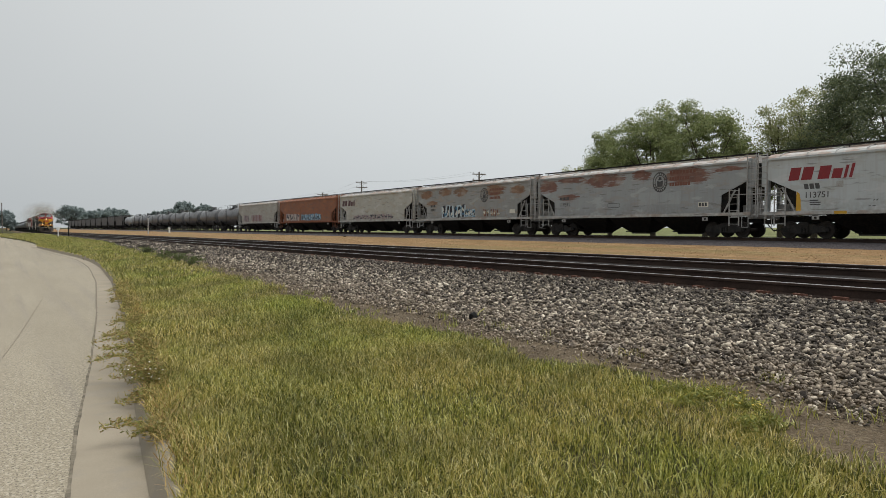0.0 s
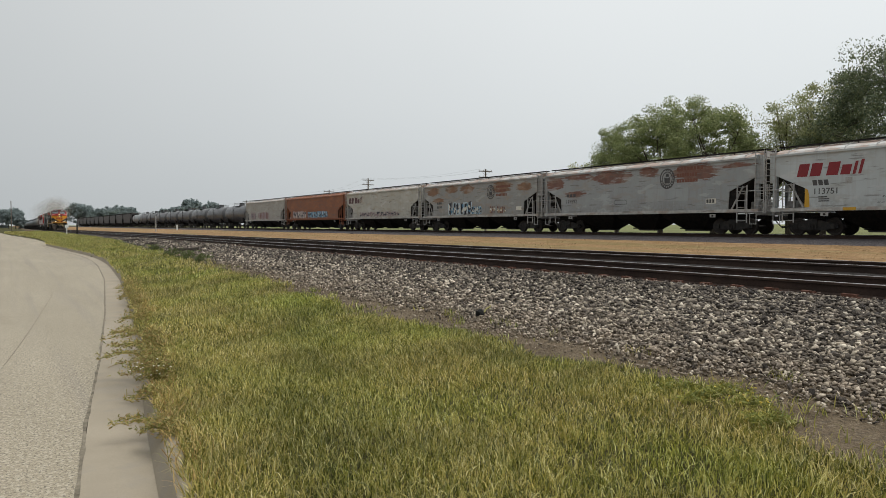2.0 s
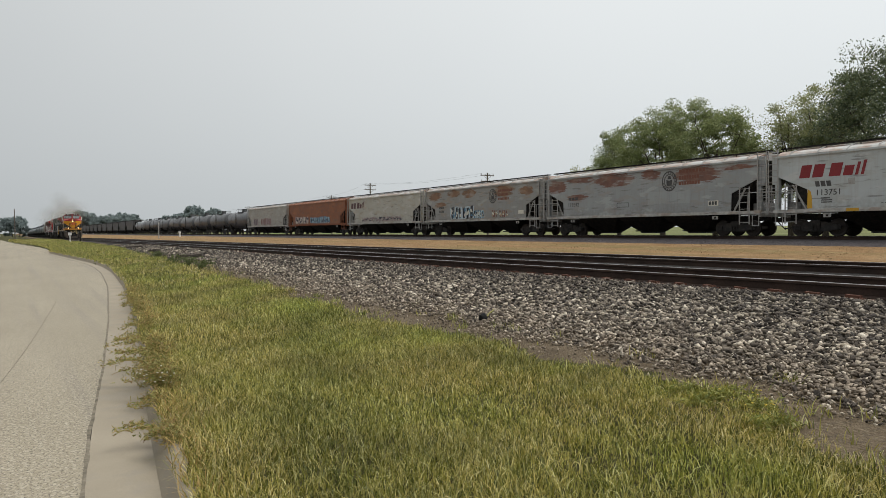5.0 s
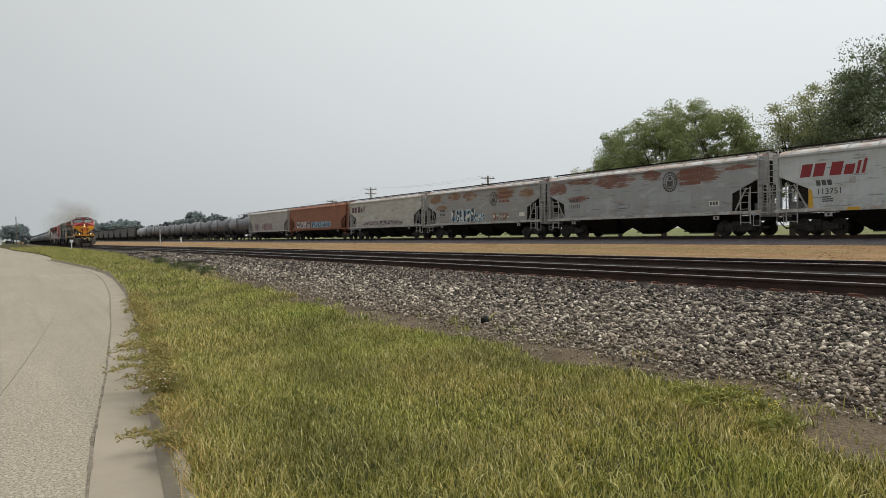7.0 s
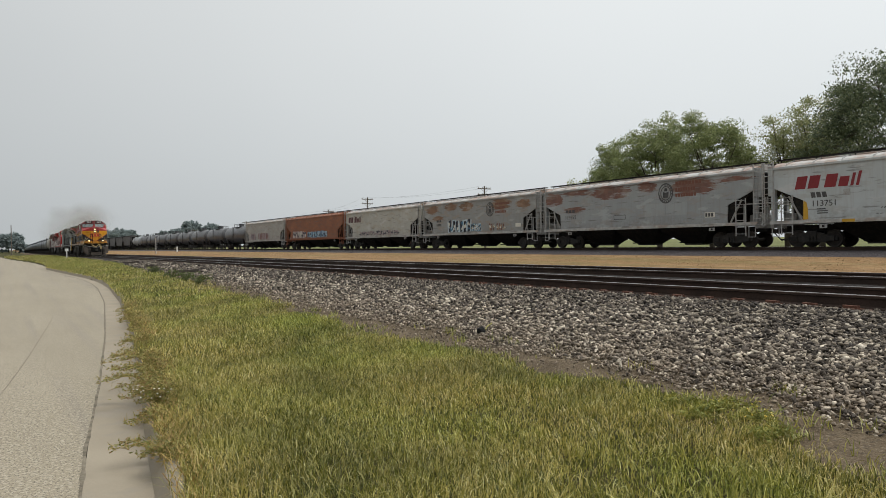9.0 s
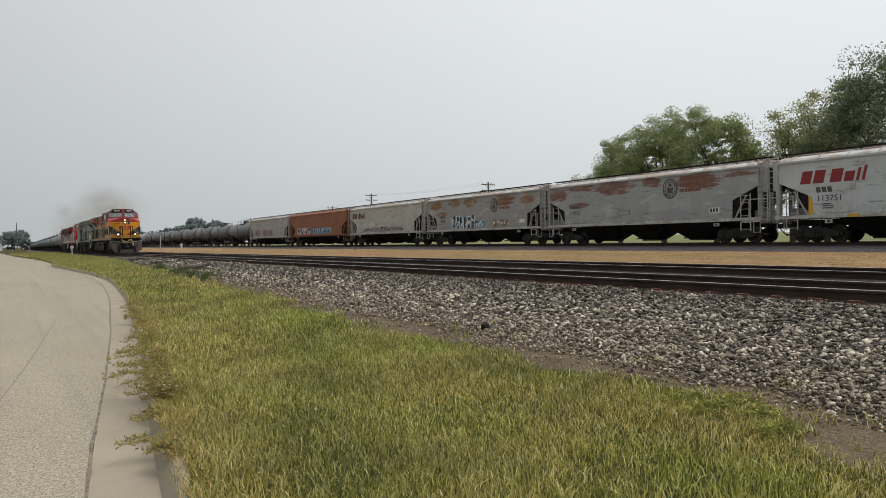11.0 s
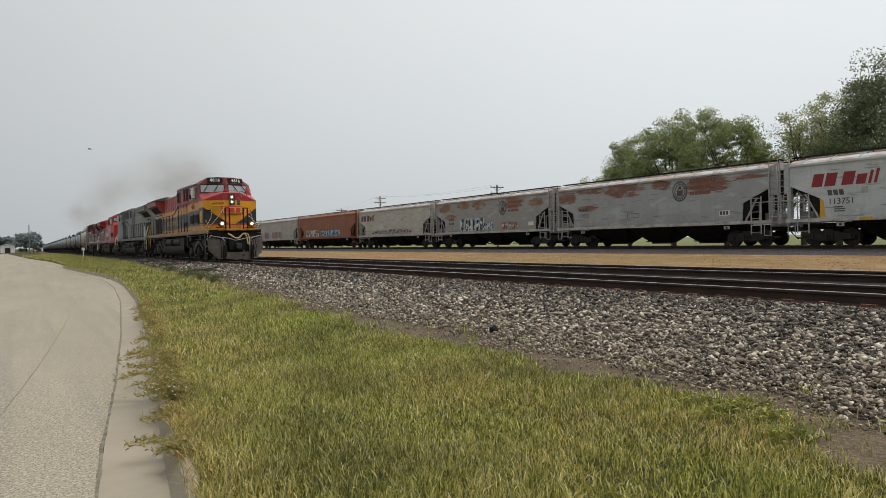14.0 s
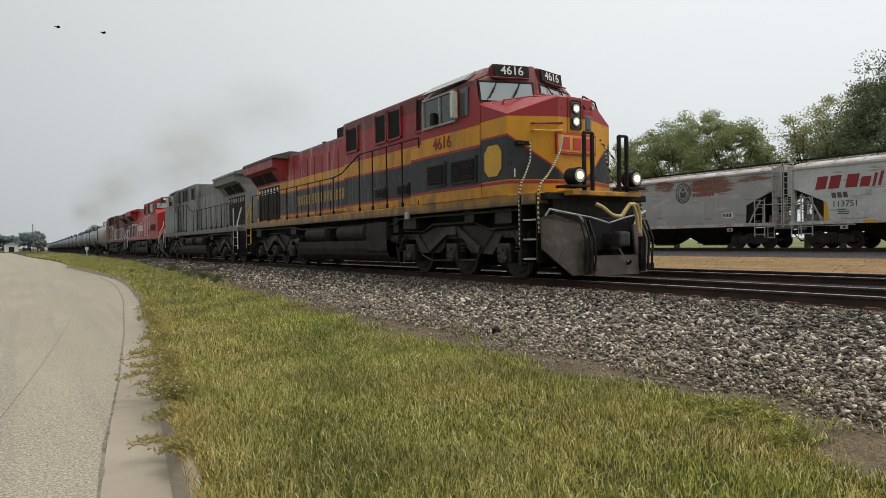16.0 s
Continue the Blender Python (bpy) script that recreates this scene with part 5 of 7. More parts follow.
        ang = pose(q * 0.58, -8.33, 4.76, -8, 0, q * 14)
        bmesh.ops.create_cube(bm, size=1.0, matrix=ang @ Matrix.Diagonal((0.86, 0.24, 0.27, 1)))
        part("number_board", bm, M_BLACK, lo)
        bm = B()
        bmesh.ops.create_cube(bm, size=1.0, matrix=ang @ Matrix.Translation((0, 0.05, 0)) @ Matrix.Diagonal((0.96, 0.24, 0.36, 1)))
        bmesh.ops.bevel(bm, geom=bm.edges[:], offset=0.03, segments=2, affect="EDGES")
        part("board_housing", bm, body, lo)
        if lead:
            words("road_number", "4616", 0.29, ang @ front_m(0, -0.126, 0.0), M_WHITE, lo)
        else:
            bm = B()
            bmesh.ops.create_cube(bm, size=1.0, matrix=ang @ Matrix.Translation((0, -0.12, 0)) @ Matrix.Diagonal((0.6, 0.02, 0.14, 1)))
            part("number_bar", bm, M_WHITE, lo)
        bm = B()
        pipe(bm, [(q * 0.25, -8.62, 4.60), (q * 1.15, -8.36, 4.60)], 0.016)
        part("brow_rail", bm, body, lo)
        # side windows
        for ya, yb in ((-7.45, -6.85), (-6.8, -6.1), (-8.0, -7.68)):
            xs = sorted((q * 1.50, q * 1.565))
            part("cab_side_window", box(B(), xs[0], xs[1], ya, yb, 3.74, 4.40, 0.01), M_GLASS, lo)
        xs = sorted((q * 1.53, q * 1.60))
        bm = B()
        box(bm, xs[0], xs[1], -7.52, -6.02, 3.68, 3.73)
        for y in (-7.5, -6.82, -6.05):
            box(bm, xs[0], xs[1], y - 0.02, y + 0.02, 3.70, 4.42)
        box(bm, xs[0], xs[1], -7.52, -6.02, 4.40, 4.44)
        part("window_frame", bm, M_LADDER, lo)
        xs = sorted((q * 1.58, q * 1.76))
        part("wind_deflector", box(B(), xs[0], xs[1], -7.62, -7.54, 3.74, 4.36, 0.02), M_PETAL, lo)
        xs = sorted((q * 1.60, q * 1.70))
        part("mirror", box(B(), xs[0], xs[1], -6.72, -6.54, 3.74, 4.02, 0.02), M_BLACK, lo)
    part("bell_horn", rod(rod(B(), (-0.15, -8.95, 3.96), (-0.15, -8.95, 4.08), 0.04, 8), (-0.15, -9.0, 4.08), (-0.15, -8.88, 4.10), 0.12, 10), M_REDINK if lead else body, lo)
    # headlight housing on the nose
    part("headlight_housing", box(B(), -0.24, 0.20, -9.885, -9.6, 3.16, 3.96, 0.03), nose, lo)
    part("headlight_bezel", box(B(), -0.175, 0.135, -9.90, -9.87, 3.24, 3.88, 0.05), M_BEZEL, lo, "weathered dark headlight plate")
    for z in (3.42, 3.70):
        ring = part("headlight_rim", rod(B(), (-0.02, -9.895, z), (-0.02, -9.915, z), 0.125, 20), M_HOLE, lo)
        lens = part("headlight", rod(B(), (-0.02, -9.91, z), (-0.02, -9.925, z), 0.105, 18), M_LENS, ring, "round headlight lens")
        part("bulb", rod(B(), (-0.02, -9.92, z), (-0.02, -9.935, z), 0.062, 14), M_LAMP if lit else M_LENS, ring)
    for x in (0.30, 0.52):
        part("marker_lamp", rod(B(), (x, -9.86, 3.78), (x, -9.89, 3.78), 0.05, 10), M_LENS if x > 0.4 else M_REDINK, lo)
    part("nose_door", box(B(), 0.22, 0.50, -9.875, -9.84, 1.95, 3.70, 0.02), nose, lo)
    part("crest_rail", pipe(B(), [(0.55, -9.5, 3.94), (0.55, -9.55, 4.10), (0.85, -9.62, 3.98), (0.95, -9.60, 3.80)], 0.018), M_BLACK, lo)
    part("screen_rail", pipe(B(), [(-1.3, -8.95, 3.82), (-1.3, -9.0, 3.93), (-0.75, -9.25, 4.02), (-0.2, -9.3, 4.10), (0.4, -9.2, 4.12)], 0.016), nose, lo)
    # hood behind the cab
    bm = B()
    box(bm, -1.22, 1.22, -5.85, -0.2, 1.82, 4.82, 0.06)
    part("equipment_cabinet", bm, body, lo)
    for q in (-1, 1):
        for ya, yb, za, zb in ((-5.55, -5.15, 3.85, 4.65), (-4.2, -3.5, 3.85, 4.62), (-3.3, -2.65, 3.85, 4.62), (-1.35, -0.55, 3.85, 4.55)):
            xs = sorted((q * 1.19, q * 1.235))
            # a black sheet on the solid wall paints the intake's inner shade
            part("intake_shade_sheet", box(B(), xs[0], xs[1], ya, yb, za, zb), M_HOLE, lo)
            xs = sorted((q * 1.225, q * 1.27))
            bm = B()
            box(bm, xs[0], xs[1], ya - 0.07, ya - 0.01, za - 0.06, zb + 0.06)
            box(bm, xs[0], xs[1], yb + 0.01, yb + 0.07, za - 0.06, zb + 0.06)
            box(bm, xs[0], xs[1], ya - 0.07, yb + 0.07, za - 0.07, za - 0.01)
            part("intake_frame", bm, body, lo)
    part("hood", box(B(), -0.98, 0.98, -0.2, 6.2, 1.82, 4.56, 0.12), body, lo)
    for q in (-1, 1):
        for k in range(8):
            y = 0.0 + k * 0.74
            xs = sorted((q * 0.97, q * 1.015))
            part("hood_door", box(B(), xs[0], xs[1], y, y + 0.68, 1.95, 4.15, 0.012), body, lo)
    bm = B()
    box(bm, -0.5, 0.5, 0.15, 2.6, 4.5, 4.72, 0.04)
    part("exhaust_silencer", bm, M_BLACK, lo)
    bm = B()
    box(bm, -0.62, 0.3, 0.5, 1.7, 4.6, 5.02, 0.03)
    rod(bm, (-0.5, 3.0, 4.5), (-0.5, 3.0, 4.72), 0.15, 10)
    rod(bm, (-0.5, 3.5, 4.5), (-0.5, 3.5, 4.68), 0.12, 10)
    part("exhaust_stack", bm, M_BLACK, lo)
    # radiator with flared wings
    bm = B()
    loft(bm, [[(-1.0, y, 1.82), (-1.0, y, 3.52), (-1.34, y, 3.98), (-1.60, y, 4.06), (-1.62, y, 4.42), (-1.0, y, 4.60), (1.0, y, 4.60), (1.62, y, 4.42), (1.60, y, 4.06), (1.34, y, 3.98), (1.0, y, 3.52), (1.0, y, 1.82)] for y in (6.1, 10.35)])
    part("radiator_section", bm, body, lo)
    part("radiator_roof", slab(B(), [(-1.66, 4.40), (-1.60, 4.52), (-0.9, 4.72), (0.9, 4.72), (1.60, 4.52), (1.66, 4.40)], "y", 5.95, 10.42), M_TIE if lead else body, lo)
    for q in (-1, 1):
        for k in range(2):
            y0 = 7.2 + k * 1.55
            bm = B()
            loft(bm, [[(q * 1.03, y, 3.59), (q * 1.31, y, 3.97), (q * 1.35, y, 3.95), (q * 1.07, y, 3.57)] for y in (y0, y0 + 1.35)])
            # the shade behind the open grille is painted as a black sheet
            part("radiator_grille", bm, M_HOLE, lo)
        for k in range(7):
            xs = sorted((q * 0.99, q * 1.03))
            part("radiator_door", box(B(), xs[0], xs[1], 7.05 + k * 0.43, 7.05 + k * 0.43 + 0.36, 1.95, 3.4, 0.01), M_TANKGREY, lo)
            if accent:
                part("white_vent", box(B(), xs[0] - 0.01 if q < 0 else xs[0], xs[1] + (0.01 if q > 0 else 0), 7.12 + k * 0.43, 7.12 + k * 0.43 + 0.2, 3.1, 3.32), accent, lo)
    # wide lower cabinet behind the cab with louvres
    for q in (-1, 1):
        xs = sorted((q * 1.2, q * 1.5))
        part("lower_cabinet", box(B(), xs[0], xs[1], -5.85, -5.2, 1.82, 3.3, 0.03), body, lo)
    for ya, yb in ((-6.95, -6.2), (-8.25, -7.3)):
        louvre(lo, -1.55, ya, yb, 2.25, 2.75, 10, body)
    louvre(lo, -1.23, -4.6, -4.0, 2.2, 2.45, 4, body)
    louvre(lo, -1.23, -3.2, -2.6, 2.2, 2.45, 4, body)
    # fuel tank, reservoirs
    bm = B()
    slab(bm, [(-1.15, 0.28), (1.15, 0.28), (1.32, 0.34), (1.44, 0.48), (1.49, 0.68), (1.49, 0.92), (-1.49, 0.92), (-1.49, 0.68), (-1.44, 0.48), (-1.32, 0.34)], "y", -3.75, 3.5)
    part("fuel_tank", bm, M_TANKGREY, lo)
    bm = B()
    slab(bm, [(-1.38, 0.42), (-0.9, 0.42), (-0.9, 1.44), (-1.50, 1.44), (-1.50, 0.62)], "y", -3.75, -2.45)
    part("battery_box", bm, M_TANKGREY, lo)
    for ya, yb in ((-2.2, -0.2), (0.8, 2.7)):
        for q in (-1, 1):
            bm = B()
            rod(bm, (q * 1.24, ya, 1.17), (q * 1.25, yb, 1.17), 0.28, 20)
            rod(bm, (q * 1.24, ya - 0.08, 1.17), (q * 1.24, ya, 1.17), 0.14, 20, 0.25)
            rod(bm, (q * 1.25, yb, 1.17), (q * 1.25, yb + 0.08, 1.17), 0.25, 20, 0.14)
            part("air_reservoir", bm, M_TANKGREY, lo)
    for q in (-1, 1):
        for ya, yb, za, zb in ((-9.3, -8.7, 1.22, 1.56), (-7.9, -7.5, 1.30, 1.58), (-5.2, -4.5, 1.20, 1.55), (-4.2, -3.9, 1.12, 1.56), (4.1, 4.7, 1.22, 1.56), (8.6, 9.3, 1.20, 1.56)):
            part("under_deck_box", box(B(), *sorted((q * 0.95, q * 1.36)), ya, yb, za, zb, 0.02), M_TRUCK, lo)
        part("sill_pipe", pipe(B(), [(q * 1.40, -9.6, 1.50), (q * 1.40, -4.4, 1.50), (q * 1.38, -4.1, 1.36), (q * 1.38, 3.6, 1.40), (q * 1.40, 4.0, 1.50), (q * 1.40, 9.6, 1.50)], 0.028), M_TRUCK_PALE, lo)
        part("step_lamp", box(B(), *sorted((q * 1.50, q * 1.57)), -5.15, -4.95, 1.46, 1.66, 0.02), M_LADDER, lo)
    six_wheel_truck(lo, -6.8, keyed)
    six_wheel_truck(lo, 6.9, keyed)
    # railings along both walkways
    for q in (-1, 1):
        handrail(lo, q * 1.47, -5.6, -1.95, 3.58, 5, rail_mat)
        handrail(lo, q * 1.47, 0.1, 9.5, 3.05, 9, rail_mat)
        part("handrail_link", pipe(B(), [(q * 1.47, -1.95, 3.58), (q * 1.47, -0.6, 3.12), (q * 1.47, 0.1, 3.05)], 0.024), rail_mat, lo)
        for pts in ([(q * 1.50, -9.75, 0.75), (q * 1.50, -9.75, 1.85), (q * 1.3, -9.72, 2.25), (q * 1.15, -9.70, 2.6), (q * 1.12, -9.65, 2.95)],
                    [(q * 1.50, -10.35, 1.0), (q * 1.50, -10.35, 1.85), (q * 1.2, -10.33, 2.2), (q * 0.8, -10.2, 2.65), (q * 0.55, -10.05, 3.05)]):
            part("grab_rail", pipe(B(), eased(pts, 3), 0.022), M_STRIPED if lead else M_WHITE, lo, "black and pale striped grab rail" if lead else "")
        bm = B()
        pipe(bm, [(q * 1.50, 10.4, 0.7), (q * 1.50, 10.4, 2.0), (q * 1.3, 10.42, 2.75)], 0.03)
        pipe(bm, [(q * 1.50, 9.7, 0.9), (q * 1.50, 9.7, 2.75)], 0.03)
        part("rear_grab_rail", bm, M_YELLOW if lead else M_WHITE, lo)
    ladder_steps(lo, -10.3, -9.8, M_BLACK)
    ladder_steps(lo, 9.75, 10.35, M_BLACK)
    # pilot, plow, couplers
    part("front_platform", box(B(), -1.0, 1.0, -10.80, -10.3, 1.74, 1.84, 0.02), nose if lead else body, lo)
    part("platform_edge", box(B(), -1.45, 1.45, -10.55, -10.3, 1.66, 1.80, 0.02), M_BLACK, lo)
    part("pilot_plate", box(B(), -1.25, 1.25, -10.50, -10.35, 0.45, 1.72, 0.02), M_BLACK, lo)
    for q in (-1, 1):
        pts = [(q * 0.62, -11.02, 0.14), (q * 1.08, -10.86, 0.14), (q * 1.55, -10.52, 0.66), (q * 1.52, -10.46, 1.30), (q * 1.30, -10.58, 1.36), (q * 0.66, -10.86, 1.12), (q * 0.62, -10.98, 0.5)]
        part("plow_wing", loft(B(), [pts, [(x, y + 0.05, z) for x, y, z in pts]]), M_PLOW, lo)
        part("plow_rail", pipe(B(), [(q * 1.46, -10.5, 1.33), (q * 1.40, -10.56, 1.46), (q * 0.85, -10.80, 1.34), (q * 0.70, -10.86, 1.14)], 0.022), M_LADDER, lo)
        part("plow_strap", box(B(), *sorted((q * 0.70, q * 0.86)), -11.03, -10.96, 0.16, 0.9, 0.01), M_BLACK, lo)
    pts = [(-0.64, -11.03, 0.12), (0.64, -11.03, 0.12), (0.64, -10.99, 0.52), (-0.64, -10.99, 0.52)]
    part("plow_blade", loft(B(), [pts, [(x, y + 0.06, z) for x, y, z in pts]]), M_PLOW, lo)
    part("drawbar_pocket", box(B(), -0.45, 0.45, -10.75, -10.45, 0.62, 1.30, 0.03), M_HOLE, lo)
    part("cut_lever", pipe(B(), [(-1.3, -10.62, 1.42), (-0.5, -10.78, 1.30), (-0.1, -10.9, 1.18), (0.5, -10.78, 1.30), (1.3, -10.62, 1.42)], 0.018), M_LADDER, lo)
    part("roof_unit", box(B(), -0.55, 0.55, -7.3, -6.2, 4.90, 5.08, 0.04), M_LADDER, lo)
    part("horn", rod(rod(B(), (-0.2, -5.2, 4.85), (-0.2, -5.2, 5.02), 0.03, 6), (-0.2, -5.35, 5.04), (-0.2, -4.95, 5.04), 0.07, 8, 0.03), M_BLACK, lo)
    part("rear_pilot", box(B(), -1.4, 1.4, 10.4, 10.5, 0.35, 1.6, 0.02), M_BLACK, lo)
    coupler(lo, -11.15, -1, M_TRUCK)
    coupler(lo, 11.15, 1, M_TRUCK)
    for q in (-1, 1):
        bm = B()
        rod(bm, (q * 0.83, -10.55, 2.13), (q * 0.83, -10.82, 2.13), 0.17, 18)
        box(bm, q * 0.83 - 0.26, q * 0.83 + 0.26, -10.84, -10.4, 1.90, 1.95)
        part("ditch_light_housing", bm, M_BLACK, lo)
        lens = part("ditch_light", rod(B(), (q * 0.83, -10.82, 2.13), (q * 0.83, -10.835, 2.13), 0.135, 18), M_LENS, lo, "round ditch light lens")
        part("bulb", rod(B(), (q * 0.83, -10.835, 2.13), (q * 0.83, -10.85, 2.13), 0.075, 14), M_DITCH if lit else M_LENS, lens)
        bm = B()
        for xx in (0.39, 0.62):
            rod(bm, (q * xx, -10.74, 1.84), (q * xx, -10.74, 3.02), 0.045, 8)
        pipe(bm, [(q * 0.39, -10.74, 3.02), (q * 0.62, -10.74, 3.02)], 0.03)
        part("gate_post", bm, M_BLACK, lo)
        for d in (0.0, 0.12, 0.24):
            bm = B()
            pipe(bm, [(q * (0.72 + d), -10.95, 1.25), (q * (0.74 + d), -11.12, 0.85), (q * (0.70 + d), -11.12, 0.45), (q * (0.72 + d), -11.1, 0.32)], 0.026)
            rod(bm, (q * (0.72 + d), -11.1, 0.34), (q * (0.72 + d), -11.1, 0.22), 0.045, 8)
            part("air_hose", bm, M_BLACK, lo)
    bm = B()
    pipe(bm, eased([(-0.55, -10.98, 1.56), (-0.42, -11.06, 1.48), (-0.24, -11.12, 1.34), (-0.02, -11.15, 1.31), (0.12, -11.15, 1.44), (0.28, -11.15, 1.56), (0.42, -11.15, 1.40), (0.5, -11.15, 0.98)]), 0.04, 8)
    pipe(bm, eased([(0.2, -11.17, 1.54), (0.44, -11.14, 1.56), (0.58, -11.12, 1.36), (0.58, -11.14, 0.92)]), 0.03, 8)
    part("jumper_cable", bm, M_ROPE if lead else M_BLACK, lo)
    return lo


M_TANK4 = surface("pale_beige_tank_paint", (0.30, 0.285, 0.25), (0.36, 0.34, 0.30), 0.8, 30, 0.5, 0.0, 0.1, c3=(0.2, 0.16, 0.12))
# the moving train; each vehicle at its distance behind the leading unit's centre
TRAIN = []
WHEELS = []
G_TRAIN = "vehicles of the approaching train"
start = pose(MAIN_X, 206.07, main_z(206.07))
lead = locomotive("locomotive", start, "red, yellow and black diesel locomotive with lit headlights", L_LEAD, L_NOSE, WHEELS, True, G_TRAIN, M_BLACK, True, M_WHITE)
TRAIN.append((lead, 0.0, 0))
# lead unit's plate, numbers and name blocks
M_OLDGOLD = surface("worn_gold_paint", (0.46, 0.29, 0.06), (0.30, 0.20, 0.07), 5, 30, 0.6, c3=(0.06, 0.06, 0.055), amount3=0.8)
M_BADGE = surface("bright_red_plate_paint", (0.50, 0.035, 0.025), (0.42, 0.03, 0.025), 6, 50, 0.45)
part("nose_plate", box(B(), -0.58, 0.58, -9.905, -9.84, 2.70, 3.16, 0.005), M_BADGE, lead, "red-edged plate on the nose")
part("nose_plate_field", box(B(), -0.55, 0.55, -9.913, -9.90, 2.75, 3.11), M_YELLOW, lead)
for xa in (-0.46, -0.13, 0.20):
    part("plate_block", box(B(), xa, xa + 0.24, -9.925, -9.912, 2.80, 3.06), M_BADGE, lead, "plain red block on the nose plate")
part("door_window", box(B(), 0.27, 0.47, -9.89, -9.80, 3.24, 3.60, 0.045), M_GLASS, lead, "small dark nose door window")
part("nose_grab", pipe(B(), [(-1.05, -9.62, 3.34), (-1.05, -9.70, 3.34), (-0.5, -9.98, 3.34), (-0.5, -9.88, 3.34)], 0.02), M_REDINK, lead)
part("nose_grab", pipe(B(), [(-1.05, -9.62, 3.18), (-1.05, -9.72, 3.18), (-0.5, -9.98, 3.18), (-0.5, -9.88, 3.18)], 0.02), M_YELLOW, lead)
part("corner_placard", box(B(), -1.40, -1.22, -9.47, -9.40, 2.2, 2.38), M_PETAL, lead)
part("nose_vent", box(B(), -1.40, -0.95, -9.60, -9.50, 2.88, 2.96), M_BLACK, lead)
words("road_number", "4616", 0.42, side_m(-1.552, -6.85, 3.25), M_REDINK, lead)
part("round_panel", slab(B(), [(-9.06, 2.25), (-8.74, 2.25), (-8.60, 2.40), (-8.60, 2.78), (-8.74, 2.93), (-9.06, 2.93), (-9.2, 2.78), (-9.2, 2.40)], "x", -1.548, -1.53), M_YELLOW, lead, "yellow octagonal panel")
y = 4.9
for k, gap in enumerate((0, 0, 0, 0, 0, 1, 0, 0, 0, 1, 0, 0, 0, 0, 0, 0, 0, 0)):
    bm = box(B(), -1.022, -1.016, y - 0.15, y, 2.37, 2.75)
    part("name_block", bm, M_OLDGOLD, lead, "worn yellow name block")
    y -= 0.265 + 0.13 * gap
unit2 = locomotive("locomotive", start, "weathered grey diesel locomotive running long hood forward", L_GREY, L_GREY, WHEELS, False, G_TRAIN, M_BLACK, False, M_LADDER)
TRAIN.append((unit2, 22.4, 180))
unit3 = locomotive("locomotive", start, "bright red diesel locomotive with white side stripes", L_RED, L_RED, [], False, G_TRAIN, M_WHITE, False, M_WHITE)
bars_side("side_stripe", -1.018, 5.6, 2.45, (0.55, 0.5, 0.5, 0.45, 0.5), 0.55, M_WHITE, unit3, -0.1, 0.18, "dirty white side stripe")
TRAIN.append((unit3, 44.8, 0))
unit4 = locomotive("locomotive", start, "dull maroon diesel locomotive running long hood forward", L_MAROON, L_MAROON, [], False, G_TRAIN, M_WHITE)
TRAIN.append((unit4, 67.2, 180))
buffer = tank_car(start, 16.8, M_TANK4, "pale beige-grey rounded car behind the locomotives", G_TRAIN, 1.62)
TRAIN.append((buffer, 86.9, 0))
# the blue tint puts haze and sky reflection into the grey paint
M_TANK5 = surface("haze_blue_tank_paint", (0.085, 0.10, 0.115), (0.15, 0.17, 0.185), 0.8, 30, 0.33, 0.0, 0.1, c3=(0.07, 0.07, 0.07))
tc = tank_car(start, 17.6, M_TANK5, "dark grey tank car of the moving train", G_TRAIN, 1.5)
TRAIN.append((tc, 104.2, 0))
for k in range(1, 19):
    TRAIN.append((copy_thing(tc, start), 104.2 + 17.7 * k, 0))


# ---- plants and loose stone ----
EDGE_Y = [-5, 1.6, 2.1, 2.6, 2.85, 3.2, 4.4, 6.3, 8.7, 11, 13.8, 20, 26.6, 39, 61, 140]
EDGE_X = [3.6, 3.72, 3.88, 4.2, 4.3, 4.12, 4.1, 4.1, 4.1, 4.18, 4.42, 4.8, 5.15, 5.75, 7.0, 7.4]


def stone_edge(y):
    """Where the crushed stone thins out into bare dirt."""
    return np.maximum(np.interp(y, [2.4, 3.4, 4.5, 7.5], [4.22, 4.26, 4.30, 4.34]), np.interp(y, EDGE_Y, EDGE_X) + 0.16)


def grass_edge(y):
    return np.interp(y, EDGE_Y, EDGE_X)


def verge_z(x, y):
    return np.where(x < 4.4, verge_low(x, curb_x(y)), bed_z(x, y))


def wave_noise(x, y, seed, scale):
    """Smooth patches in -1..1 from a few crossing waves."""
    rng = np.random.default_rng(seed)
    s = np.zeros_like(x)
    for _ in range(7):
        a, f, p = rng.uniform(0, 6.28), scale * rng.uniform(0.5, 2.0), rng.uniform(0, 6.28)
        s += np.sin((x * np.cos(a) + y * np.sin(a)) * f + p)
    return s / 4.0


def blades(name, x, y, z, length, width, lean, material, rng, droop=0.5):
    n = len(x)
    a = rng.uniform(0, 2 * np.pi, n)
    la = rng.uniform(0, 2 * np.pi, n)
    wx, wy = np.cos(a) * width / 2, np.sin(a) * width / 2
    dx, dy = np.cos(la) * lean * length, np.sin(la) * lean * length
    base_p = np.stack([x, y, z], -1)
    side = np.stack([wx, wy, np.zeros(n)], -1)
    mid = base_p + np.stack([dx * 0.35, dy * 0.35, length * 0.55], -1)
    tip = base_p + np.stack([dx, dy, length * (1 - droop * lean * 0.6)], -1)
    v = np.stack([base_p - side, base_p + side, mid + side * 0.8, mid - side * 0.8, tip], 1).reshape(-1, 3)
    o = np.arange(n)[:, None] * 5
    f = np.concatenate([o + np.array([[0, 1, 2]]), o + np.array([[0, 2, 3]]), o + np.array([[3, 2, 4]])], 0)
    return raw(name, v, f, material)


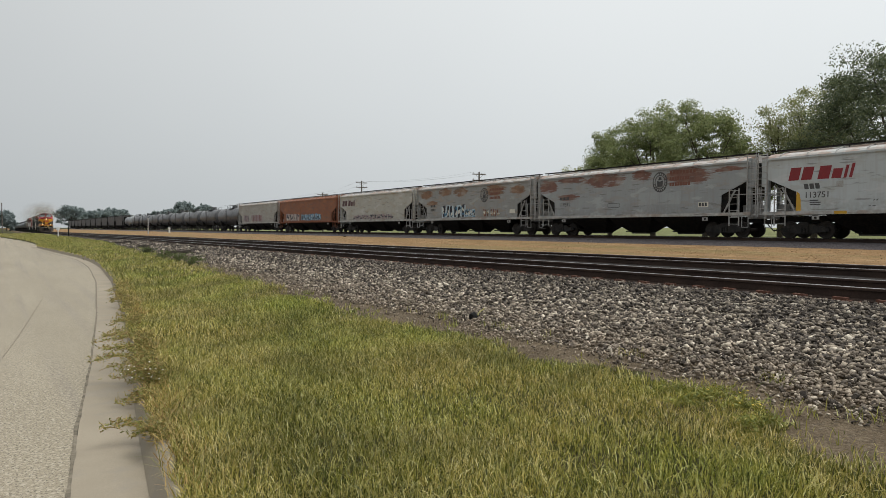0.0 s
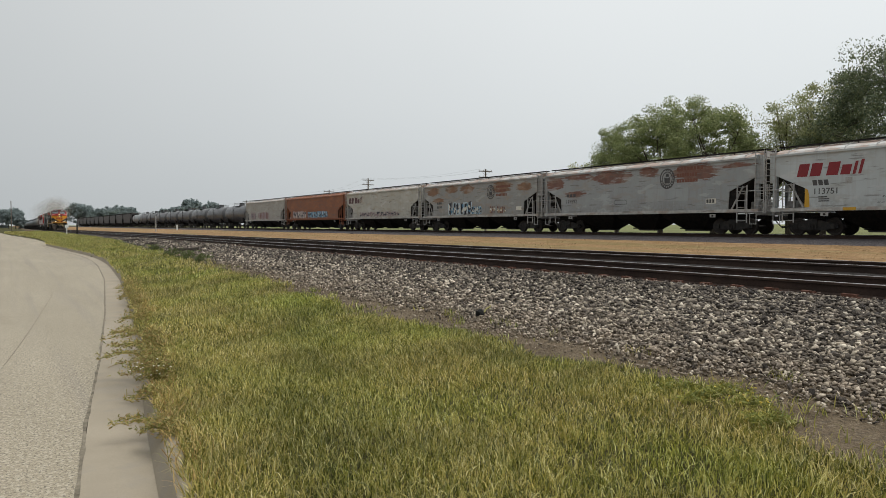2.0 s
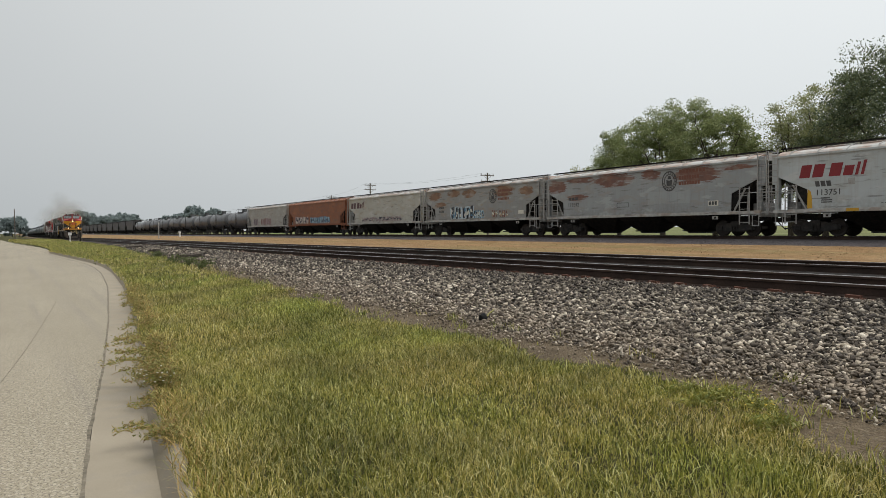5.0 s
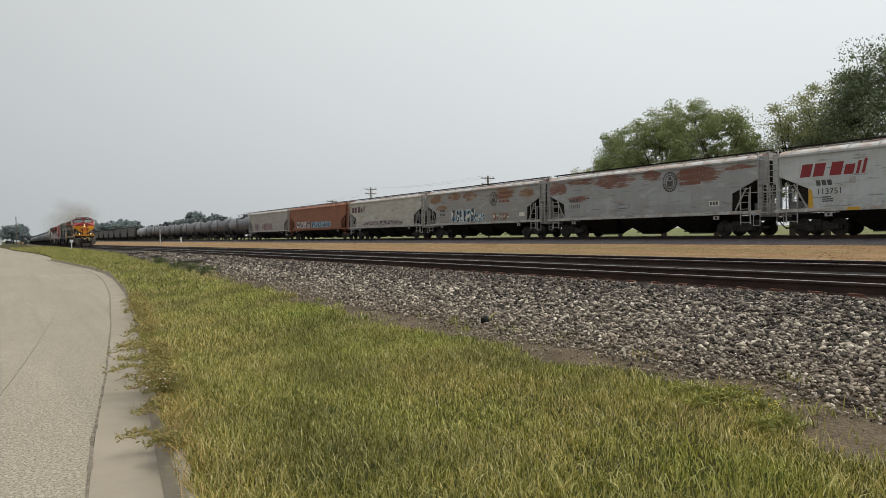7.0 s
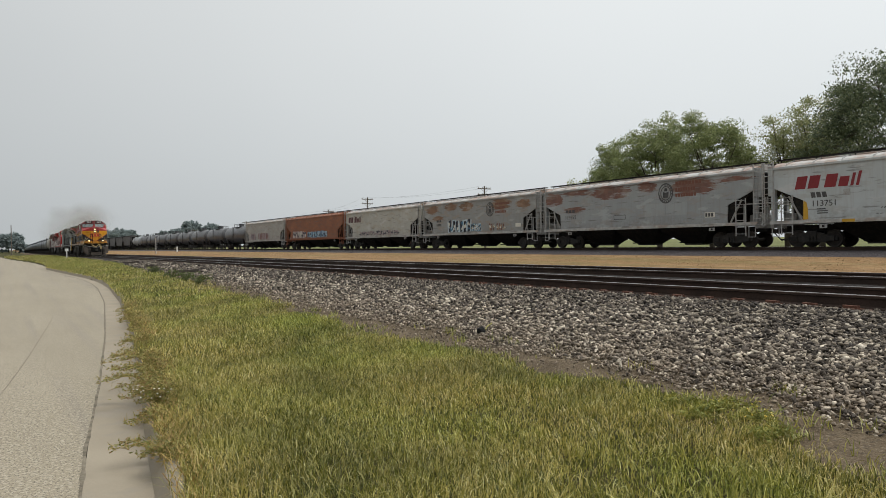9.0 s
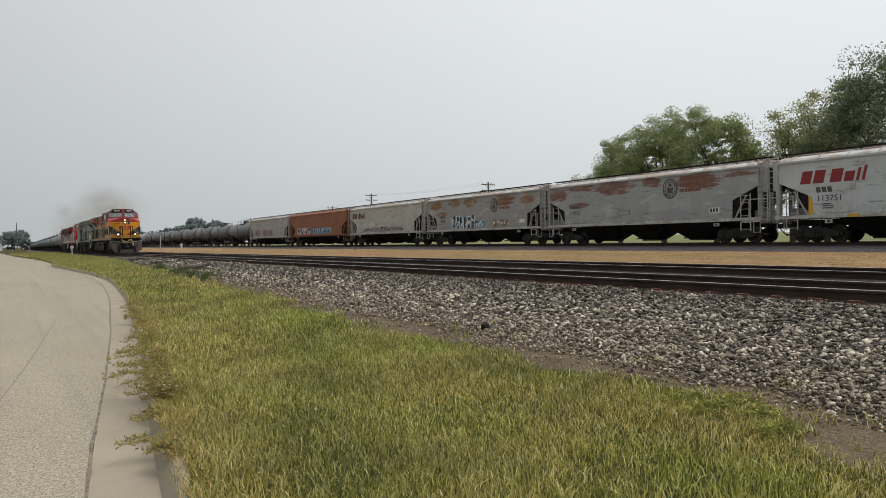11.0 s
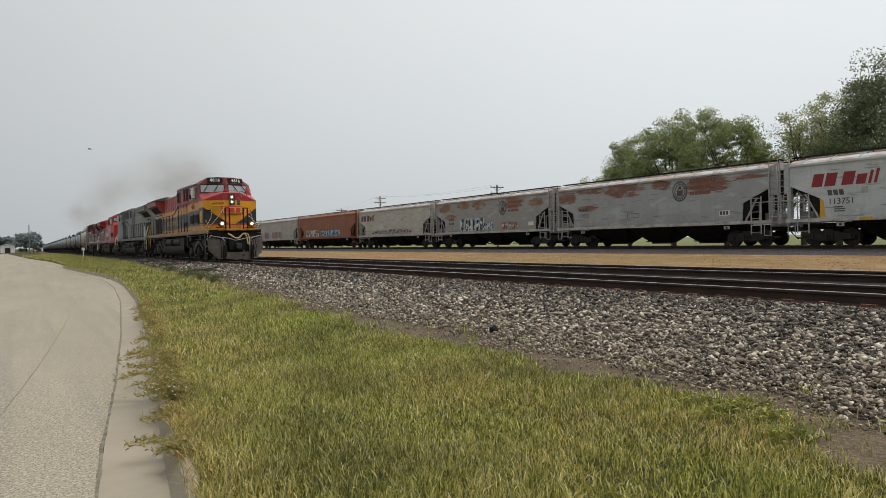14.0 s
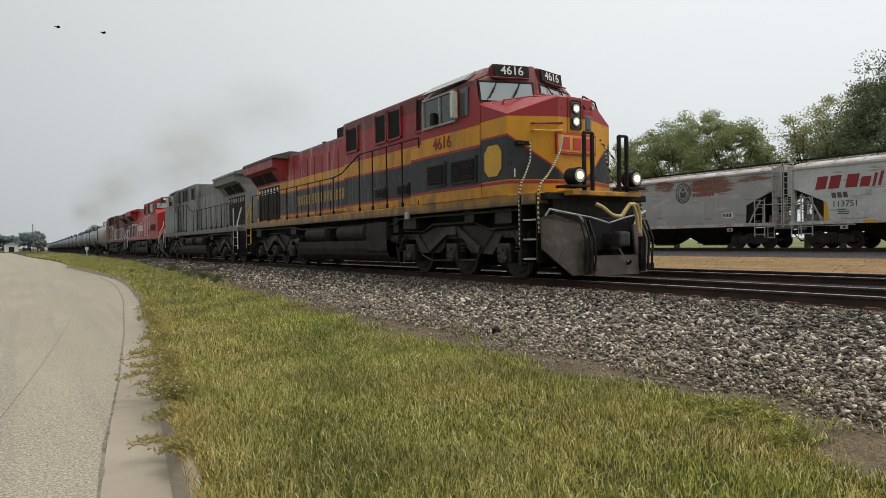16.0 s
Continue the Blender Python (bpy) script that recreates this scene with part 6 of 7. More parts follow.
def lawn():
    rng = np.random.default_rng(21)
    xs, ys, ls, ws = [], [], [], []
    for y0, y1, dens, ln, wd in ((-9.0, 0.3, 1000, 0.085, 0.016), (0.3, 4.0, 7000, 0.076, 0.0060), (4.0, 8.0, 6000, 0.078, 0.0068), (8.0, 16.0, 2600, 0.088, 0.0095),
                                 (16.0, 30.0, 900, 0.10, 0.013), (30.0, 70.0, 420, 0.11, 0.02), (70, 160, 90, 0.14, 0.04)):
        n = int((y1 - y0) * 5.2 * dens)
        y = rng.uniform(y0, y1, n)
        x = rng.uniform(-0.6, 8.0, n) if y0 >= 16 or y0 < 0 else rng.uniform(0.4, 5.0, n)
        ragged = 0.16 * wave_noise(x, y, 3, 5.0) + 0.10 * wave_noise(x, y, 4, 17.0)
        keep = (x > curb_x(y) - 0.02 - 0.10 * np.clip((y - 5.0) / 2.0, 0, 1) + 0.07 * wave_noise(x, y, 8, 9.0)) & (x < grass_edge(y) + ragged + rng.normal(0, 0.10, n))
        thin = wave_noise(x, y, 5, 2.2) + 0.6 * wave_noise(x, y, 6, 9.0)
        keep &= rng.uniform(0, 1, n) < np.clip(0.85 + 0.35 * thin, 0.25, 1.0)
        x, y = x[keep], y[keep]
        tall = 1.0 + 0.28 * wave_noise(x, y, 7, 1.6) + 0.25 * np.exp(-((x - curb_x(y)) / 0.35) ** 2)
        xs.append(x), ys.append(y)
        ls.append(ln * tall * rng.uniform(0.55, 1.45, len(x)))
        ws.append(wd * rng.uniform(0.7, 1.4, len(x)))
    x, y, l, w = map(np.concatenate, (xs, ys, ls, ws))
    ob = blades("grass", x, y, verge_z(x, y) - 0.01, l, w, rng.uniform(0.10, 1.0, len(x)), M_GRASS, rng)
    tagged(ob, "mown verge of green and straw-coloured grass blades", "grass", kind="stuff")
    # dry turf between the tracks
    n = 16000
    y = rng.uniform(2, 90, n)
    x = rng.uniform(16.8, 28.4, n)
    keep = rng.uniform(0, 1, n) < np.clip(0.7 + 0.5 * wave_noise(x, y, 9, 0.5), 0.15, 1)
    x, y = x[keep], y[keep]
    ob = blades("dry_grass", x, y, bed_z(x, y) - 0.01, rng.uniform(0.02, 0.055, len(x)), rng.uniform(0.03, 0.07, len(x)), rng.uniform(0.8, 1.6, len(x)), M_DRY, rng)
    tagged(ob, "short dry straw-coloured turf between the tracks", "grass", kind="stuff")
    # long straw-coloured grass hanging over the kerb
    n = 9000
    y = 3.4 + 14.6 * rng.uniform(0, 1, n) ** 1.4
    x = curb_x(y) + rng.normal(0.05, 0.075, n)
    keep = rng.uniform(0, 1, n) < np.clip(0.55 + 0.8 * wave_noise(x, y, 31, 1.4), 0.05, 1) * np.clip((y - 3.2) / 2.2, 0.25, 1)
    x, y = np.maximum(x[keep], curb_x(y[keep]) - 0.08), y[keep]
    ob = blades("kerbside_grass", x, y, np.full(len(x), 0.11), rng.uniform(0.06, 0.20, len(x)), np.where(y > 9, 0.010, 0.006), rng.uniform(0.3, 1.5, len(x)), M_STRAW, rng)
    tagged(ob, "long straw-coloured grass hanging over the kerb", "grass", kind="stuff")
    # a few tufts at the foot of the ballast
    xs, ys = [], []
    for _ in range(70):
        cy = rng.uniform(1.5, 40)
        cx = float(grass_edge(cy)) + rng.uniform(0.05, 0.7)
        k = rng.integers(8, 40)
        xs.append(rng.normal(cx, 0.05, k)), ys.append(rng.normal(cy, 0.07, k))
    x, y = np.concatenate(xs), np.concatenate(ys)
    ob = blades("grass_tufts", x, y, bed_z(x, y), rng.uniform(0.04, 0.14, len(x)), np.full(len(x), 0.007), rng.uniform(0.2, 0.9, len(x)), M_GRASS, rng)
    tagged(ob, "scattered grass tufts at the foot of the ballast", "grass", kind="stuff")


lawn()


def rough_stones(count, rng):
    """Base shapes: angular broken lumps."""
    out = []
    for _ in range(count):
        bm = B()
        for _ in range(8):
            p = rng.uniform(-1, 1, 3)
            p /= np.abs(p).max() ** 0.55 * np.linalg.norm(p) ** 0.45
            bm.verts.new(p * np.array([1.3, 0.9, 0.62]) * rng.uniform(0.85, 1.1))
        hull = bmesh.ops.convex_hull(bm, input=bm.verts[:])
        bmesh.ops.delete(bm, geom=[v for v in bm.verts if not v.link_faces], context="VERTS")
        bmesh.ops.triangulate(bm, faces=bm.faces[:])
        bm.verts.index_update()
        vs = np.array([v.co[:] for v in bm.verts])
        fs = np.array([[v.index for v in f.verts] for f in bm.faces])
        bm.free()
        out.append((vs, fs))
    return out


def euler_mats(n, rng, tilt=1.0):
    q = rng.normal(size=(n, 4))
    q[:, 1:3] *= tilt
    q /= np.linalg.norm(q, axis=1)[:, None]
    w, x, y, z = q.T
    return np.stack([1 - 2 * (y * y + z * z), 2 * (x * y - z * w), 2 * (x * z + y * w), 2 * (x * y + z * w), 1 - 2 * (x * x + z * z), 2 * (y * z - x * w),
                     2 * (x * z - y * w), 2 * (y * z + x * w), 1 - 2 * (x * x + y * y)], -1).reshape(n, 3, 3)


def stones():
    rng = np.random.default_rng(33)
    shapes = rough_stones(14, rng)
    vs_all, fs_all, off = [], [], 0
    for y0, y1, x1, dens, r0, r1 in ((-9.0, 0.5, 8.95, 170, 0.034, 0.055), (0.5, 7.0, 8.95, 1200, 0.016, 0.038), (7.0, 15.0, 8.95, 620, 0.019, 0.042), (15.0, 30.0, 9.1, 200, 0.030, 0.054), (30.0, 60.0, 9.1, 60, 0.05, 0.08)):
        x0 = 4.2
        n = int((y1 - y0) * (x1 - x0) * dens)
        y = rng.uniform(y0, y1, n)
        x = rng.uniform(x0, x1, n)
        # thin out towards the dirt at the foot
        foot = np.clip((x - stone_edge(y) - 0.16 * wave_noise(x, y, 14, 2.0)) / 0.6, 0.10, 1)
        keep = rng.uniform(0, 1, n) < foot
        x, y = x[keep], y[keep]
        r = rng.uniform(r0, r1, len(x)) * np.clip(0.5 + 0.5 * (x - stone_edge(y)) / 1.5, 0.45, 1.0) * (1 + 0.25 * (rng.uniform(0, 1, len(x)) > 0.93))
        z = bed_z(x, y) + 0.010 + r * rng.uniform(-0.1, 1.1, len(x))
        which = rng.integers(0, len(shapes), len(x))
        mats = euler_mats(len(x), rng, 0.55)
        for k, (sv, sf) in enumerate(shapes):
            s = np.where(which == k)[0]
            if not len(s):
                continue
            p = np.einsum("nij,vj->nvi", mats[s], sv) * r[s][:, None, None]
            p[:, :, 2] *= 0.8
            p += np.stack([x[s], y[s], z[s]], -1)[:, None, :]
            vs_all.append(p.reshape(-1, 3))
            fs_all.append((sf[None] + (np.arange(len(s)) * len(sv))[:, None, None] + off).reshape(-1, 3))
            off += len(s) * len(sv)
    ob = raw("loose_stones", np.concatenate(vs_all), np.concatenate(fs_all), M_STONE)
    ob.parent = bed_main
    tagged(ob, "angular grey crushed stones", kind="stuff")
    # the nearest larger stones, one by one
    meshes = []
    for vs, fs in shapes:
        me = bpy.data.meshes.new("stone")
        me.from_pydata(vs.tolist(), [], fs.tolist())
        me.materials.append(M_STONE_ONE)
        meshes.append(me)
    for k in range(300):
        y = rng.uniform(1.6, 7.5)
        x = float(stone_edge(y)) + rng.uniform(0.3, 2.6)
        o = new("stone", meshes[k % 14])
        r = rng.uniform(0.018, 0.034)
        o.parent = bed_main
        o.matrix_basis = pose(x, y, float(bed_z(x, y)) + 0.02 + 0.3 * r, *rng.uniform(0, 360, 3)) @ Matrix.Diagonal((r, r, r * 0.9, 1))


stones()


def twig_plant(name, x, y, z, reach, height, stems, seed, label, lean=(-1.0, 0.0), flowers=None, mat=None):
    """An open weed of arching stems with side twigs and narrow leaves."""
    rng = random.Random(seed)
    pl = thing(name, pose(x, y, z), label, "weed", "weeds along the kerb")
    bm = B()
    lv, lf = [], []
    heads = []
    for s in range(stems):
        a = rng.uniform(-1.2, 1.2) + math.atan2(lean[1], lean[0])
        out = reach * rng.uniform(0.45, 1.0)
        up = height * rng.uniform(0.35, 1.0)
        pts = []
        for k in range(6):
            f = k / 5
            pts.append(Vector((math.cos(a) * out * f ** 1.2, math.sin(a) * out * f ** 1.2, up * math.sin(f * 1.9) / 1.0 * (0.95 if f < 1 else 0.9))) + Vector((rng.uniform(-1, 1), rng.uniform(-1, 1), rng.uniform(-1, 1))) * 0.012)
        pipe(bm, pts, 0.0032, 4)
        heads.append(pts[-1])
        for k in range(1, 6):
            for _ in range(7):
                p = pts[k] if k == 5 else pts[k].lerp(pts[k + 1 if k < 5 else k], rng.random())
                d = Vector((rng.uniform(-1, 1), rng.uniform(-1, 1), rng.uniform(-0.2, 0.9))).normalized()
                q = p + d * rng.uniform(0.03, 0.09)
                if rng.random() < 0.4:
                    rod(bm, p, q, 0.0018, 3)
                for _ in range(2):
                    c = p.lerp(q, rng.uniform(0.3, 1.0))
                    e = Vector((rng.uniform(-1, 1), rng.uniform(-1, 1), rng.uniform(-0.6, 0.8))).normalized()
                    w = e.cross(d)
                    if w.length < 0.05:
                        continue
                    w = w.normalized() * 0.0055
                    i = len(lv)
                    lv.extend([c - w, c + w, c + e * rng.uniform(0.018, 0.05)])
                    lf.append((i, i + 1, i + 2))
    tagged(part("stalk", bm, mat or M_WEED, pl), kind="stuff")
    lo = raw("foliage", [v[:] for v in lv], lf, mat or M_WEED)
    lo.parent = pl
    tagged(lo, kind="stuff")
    if flowers:
        bm = B()
        for p in heads:
            for _ in range(2):
                c = p + Vector((rng.uniform(-1, 1), rng.uniform(-1, 1), rng.uniform(-0.3, 1))) * 0.05
                bmesh.ops.create_icosphere(bm, subdivisions=1, radius=0.009, matrix=Matrix.Translation(c) @ Matrix.Diagonal((1, 1, 0.5, 1)))
        tagged(part("blossom", bm, flowers, pl), "tiny flower heads", kind="stuff")
    return pl


for k, (yy, off, reach, hh, st) in enumerate(((15.5, 0.05, 0.34, 0.24, 8), (13.4, 0.05, 0.40, 0.28, 10), (11.8, 0.03, 0.36, 0.28, 9), (9.8, 0.05, 0.38, 0.30, 9), (8.3, 0.03, 0.50, 0.36, 11),
                                              (7.5, 0.05, 0.60, 0.34, 13), (6.8, 0.03, 0.60, 0.28, 13), (6.3, 0.05, 0.46, 0.22, 11), (5.5, 0.0, 0.30, 0.12, 5), (4.85, -0.05, 0.36, 0.06, 4), (4.55, 0.02, 0.20, 0.14, 9))):
    twig_plant("weed", float(curb_x(yy)) + off, yy, 0.10, reach, hh, st, 40 + k, "wiry golden-green weed leaning over the kerb", (-1.0, -0.25))
twig_plant("flowering_weed", float(curb_x(5.9)) + 0.02, 5.9, 0.12, 0.22, 0.30, 11, 77, "weed with small white flower heads by the kerb", (-0.6, -0.6), M_PETAL)
for k, (xx, yy) in enumerate(((4.22, 2.78), (4.10, 3.05), (4.12, 2.52), (3.92, 2.78), (3.82, 2.25))):
    twig_plant("yellow_weed", xx, yy, 0.26, 0.24, 0.08, 8, 90 + k, "low yellow-green weed at the edge of the gravel", (-0.2, -1.0), M_YELLOW_PETAL if k in (0, 2) else None, M_WEED_GREEN)
for k, (xx, yy) in enumerate(((4.75, 20.6), (5.0, 25.5), (4.95, 23.0), (5.3, 31.0))):
    twig_plant("weed", xx, yy, float(bed_z(xx, yy)), 0.55, 0.36, 20, 120 + k, "dark green weed clump at the edge of the gravel", (0.3, -1.0), None, M_WEED_DARK)


# ---- trees ----
M_LEAF = leafy("tree_leaf", [(0.122, 0.156, 0.061), (0.201, 0.242, 0.096), (0.293, 0.329, 0.133), (0.403, 0.421, 0.203)], 0.6, 0.5)
M_LEAF_LIGHT = leafy("light_tree_leaf", [(0.209, 0.231, 0.100), (0.286, 0.308, 0.131), (0.374, 0.385, 0.175), (0.451, 0.451, 0.237)], 0.5, 0.45)
M_LEAF_DARK = leafy("dark_tree_leaf", [(0.075, 0.10, 0.055), (0.12, 0.15, 0.078), (0.17, 0.20, 0.10), (0.24, 0.27, 0.135)], 0.5, 0.35)
# distance haze is painted into this pale, flat blue-grey leaf colour
M_LEAF_HAZE = leafy("haze_tinted_leaf", [(0.235, 0.285, 0.285), (0.255, 0.305, 0.302), (0.275, 0.325, 0.32), (0.295, 0.345, 0.34)], 0.6, 0.4)


def tree(x, y, height, spread, seed, leaf_mat, label, leaf=0.17, clumps=130, per=70, low=0.25, group="trees", ragged=1.0, clump_r=0.075, z=0.4):
    rng = random.Random(seed)
    nrg = np.random.default_rng(seed)
    tr = thing("tree", pose(x, y, z), label, "tree", group)
    bm = B()
    top = Vector((rng.uniform(-0.3, 0.3), rng.uniform(-0.3, 0.3), height * 0.62))
    r0 = height * 0.018
    knee = Vector((rng.uniform(-0.2, 0.2), rng.uniform(-0.2, 0.2), height * 0.25))
    rod(bm, (0, 0, -0.3), knee, r0 * 1.2, 9, r0 * 0.9)
    rod(bm, knee, top, r0 * 0.9, 8, r0 * 0.35)
    part("trunk", bm, M_BARK, tr)
    centres = []
    bm = B() if clump_r >= 0.09 else None
    cz = height * (low + (1 - low) / 2)
    hz = height * (1 - low) / 2
    limbs = 11
    for i in range(limbs):
        a = i * 2.4 + rng.uniform(-0.4, 0.4)
        f = 0.25 + 0.6 * i / limbs
        if clump_r < 0.09:
            bm = B()
        root = knee.lerp(top, max(0.0, (f - 0.25) / 0.75))
        el = rng.uniform(-0.2, 1.1)
        tip = Vector((math.cos(a) * math.cos(el) * spread * rng.uniform(0.6, 0.92), math.sin(a) * math.cos(el) * spread * rng.uniform(0.6, 0.92), cz + math.sin(el) * hz * 0.85))
        mid = root.lerp(tip, 0.5) + Vector((0, 0, -0.05 * height))
        rod(bm, root, mid, r0 * 0.42, 6, r0 * 0.28)
        rod(bm, mid, tip, r0 * 0.28, 5, r0 * 0.08)
        for _ in range(5):
            s = mid.lerp(tip, rng.uniform(0.1, 0.9))
            e = s + Vector((rng.uniform(-1, 1), rng.uniform(-1, 1), rng.uniform(0.0, 1.1))) * spread * 0.32
            rod(bm, s, e, r0 * 0.13, 4, r0 * 0.04)
            centres.append(e)
        centres.append(tip)
        if clump_r < 0.09:
            part("limb", bm, M_BARK, tr)
    if clump_r >= 0.09:
        part("branching", bm, M_BARK, tr)
    while len(centres) < clumps:
        u = Vector((rng.gauss(0, 1), rng.gauss(0, 1), rng.gauss(0, 1))).normalized()
        k = rng.uniform(0.45, 1.0) ** 0.6
        w = 1.0 + 0.22 * ragged * math.sin(3.1 * u.x + seed) + 0.18 * ragged * math.sin(4.3 * u.y + 2 * seed) * math.cos(3 * u.z)
        if u.z < -0.5 and rng.random() < 0.6:
            continue
        wide = spread * (1.0 if u.z < 0 else 1.0 - 0.25 * u.z)
        centres.append(Vector((u.x * wide * k * w, u.y * wide * k * w, cz + u.z * hz * k * min(w, 1.12))))
    vs, fs = [], []
    off = 0
    for c in centres:
        n = int(per * rng.uniform(0.5, 1.4))
        rr = height * clump_r * rng.uniform(0.6, 1.3)
        p = nrg.normal(0, 1, (n, 3))
        p *= (nrg.uniform(0, 1, n) ** 0.45 / np.linalg.norm(p, axis=1))[:, None]
        p[:, 2] = np.where(p[:, 2] < 0, p[:, 2] * 0.45, p[:, 2])
        p = p * np.array([rr, rr, rr * 0.85]) * 1.12 + np.array(c)
        u = nrg.normal(0, 1, (n, 3))
        u /= np.linalg.norm(u, axis=1)[:, None]
        w = np.cross(u, nrg.normal(0, 1, (n, 3)))
        w /= np.linalg.norm(w, axis=1)[:, None]
        s = leaf * nrg.uniform(0.6, 1.3, n)[:, None]
        q = np.stack([p - u * s, p + w * s * 0.42, p + u * s, p - w * s * 0.42], 1)
        vs.append(q.reshape(-1, 3))
        fs.append(np.arange(n * 4).reshape(n, 4) + off)
        off += n * 4
    cr = raw("crown", np.concatenate(vs), np.concatenate(fs), leaf_mat)
    cr.parent = tr
    return tr


RIGHT = "trees behind the siding"
tree(56, 21.0, 14.8, 7.6, 1, M_LEAF_DARK, "tall dark green broadleaf tree behind the siding", 0.115, 340, 225, 0.05, RIGHT, 0.7, 0.075)
tree(51, 13.0, 15.0, 6.0, 9, M_LEAF_DARK, "tall dark green broadleaf tree behind the siding", 0.115, 240, 200, 0.05, RIGHT, 0.7, 0.075)
tree(57, 27.6, 13.2, 2.8, 2, M_LEAF_LIGHT, "slim light green tree with an airy crown", 0.10, 135, 150, 0.1, RIGHT, 1.6, 0.065)
tree(58, 31.0, 13.3, 2.5, 3, M_LEAF_LIGHT, "slim light green tree with an airy crown", 0.10, 130, 145, 0.1, RIGHT, 1.6, 0.065)
tree(56, 37.2, 13.4, 4.9, 4, M_LEAF, "green broadleaf tree with a rounded crown", 0.105, 215, 225, 0.05, RIGHT, 1.3, 0.062)
tree(56, 43.2, 14.0, 5.0, 5, M_LEAF, "green broadleaf tree with a rounded crown", 0.105, 225, 225, 0.05, RIGHT, 1.3, 0.062)
tree(56, 49.0, 12.1, 4.4, 6, M_LEAF, "green broadleaf tree with a rounded crown", 0.105, 185, 210, 0.05, RIGHT, 1.3, 0.068)
tree(56, 33.6, 8.6, 3.0, 8, M_LEAF, "low bushy tree behind the siding", 0.14, 90, 110, 0.02, RIGHT, 1.0)
tree(56, 54.0, 8.6, 2.6, 7, M_LEAF_LIGHT, "small thin tree at the end of the row", 0.13, 60, 60, 0.1, RIGHT, 1.5)
FARG = "distant trees"
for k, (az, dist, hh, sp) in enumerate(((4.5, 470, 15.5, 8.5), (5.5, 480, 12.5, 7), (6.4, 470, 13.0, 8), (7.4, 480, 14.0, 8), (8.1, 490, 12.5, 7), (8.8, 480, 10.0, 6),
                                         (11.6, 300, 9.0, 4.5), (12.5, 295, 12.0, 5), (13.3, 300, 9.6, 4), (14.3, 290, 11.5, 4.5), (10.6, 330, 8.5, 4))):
    tree(dist * math.sin(radians(az)), dist * math.cos(radians(az)), hh, sp, 200 + k, M_LEAF_HAZE, "distant broadleaf tree on the horizon with haze-tinted leaves", 0.75, 110, 46, 0.05, FARG, 1.0, 0.10, 0.0)
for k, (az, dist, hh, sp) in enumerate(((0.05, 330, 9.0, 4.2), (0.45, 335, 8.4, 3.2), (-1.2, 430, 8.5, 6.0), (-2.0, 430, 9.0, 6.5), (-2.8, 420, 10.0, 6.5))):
    tree(dist * math.sin(radians(az)), dist * math.cos(radians(az)), hh, sp, 300 + k, M_LEAF_HAZE, "distant broadleaf tree beside the road with haze-tinted leaves", 0.62, 110, 50, 0.03, FARG, 0.8, 0.10, -0.3)


# ---- poles, wires, markers, far things ----
def utility_pole(x, y, top, arms=1, z=0.3):
    po = thing("utility_pole", pose(x, y, z), "weathered wooden utility pole with a crossarm", "utility pole", "utility poles")
    part("pole", rod(B(), (0, 0, -0.4), (0, 0, top - z), 0.17, 9, 0.12), M_POLE, po)
    for k in range(arms):
        zz = top - z - 0.45 - 0.9 * k
        bm = box(B(), -1.25, 1.25, -0.06, 0.06, zz, zz + 0.13)
        for s in (-1, 1):
            rod(bm, (s * 0.75, -0.05, zz + 0.02), (0, -0.05, zz - 0.55), 0.02, 5)
        part("crossarm", bm, M_POLE, po)
        for xx in (-1.1, -0.4, 0.4, 1.1):
            part("insulator", rod(B(), (xx, 0, zz + 0.13), (xx, 0, zz + 0.33), 0.05, 8, 0.03), M_LADDER, po)
    return po


POLES = [(60, 40.0, 9.4), (60, 77.96, 9.9), (60, 116.4, 10.8), (60, 135.4, 9.3), (60, 196, 8.9), (60, 262, 8.2), (60, 330, 7.8)]
for x, y, top in POLES[1:]:
    utility_pole(x, y, top, 2 if y < 120 else 1)
for k in (-1.1, 1.1):
    bm = B()
    for (xa, ya, ta), (xb, yb, tb) in zip(POLES[1:], POLES[2:]):
        pts = [Vector((xa + k, ya + (yb - ya) * f, ta - 0.1 + (tb - ta) * f - 1.0 * 4 * f * (1 - f) * 0.5)) for f in [i / 8 for i in range(9)]]
        pipe(bm, pts, 0.010, 4)
    tagged(part("power_line", bm, M_WIRE), "thin dark overhead wire between the poles", "wire", kind="structure")
lp = thing("utility_pole", pose(0.8, 232, -0.1), "plain weathered wooden pole beside the road", "utility pole")
part("pole", rod(B(), (0, 0, -0.4), (0, 0, 8.9), 0.16, 9, 0.11), M_POLE, lp)


def marker(name, x, y, h, w, material, label, cap=False):
    z = float(verge_z(np.array(x), np.array(y)))
    th = thing(name, pose(x, y, z), label, "post", "trackside posts")
    part("post", rod(B(), (0, 0, -0.2), (0, 0, h), w / 2, 8), material, th)
    if cap:
        part("sign_plate", box(B(), -0.2, 0.2, -0.03, 0.0, h - 0.25, h + 0.1, 0.02), material, th)


marker("marker_post", 7.15, 93, 1.35, 0.16, M_BLACK, "dark short trackside post")
marker("sign_post", 6.15, 95, 1.15, 0.12, M_WHITE, "white trackside sign post", True)
marker("marker_post", 20.0, 114.0, 2.6, 0.16, M_LADDER, "grey slim trackside pole")
marker("marker_post", 26.5, 130.0, 0.9, 0.3, M_WHITE, "small white trackside box", True)


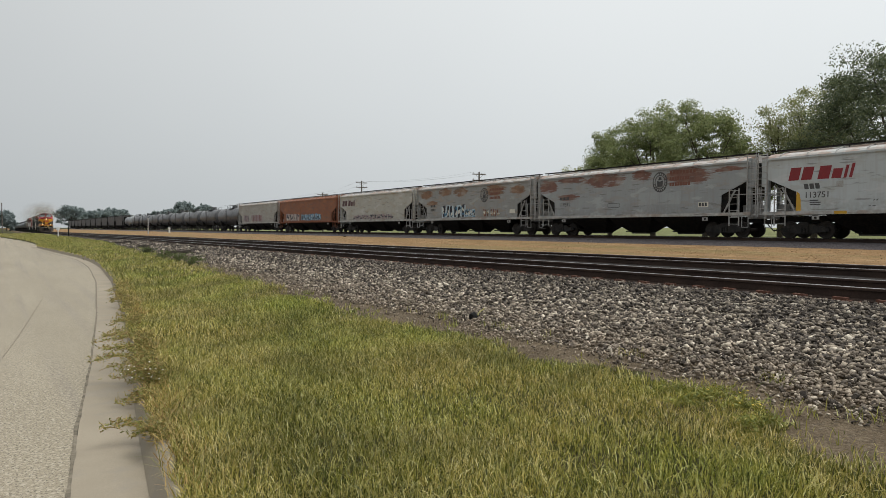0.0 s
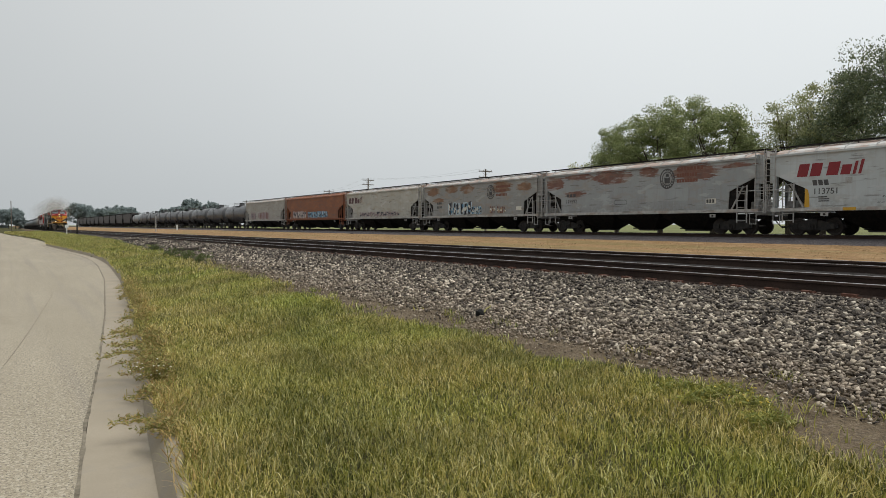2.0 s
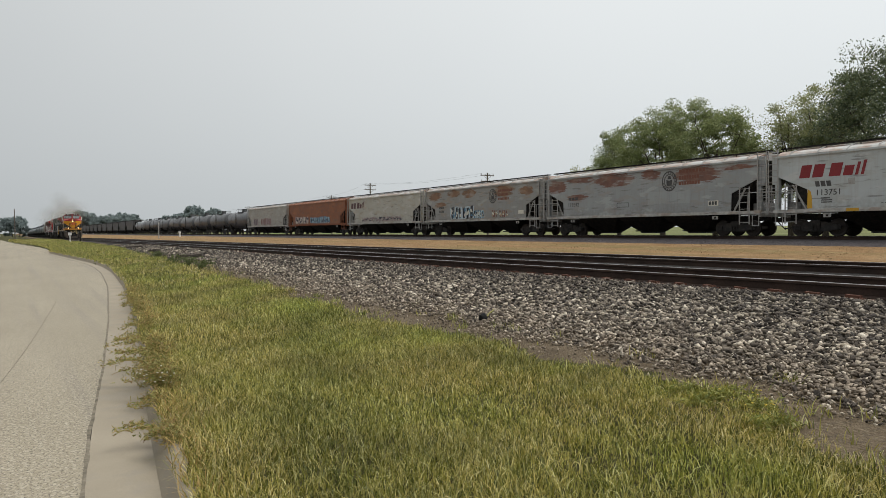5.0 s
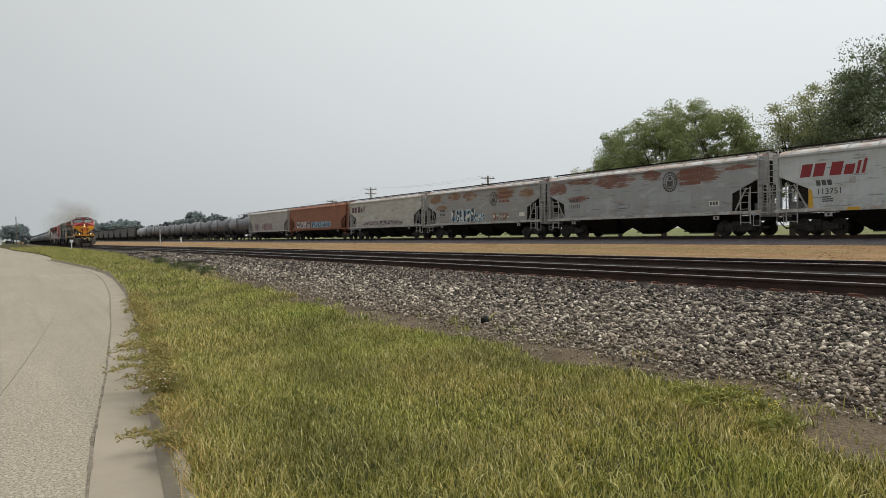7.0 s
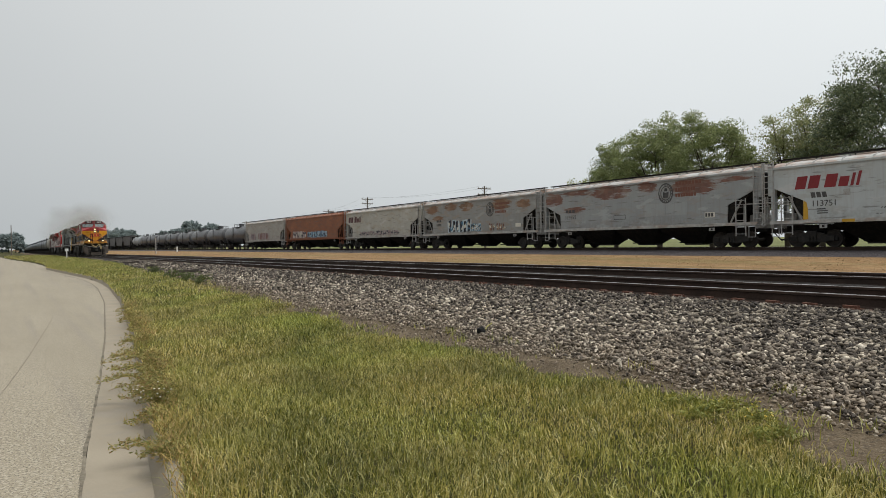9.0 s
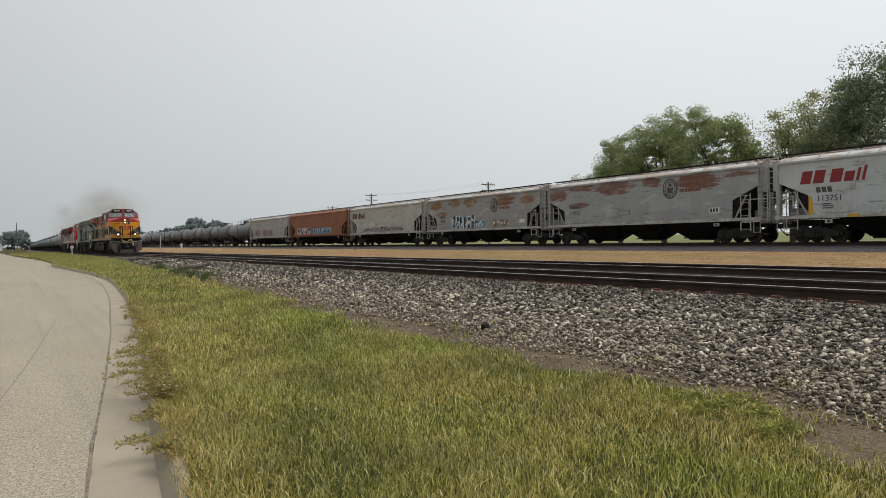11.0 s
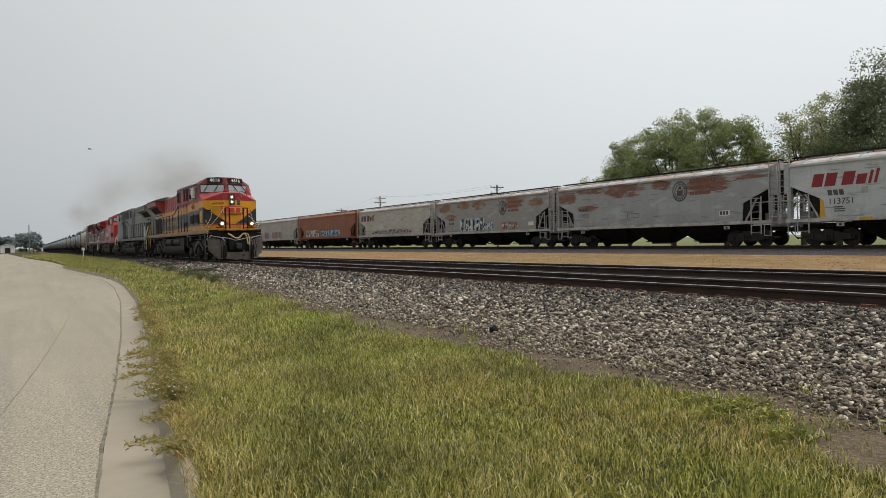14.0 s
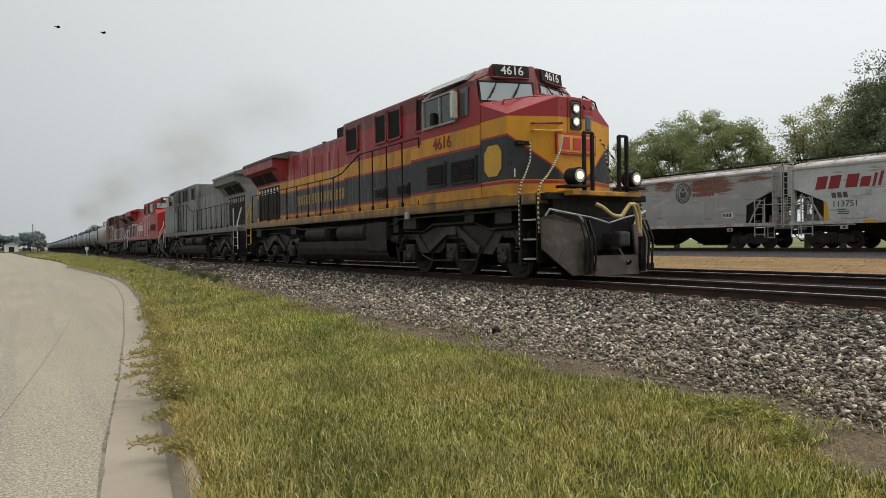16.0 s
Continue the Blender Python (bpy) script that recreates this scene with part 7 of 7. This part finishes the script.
def far_building(x, y, w, d, h, label, wall_mat):
    bl = thing("shed", pose(x, y, 0), label, "building", "distant buildings")
    part("wall", box(B(), -w / 2, w / 2, -d / 2, d / 2, -0.5, h), wall_mat, bl)
    bm = slab(B(), [(-w / 2 - 0.3, h), (w / 2 + 0.3, h), (0, h + w * 0.18)], "y", -d / 2 - 0.3, d / 2 + 0.3)
    part("roof", bm, M_LADDER, bl)
    part("door", box(B(), -w * 0.2, w * 0.2, -d / 2 - 0.03, -d / 2 + 0.02, -0.5, h * 0.7), M_TANKGREY, bl)


far_building(-6.6, 330, 5.0, 6, 3.0, "small white shed far along the road", M_WHITE)
far_building(38.0, 436, 7.0, 9, 3.6, "white trackside shed in the distance", M_WHITE)
far_building(14.5, 640, 9.0, 9, 4.0, "white house far beyond the tracks", M_WHITE)

# dark lump among the stones, and a twig beside it
lump = thing("rubber_lump", pose(4.95, 6.55, 0.375), "black lump of debris lying on the gravel", "debris")
bm = B()
bmesh.ops.create_icosphere(bm, subdivisions=2, radius=0.055)
for v in bm.verts:
    v.co *= 1 + 0.35 * noise.noise(v.co * 30)
part("lump", bm, M_HOLE, lump)
tw = thing("twig", pose(5.12, 6.62, 0.395, 0, -6, 35), "dry brown twig lying on the gravel", "twig")
part("stick", pipe(B(), [(-0.12, 0, 0), (0, 0.015, 0.01), (0.16, 0, 0.02)], 0.009), M_WEED, tw)
for k, (px, py, ln) in enumerate(((5.9, 33.0, 1.6), (6.6, 39.0, 1.8), (7.1, 50.0, 2.2), (6.3, 29, 1.2))):
    old = thing("old_tie", pose(px, py, float(bed_z(px, py)) + 0.07, 4, 3, 70 + 23 * k), "discarded dark wooden tie lying on the ballast", "old tie", "discarded ties")
    part("beam", box(B(), -ln / 2, ln / 2, -0.11, 0.11, -0.08, 0.08, 0.02), M_TIE, old)


# ---- exhaust smoke, in soft puffs that drift and are left behind ----
def smoke_mat(name, dens, col):
    m, t, b = base(name, 1.0)
    tc = t.nodes.new("ShaderNodeTexCoord")
    ln = nd(t, "ShaderNodeVectorMath")
    ln.operation = "LENGTH"
    t.links.new(tc.outputs["Object"], ln.inputs[0])
    fall = nd(t, "ShaderNodeMapRange")
    fall.interpolation_type = "SMOOTHERSTEP"
    fall.inputs[1].default_value, fall.inputs[2].default_value, fall.inputs[3].default_value, fall.inputs[4].default_value = 0.1, 1.0, 1.0, 0.0
    t.links.new(ln.outputs["Value"], fall.inputs[0])
    g = grain(t, tc.outputs["Object"], 1.6, 3.0, 0.25, 0.7)
    alpha = calc(t, "MULTIPLY", calc(t, "MULTIPLY", fall.outputs[0], calc(t, "MULTIPLY_ADD", g, 0.7, 0.3)), dens)
    b.inputs["Base Color"].default_value = rgb(col)
    t.links.new(alpha, b.inputs["Alpha"])
    return m


SMOKE_COL = (0.40, 0.35, 0.26)
M_SMOKE = [smoke_mat("exhaust_smoke_thin", 0.14, SMOKE_COL), smoke_mat("exhaust_smoke", 0.20, SMOKE_COL), smoke_mat("exhaust_smoke_dense", 0.29, SMOKE_COL)]
DRIFT = []


def puff(size, dens, rows, label):
    """A soft lens of smoke that stands across the line of sight."""
    bm = B()
    bmesh.ops.create_uvsphere(bm, u_segments=24, v_segments=12, radius=1.0)
    bmesh.ops.delete(bm, geom=[v for v in bm.verts if v.co.y > 0.05], context="VERTS")
    for v in bm.verts:
        v.co.y *= 0.12
    ob = part("smoke_puff", bm, M_SMOKE[dens])
    ob.scale = size
    ob.data.shade_smooth()
    ob.visible_shadow = False
    tagged(ob, label, "smoke", "exhaust smoke")
    DRIFT.append((ob, [(t, pose(x, y, z, 0, 0, -16)) for t, x, y, z in rows]))


def lead_y(t):
    """Centre of the leading unit along the track."""
    return 206.07 - 8.964 * t - 0.16555 * t * t


def smoke():
    # puffs hang over the stack until their time, then stay behind over the track, rising
    for k, (t0, size, dens, back) in enumerate(((1.5, (3.2, 1, 2.6), 1, 2.2), (9.4, (4.0, 1, 3.2), 1, 2.2), (11.0, (5.6, 1, 4.6), 1, 69.0), (12.0, (5.2, 1, 4.2), 1, 24.5),
                                                (12.7, (6.4, 1, 5.2), 1, 69.0), (13.2, (5.4, 1, 3.8), 2, 2.2), (13.9, (4.6, 1, 3.4), 1, 6.0), (14.9, (3.8, 1, 2.3), 1, 2.2))):
        rows = []
        for j in range(65):
            t = j * 0.25
            age = max(0.0, t - t0)
            v = 8.964 + 0.3311 * t0
            y = lead_y(min(t, t0)) + back - v * 0.5 * (1 - math.exp(-age / 0.5)) + 0.5 * math.sin(k)
            z = main_z(y) + 5.6 + 0.25 * math.sin(k * 2.3) + (3.6 + 1.2 * math.cos(k * 1.9)) * (1 - math.exp(-age / 1.6))
            rows.append((t, MAIN_X + 0.3 * math.sin(k * 1.7) + 0.05 * age, y, z))
        puff(size, dens, rows, "thin brownish-grey exhaust smoke drifting back")


smoke()


# ---- small dark birds: one starts up from the turf and crosses the sky, two come the other way ----
def bird(path, heading, label):
    bd = thing("bird", pose(*path[0][1:]), label, "bird", "birds in the sky")
    bm = B()
    bmesh.ops.create_uvsphere(bm, u_segments=10, v_segments=8, radius=1.0, matrix=Matrix.Diagonal((0.05, 0.12, 0.045, 1)))
    rod(bm, (0, 0.10, 0), (0, 0.22, 0), 0.03, 6, 0.012)
    part("body", bm, M_BLACK, bd)
    for s in (-1, 1):
        part("wing", slab(B(), [(s * 0.03, -0.05), (s * 0.18, -0.07), (s * 0.30, 0.02), (s * 0.17, 0.05), (s * 0.03, 0.06)], "z", -0.006, 0.006), M_BLACK, bd)
    DRIFT.append((bd, [(t, pose(x, y, z, 0, 0, heading)) for t, x, y, z in path]))


bird([(0.0, 28.0, 58.0, 0.62), (12.4, 28.0, 58.0, 0.62), (13.0, 16.38, 57.64, 4.58), (13.5, 10.66, 58.78, 7.1), (14.0, 4.43, 59.3, 9.46), (14.5, -1.05, 59.41, 9.8), (16.0, -20.0, 58.0, 11.0)], -85, "small dark bird flying low over the tracks")
bird([(0.0, -57.6, 46.74, 10.14), (14.4, -7.55, 43.7, 13.4), (15.4, -0.4, 43.27, 13.87), (15.6, 1.02, 43.24, 13.94), (15.8, 2.4, 43.17, 13.97), (16.0, 3.89, 43.01, 14.15)], 95, "small dark bird crossing the hazy sky")
bird([(0.0, -89.86, 47.67, 2.25), (14.8, -11.81, 43.82, 12.4), (15.8, -0.66, 43.27, 13.85), (16.0, 1.57, 43.16, 14.14)], 95, "small dark bird crossing the hazy sky")


# ---- what moves ----
def motions():
    for ob, back, turn in TRAIN:
        rows = []
        for k in range(33):
            t = k * 0.5
            y = lead_y(t) + back
            rows.append((t, pose(MAIN_X, y, main_z(y) + 0.004, 0, 0, turn)))
        walk(ob, rows)
    for ob, y, r in WHEELS:
        rows = []
        spin = 1 if ob.parent is lead else -1
        for k in range(481):
            t = k / 30
            a = spin * math.degrees((206.07 - lead_y(t)) / r)
            rows.append((t, pose(0, y, r, a, 0, 0)))
        walk(ob, rows)
    for ob, rows in DRIFT:
        walk(ob, rows)


motions()
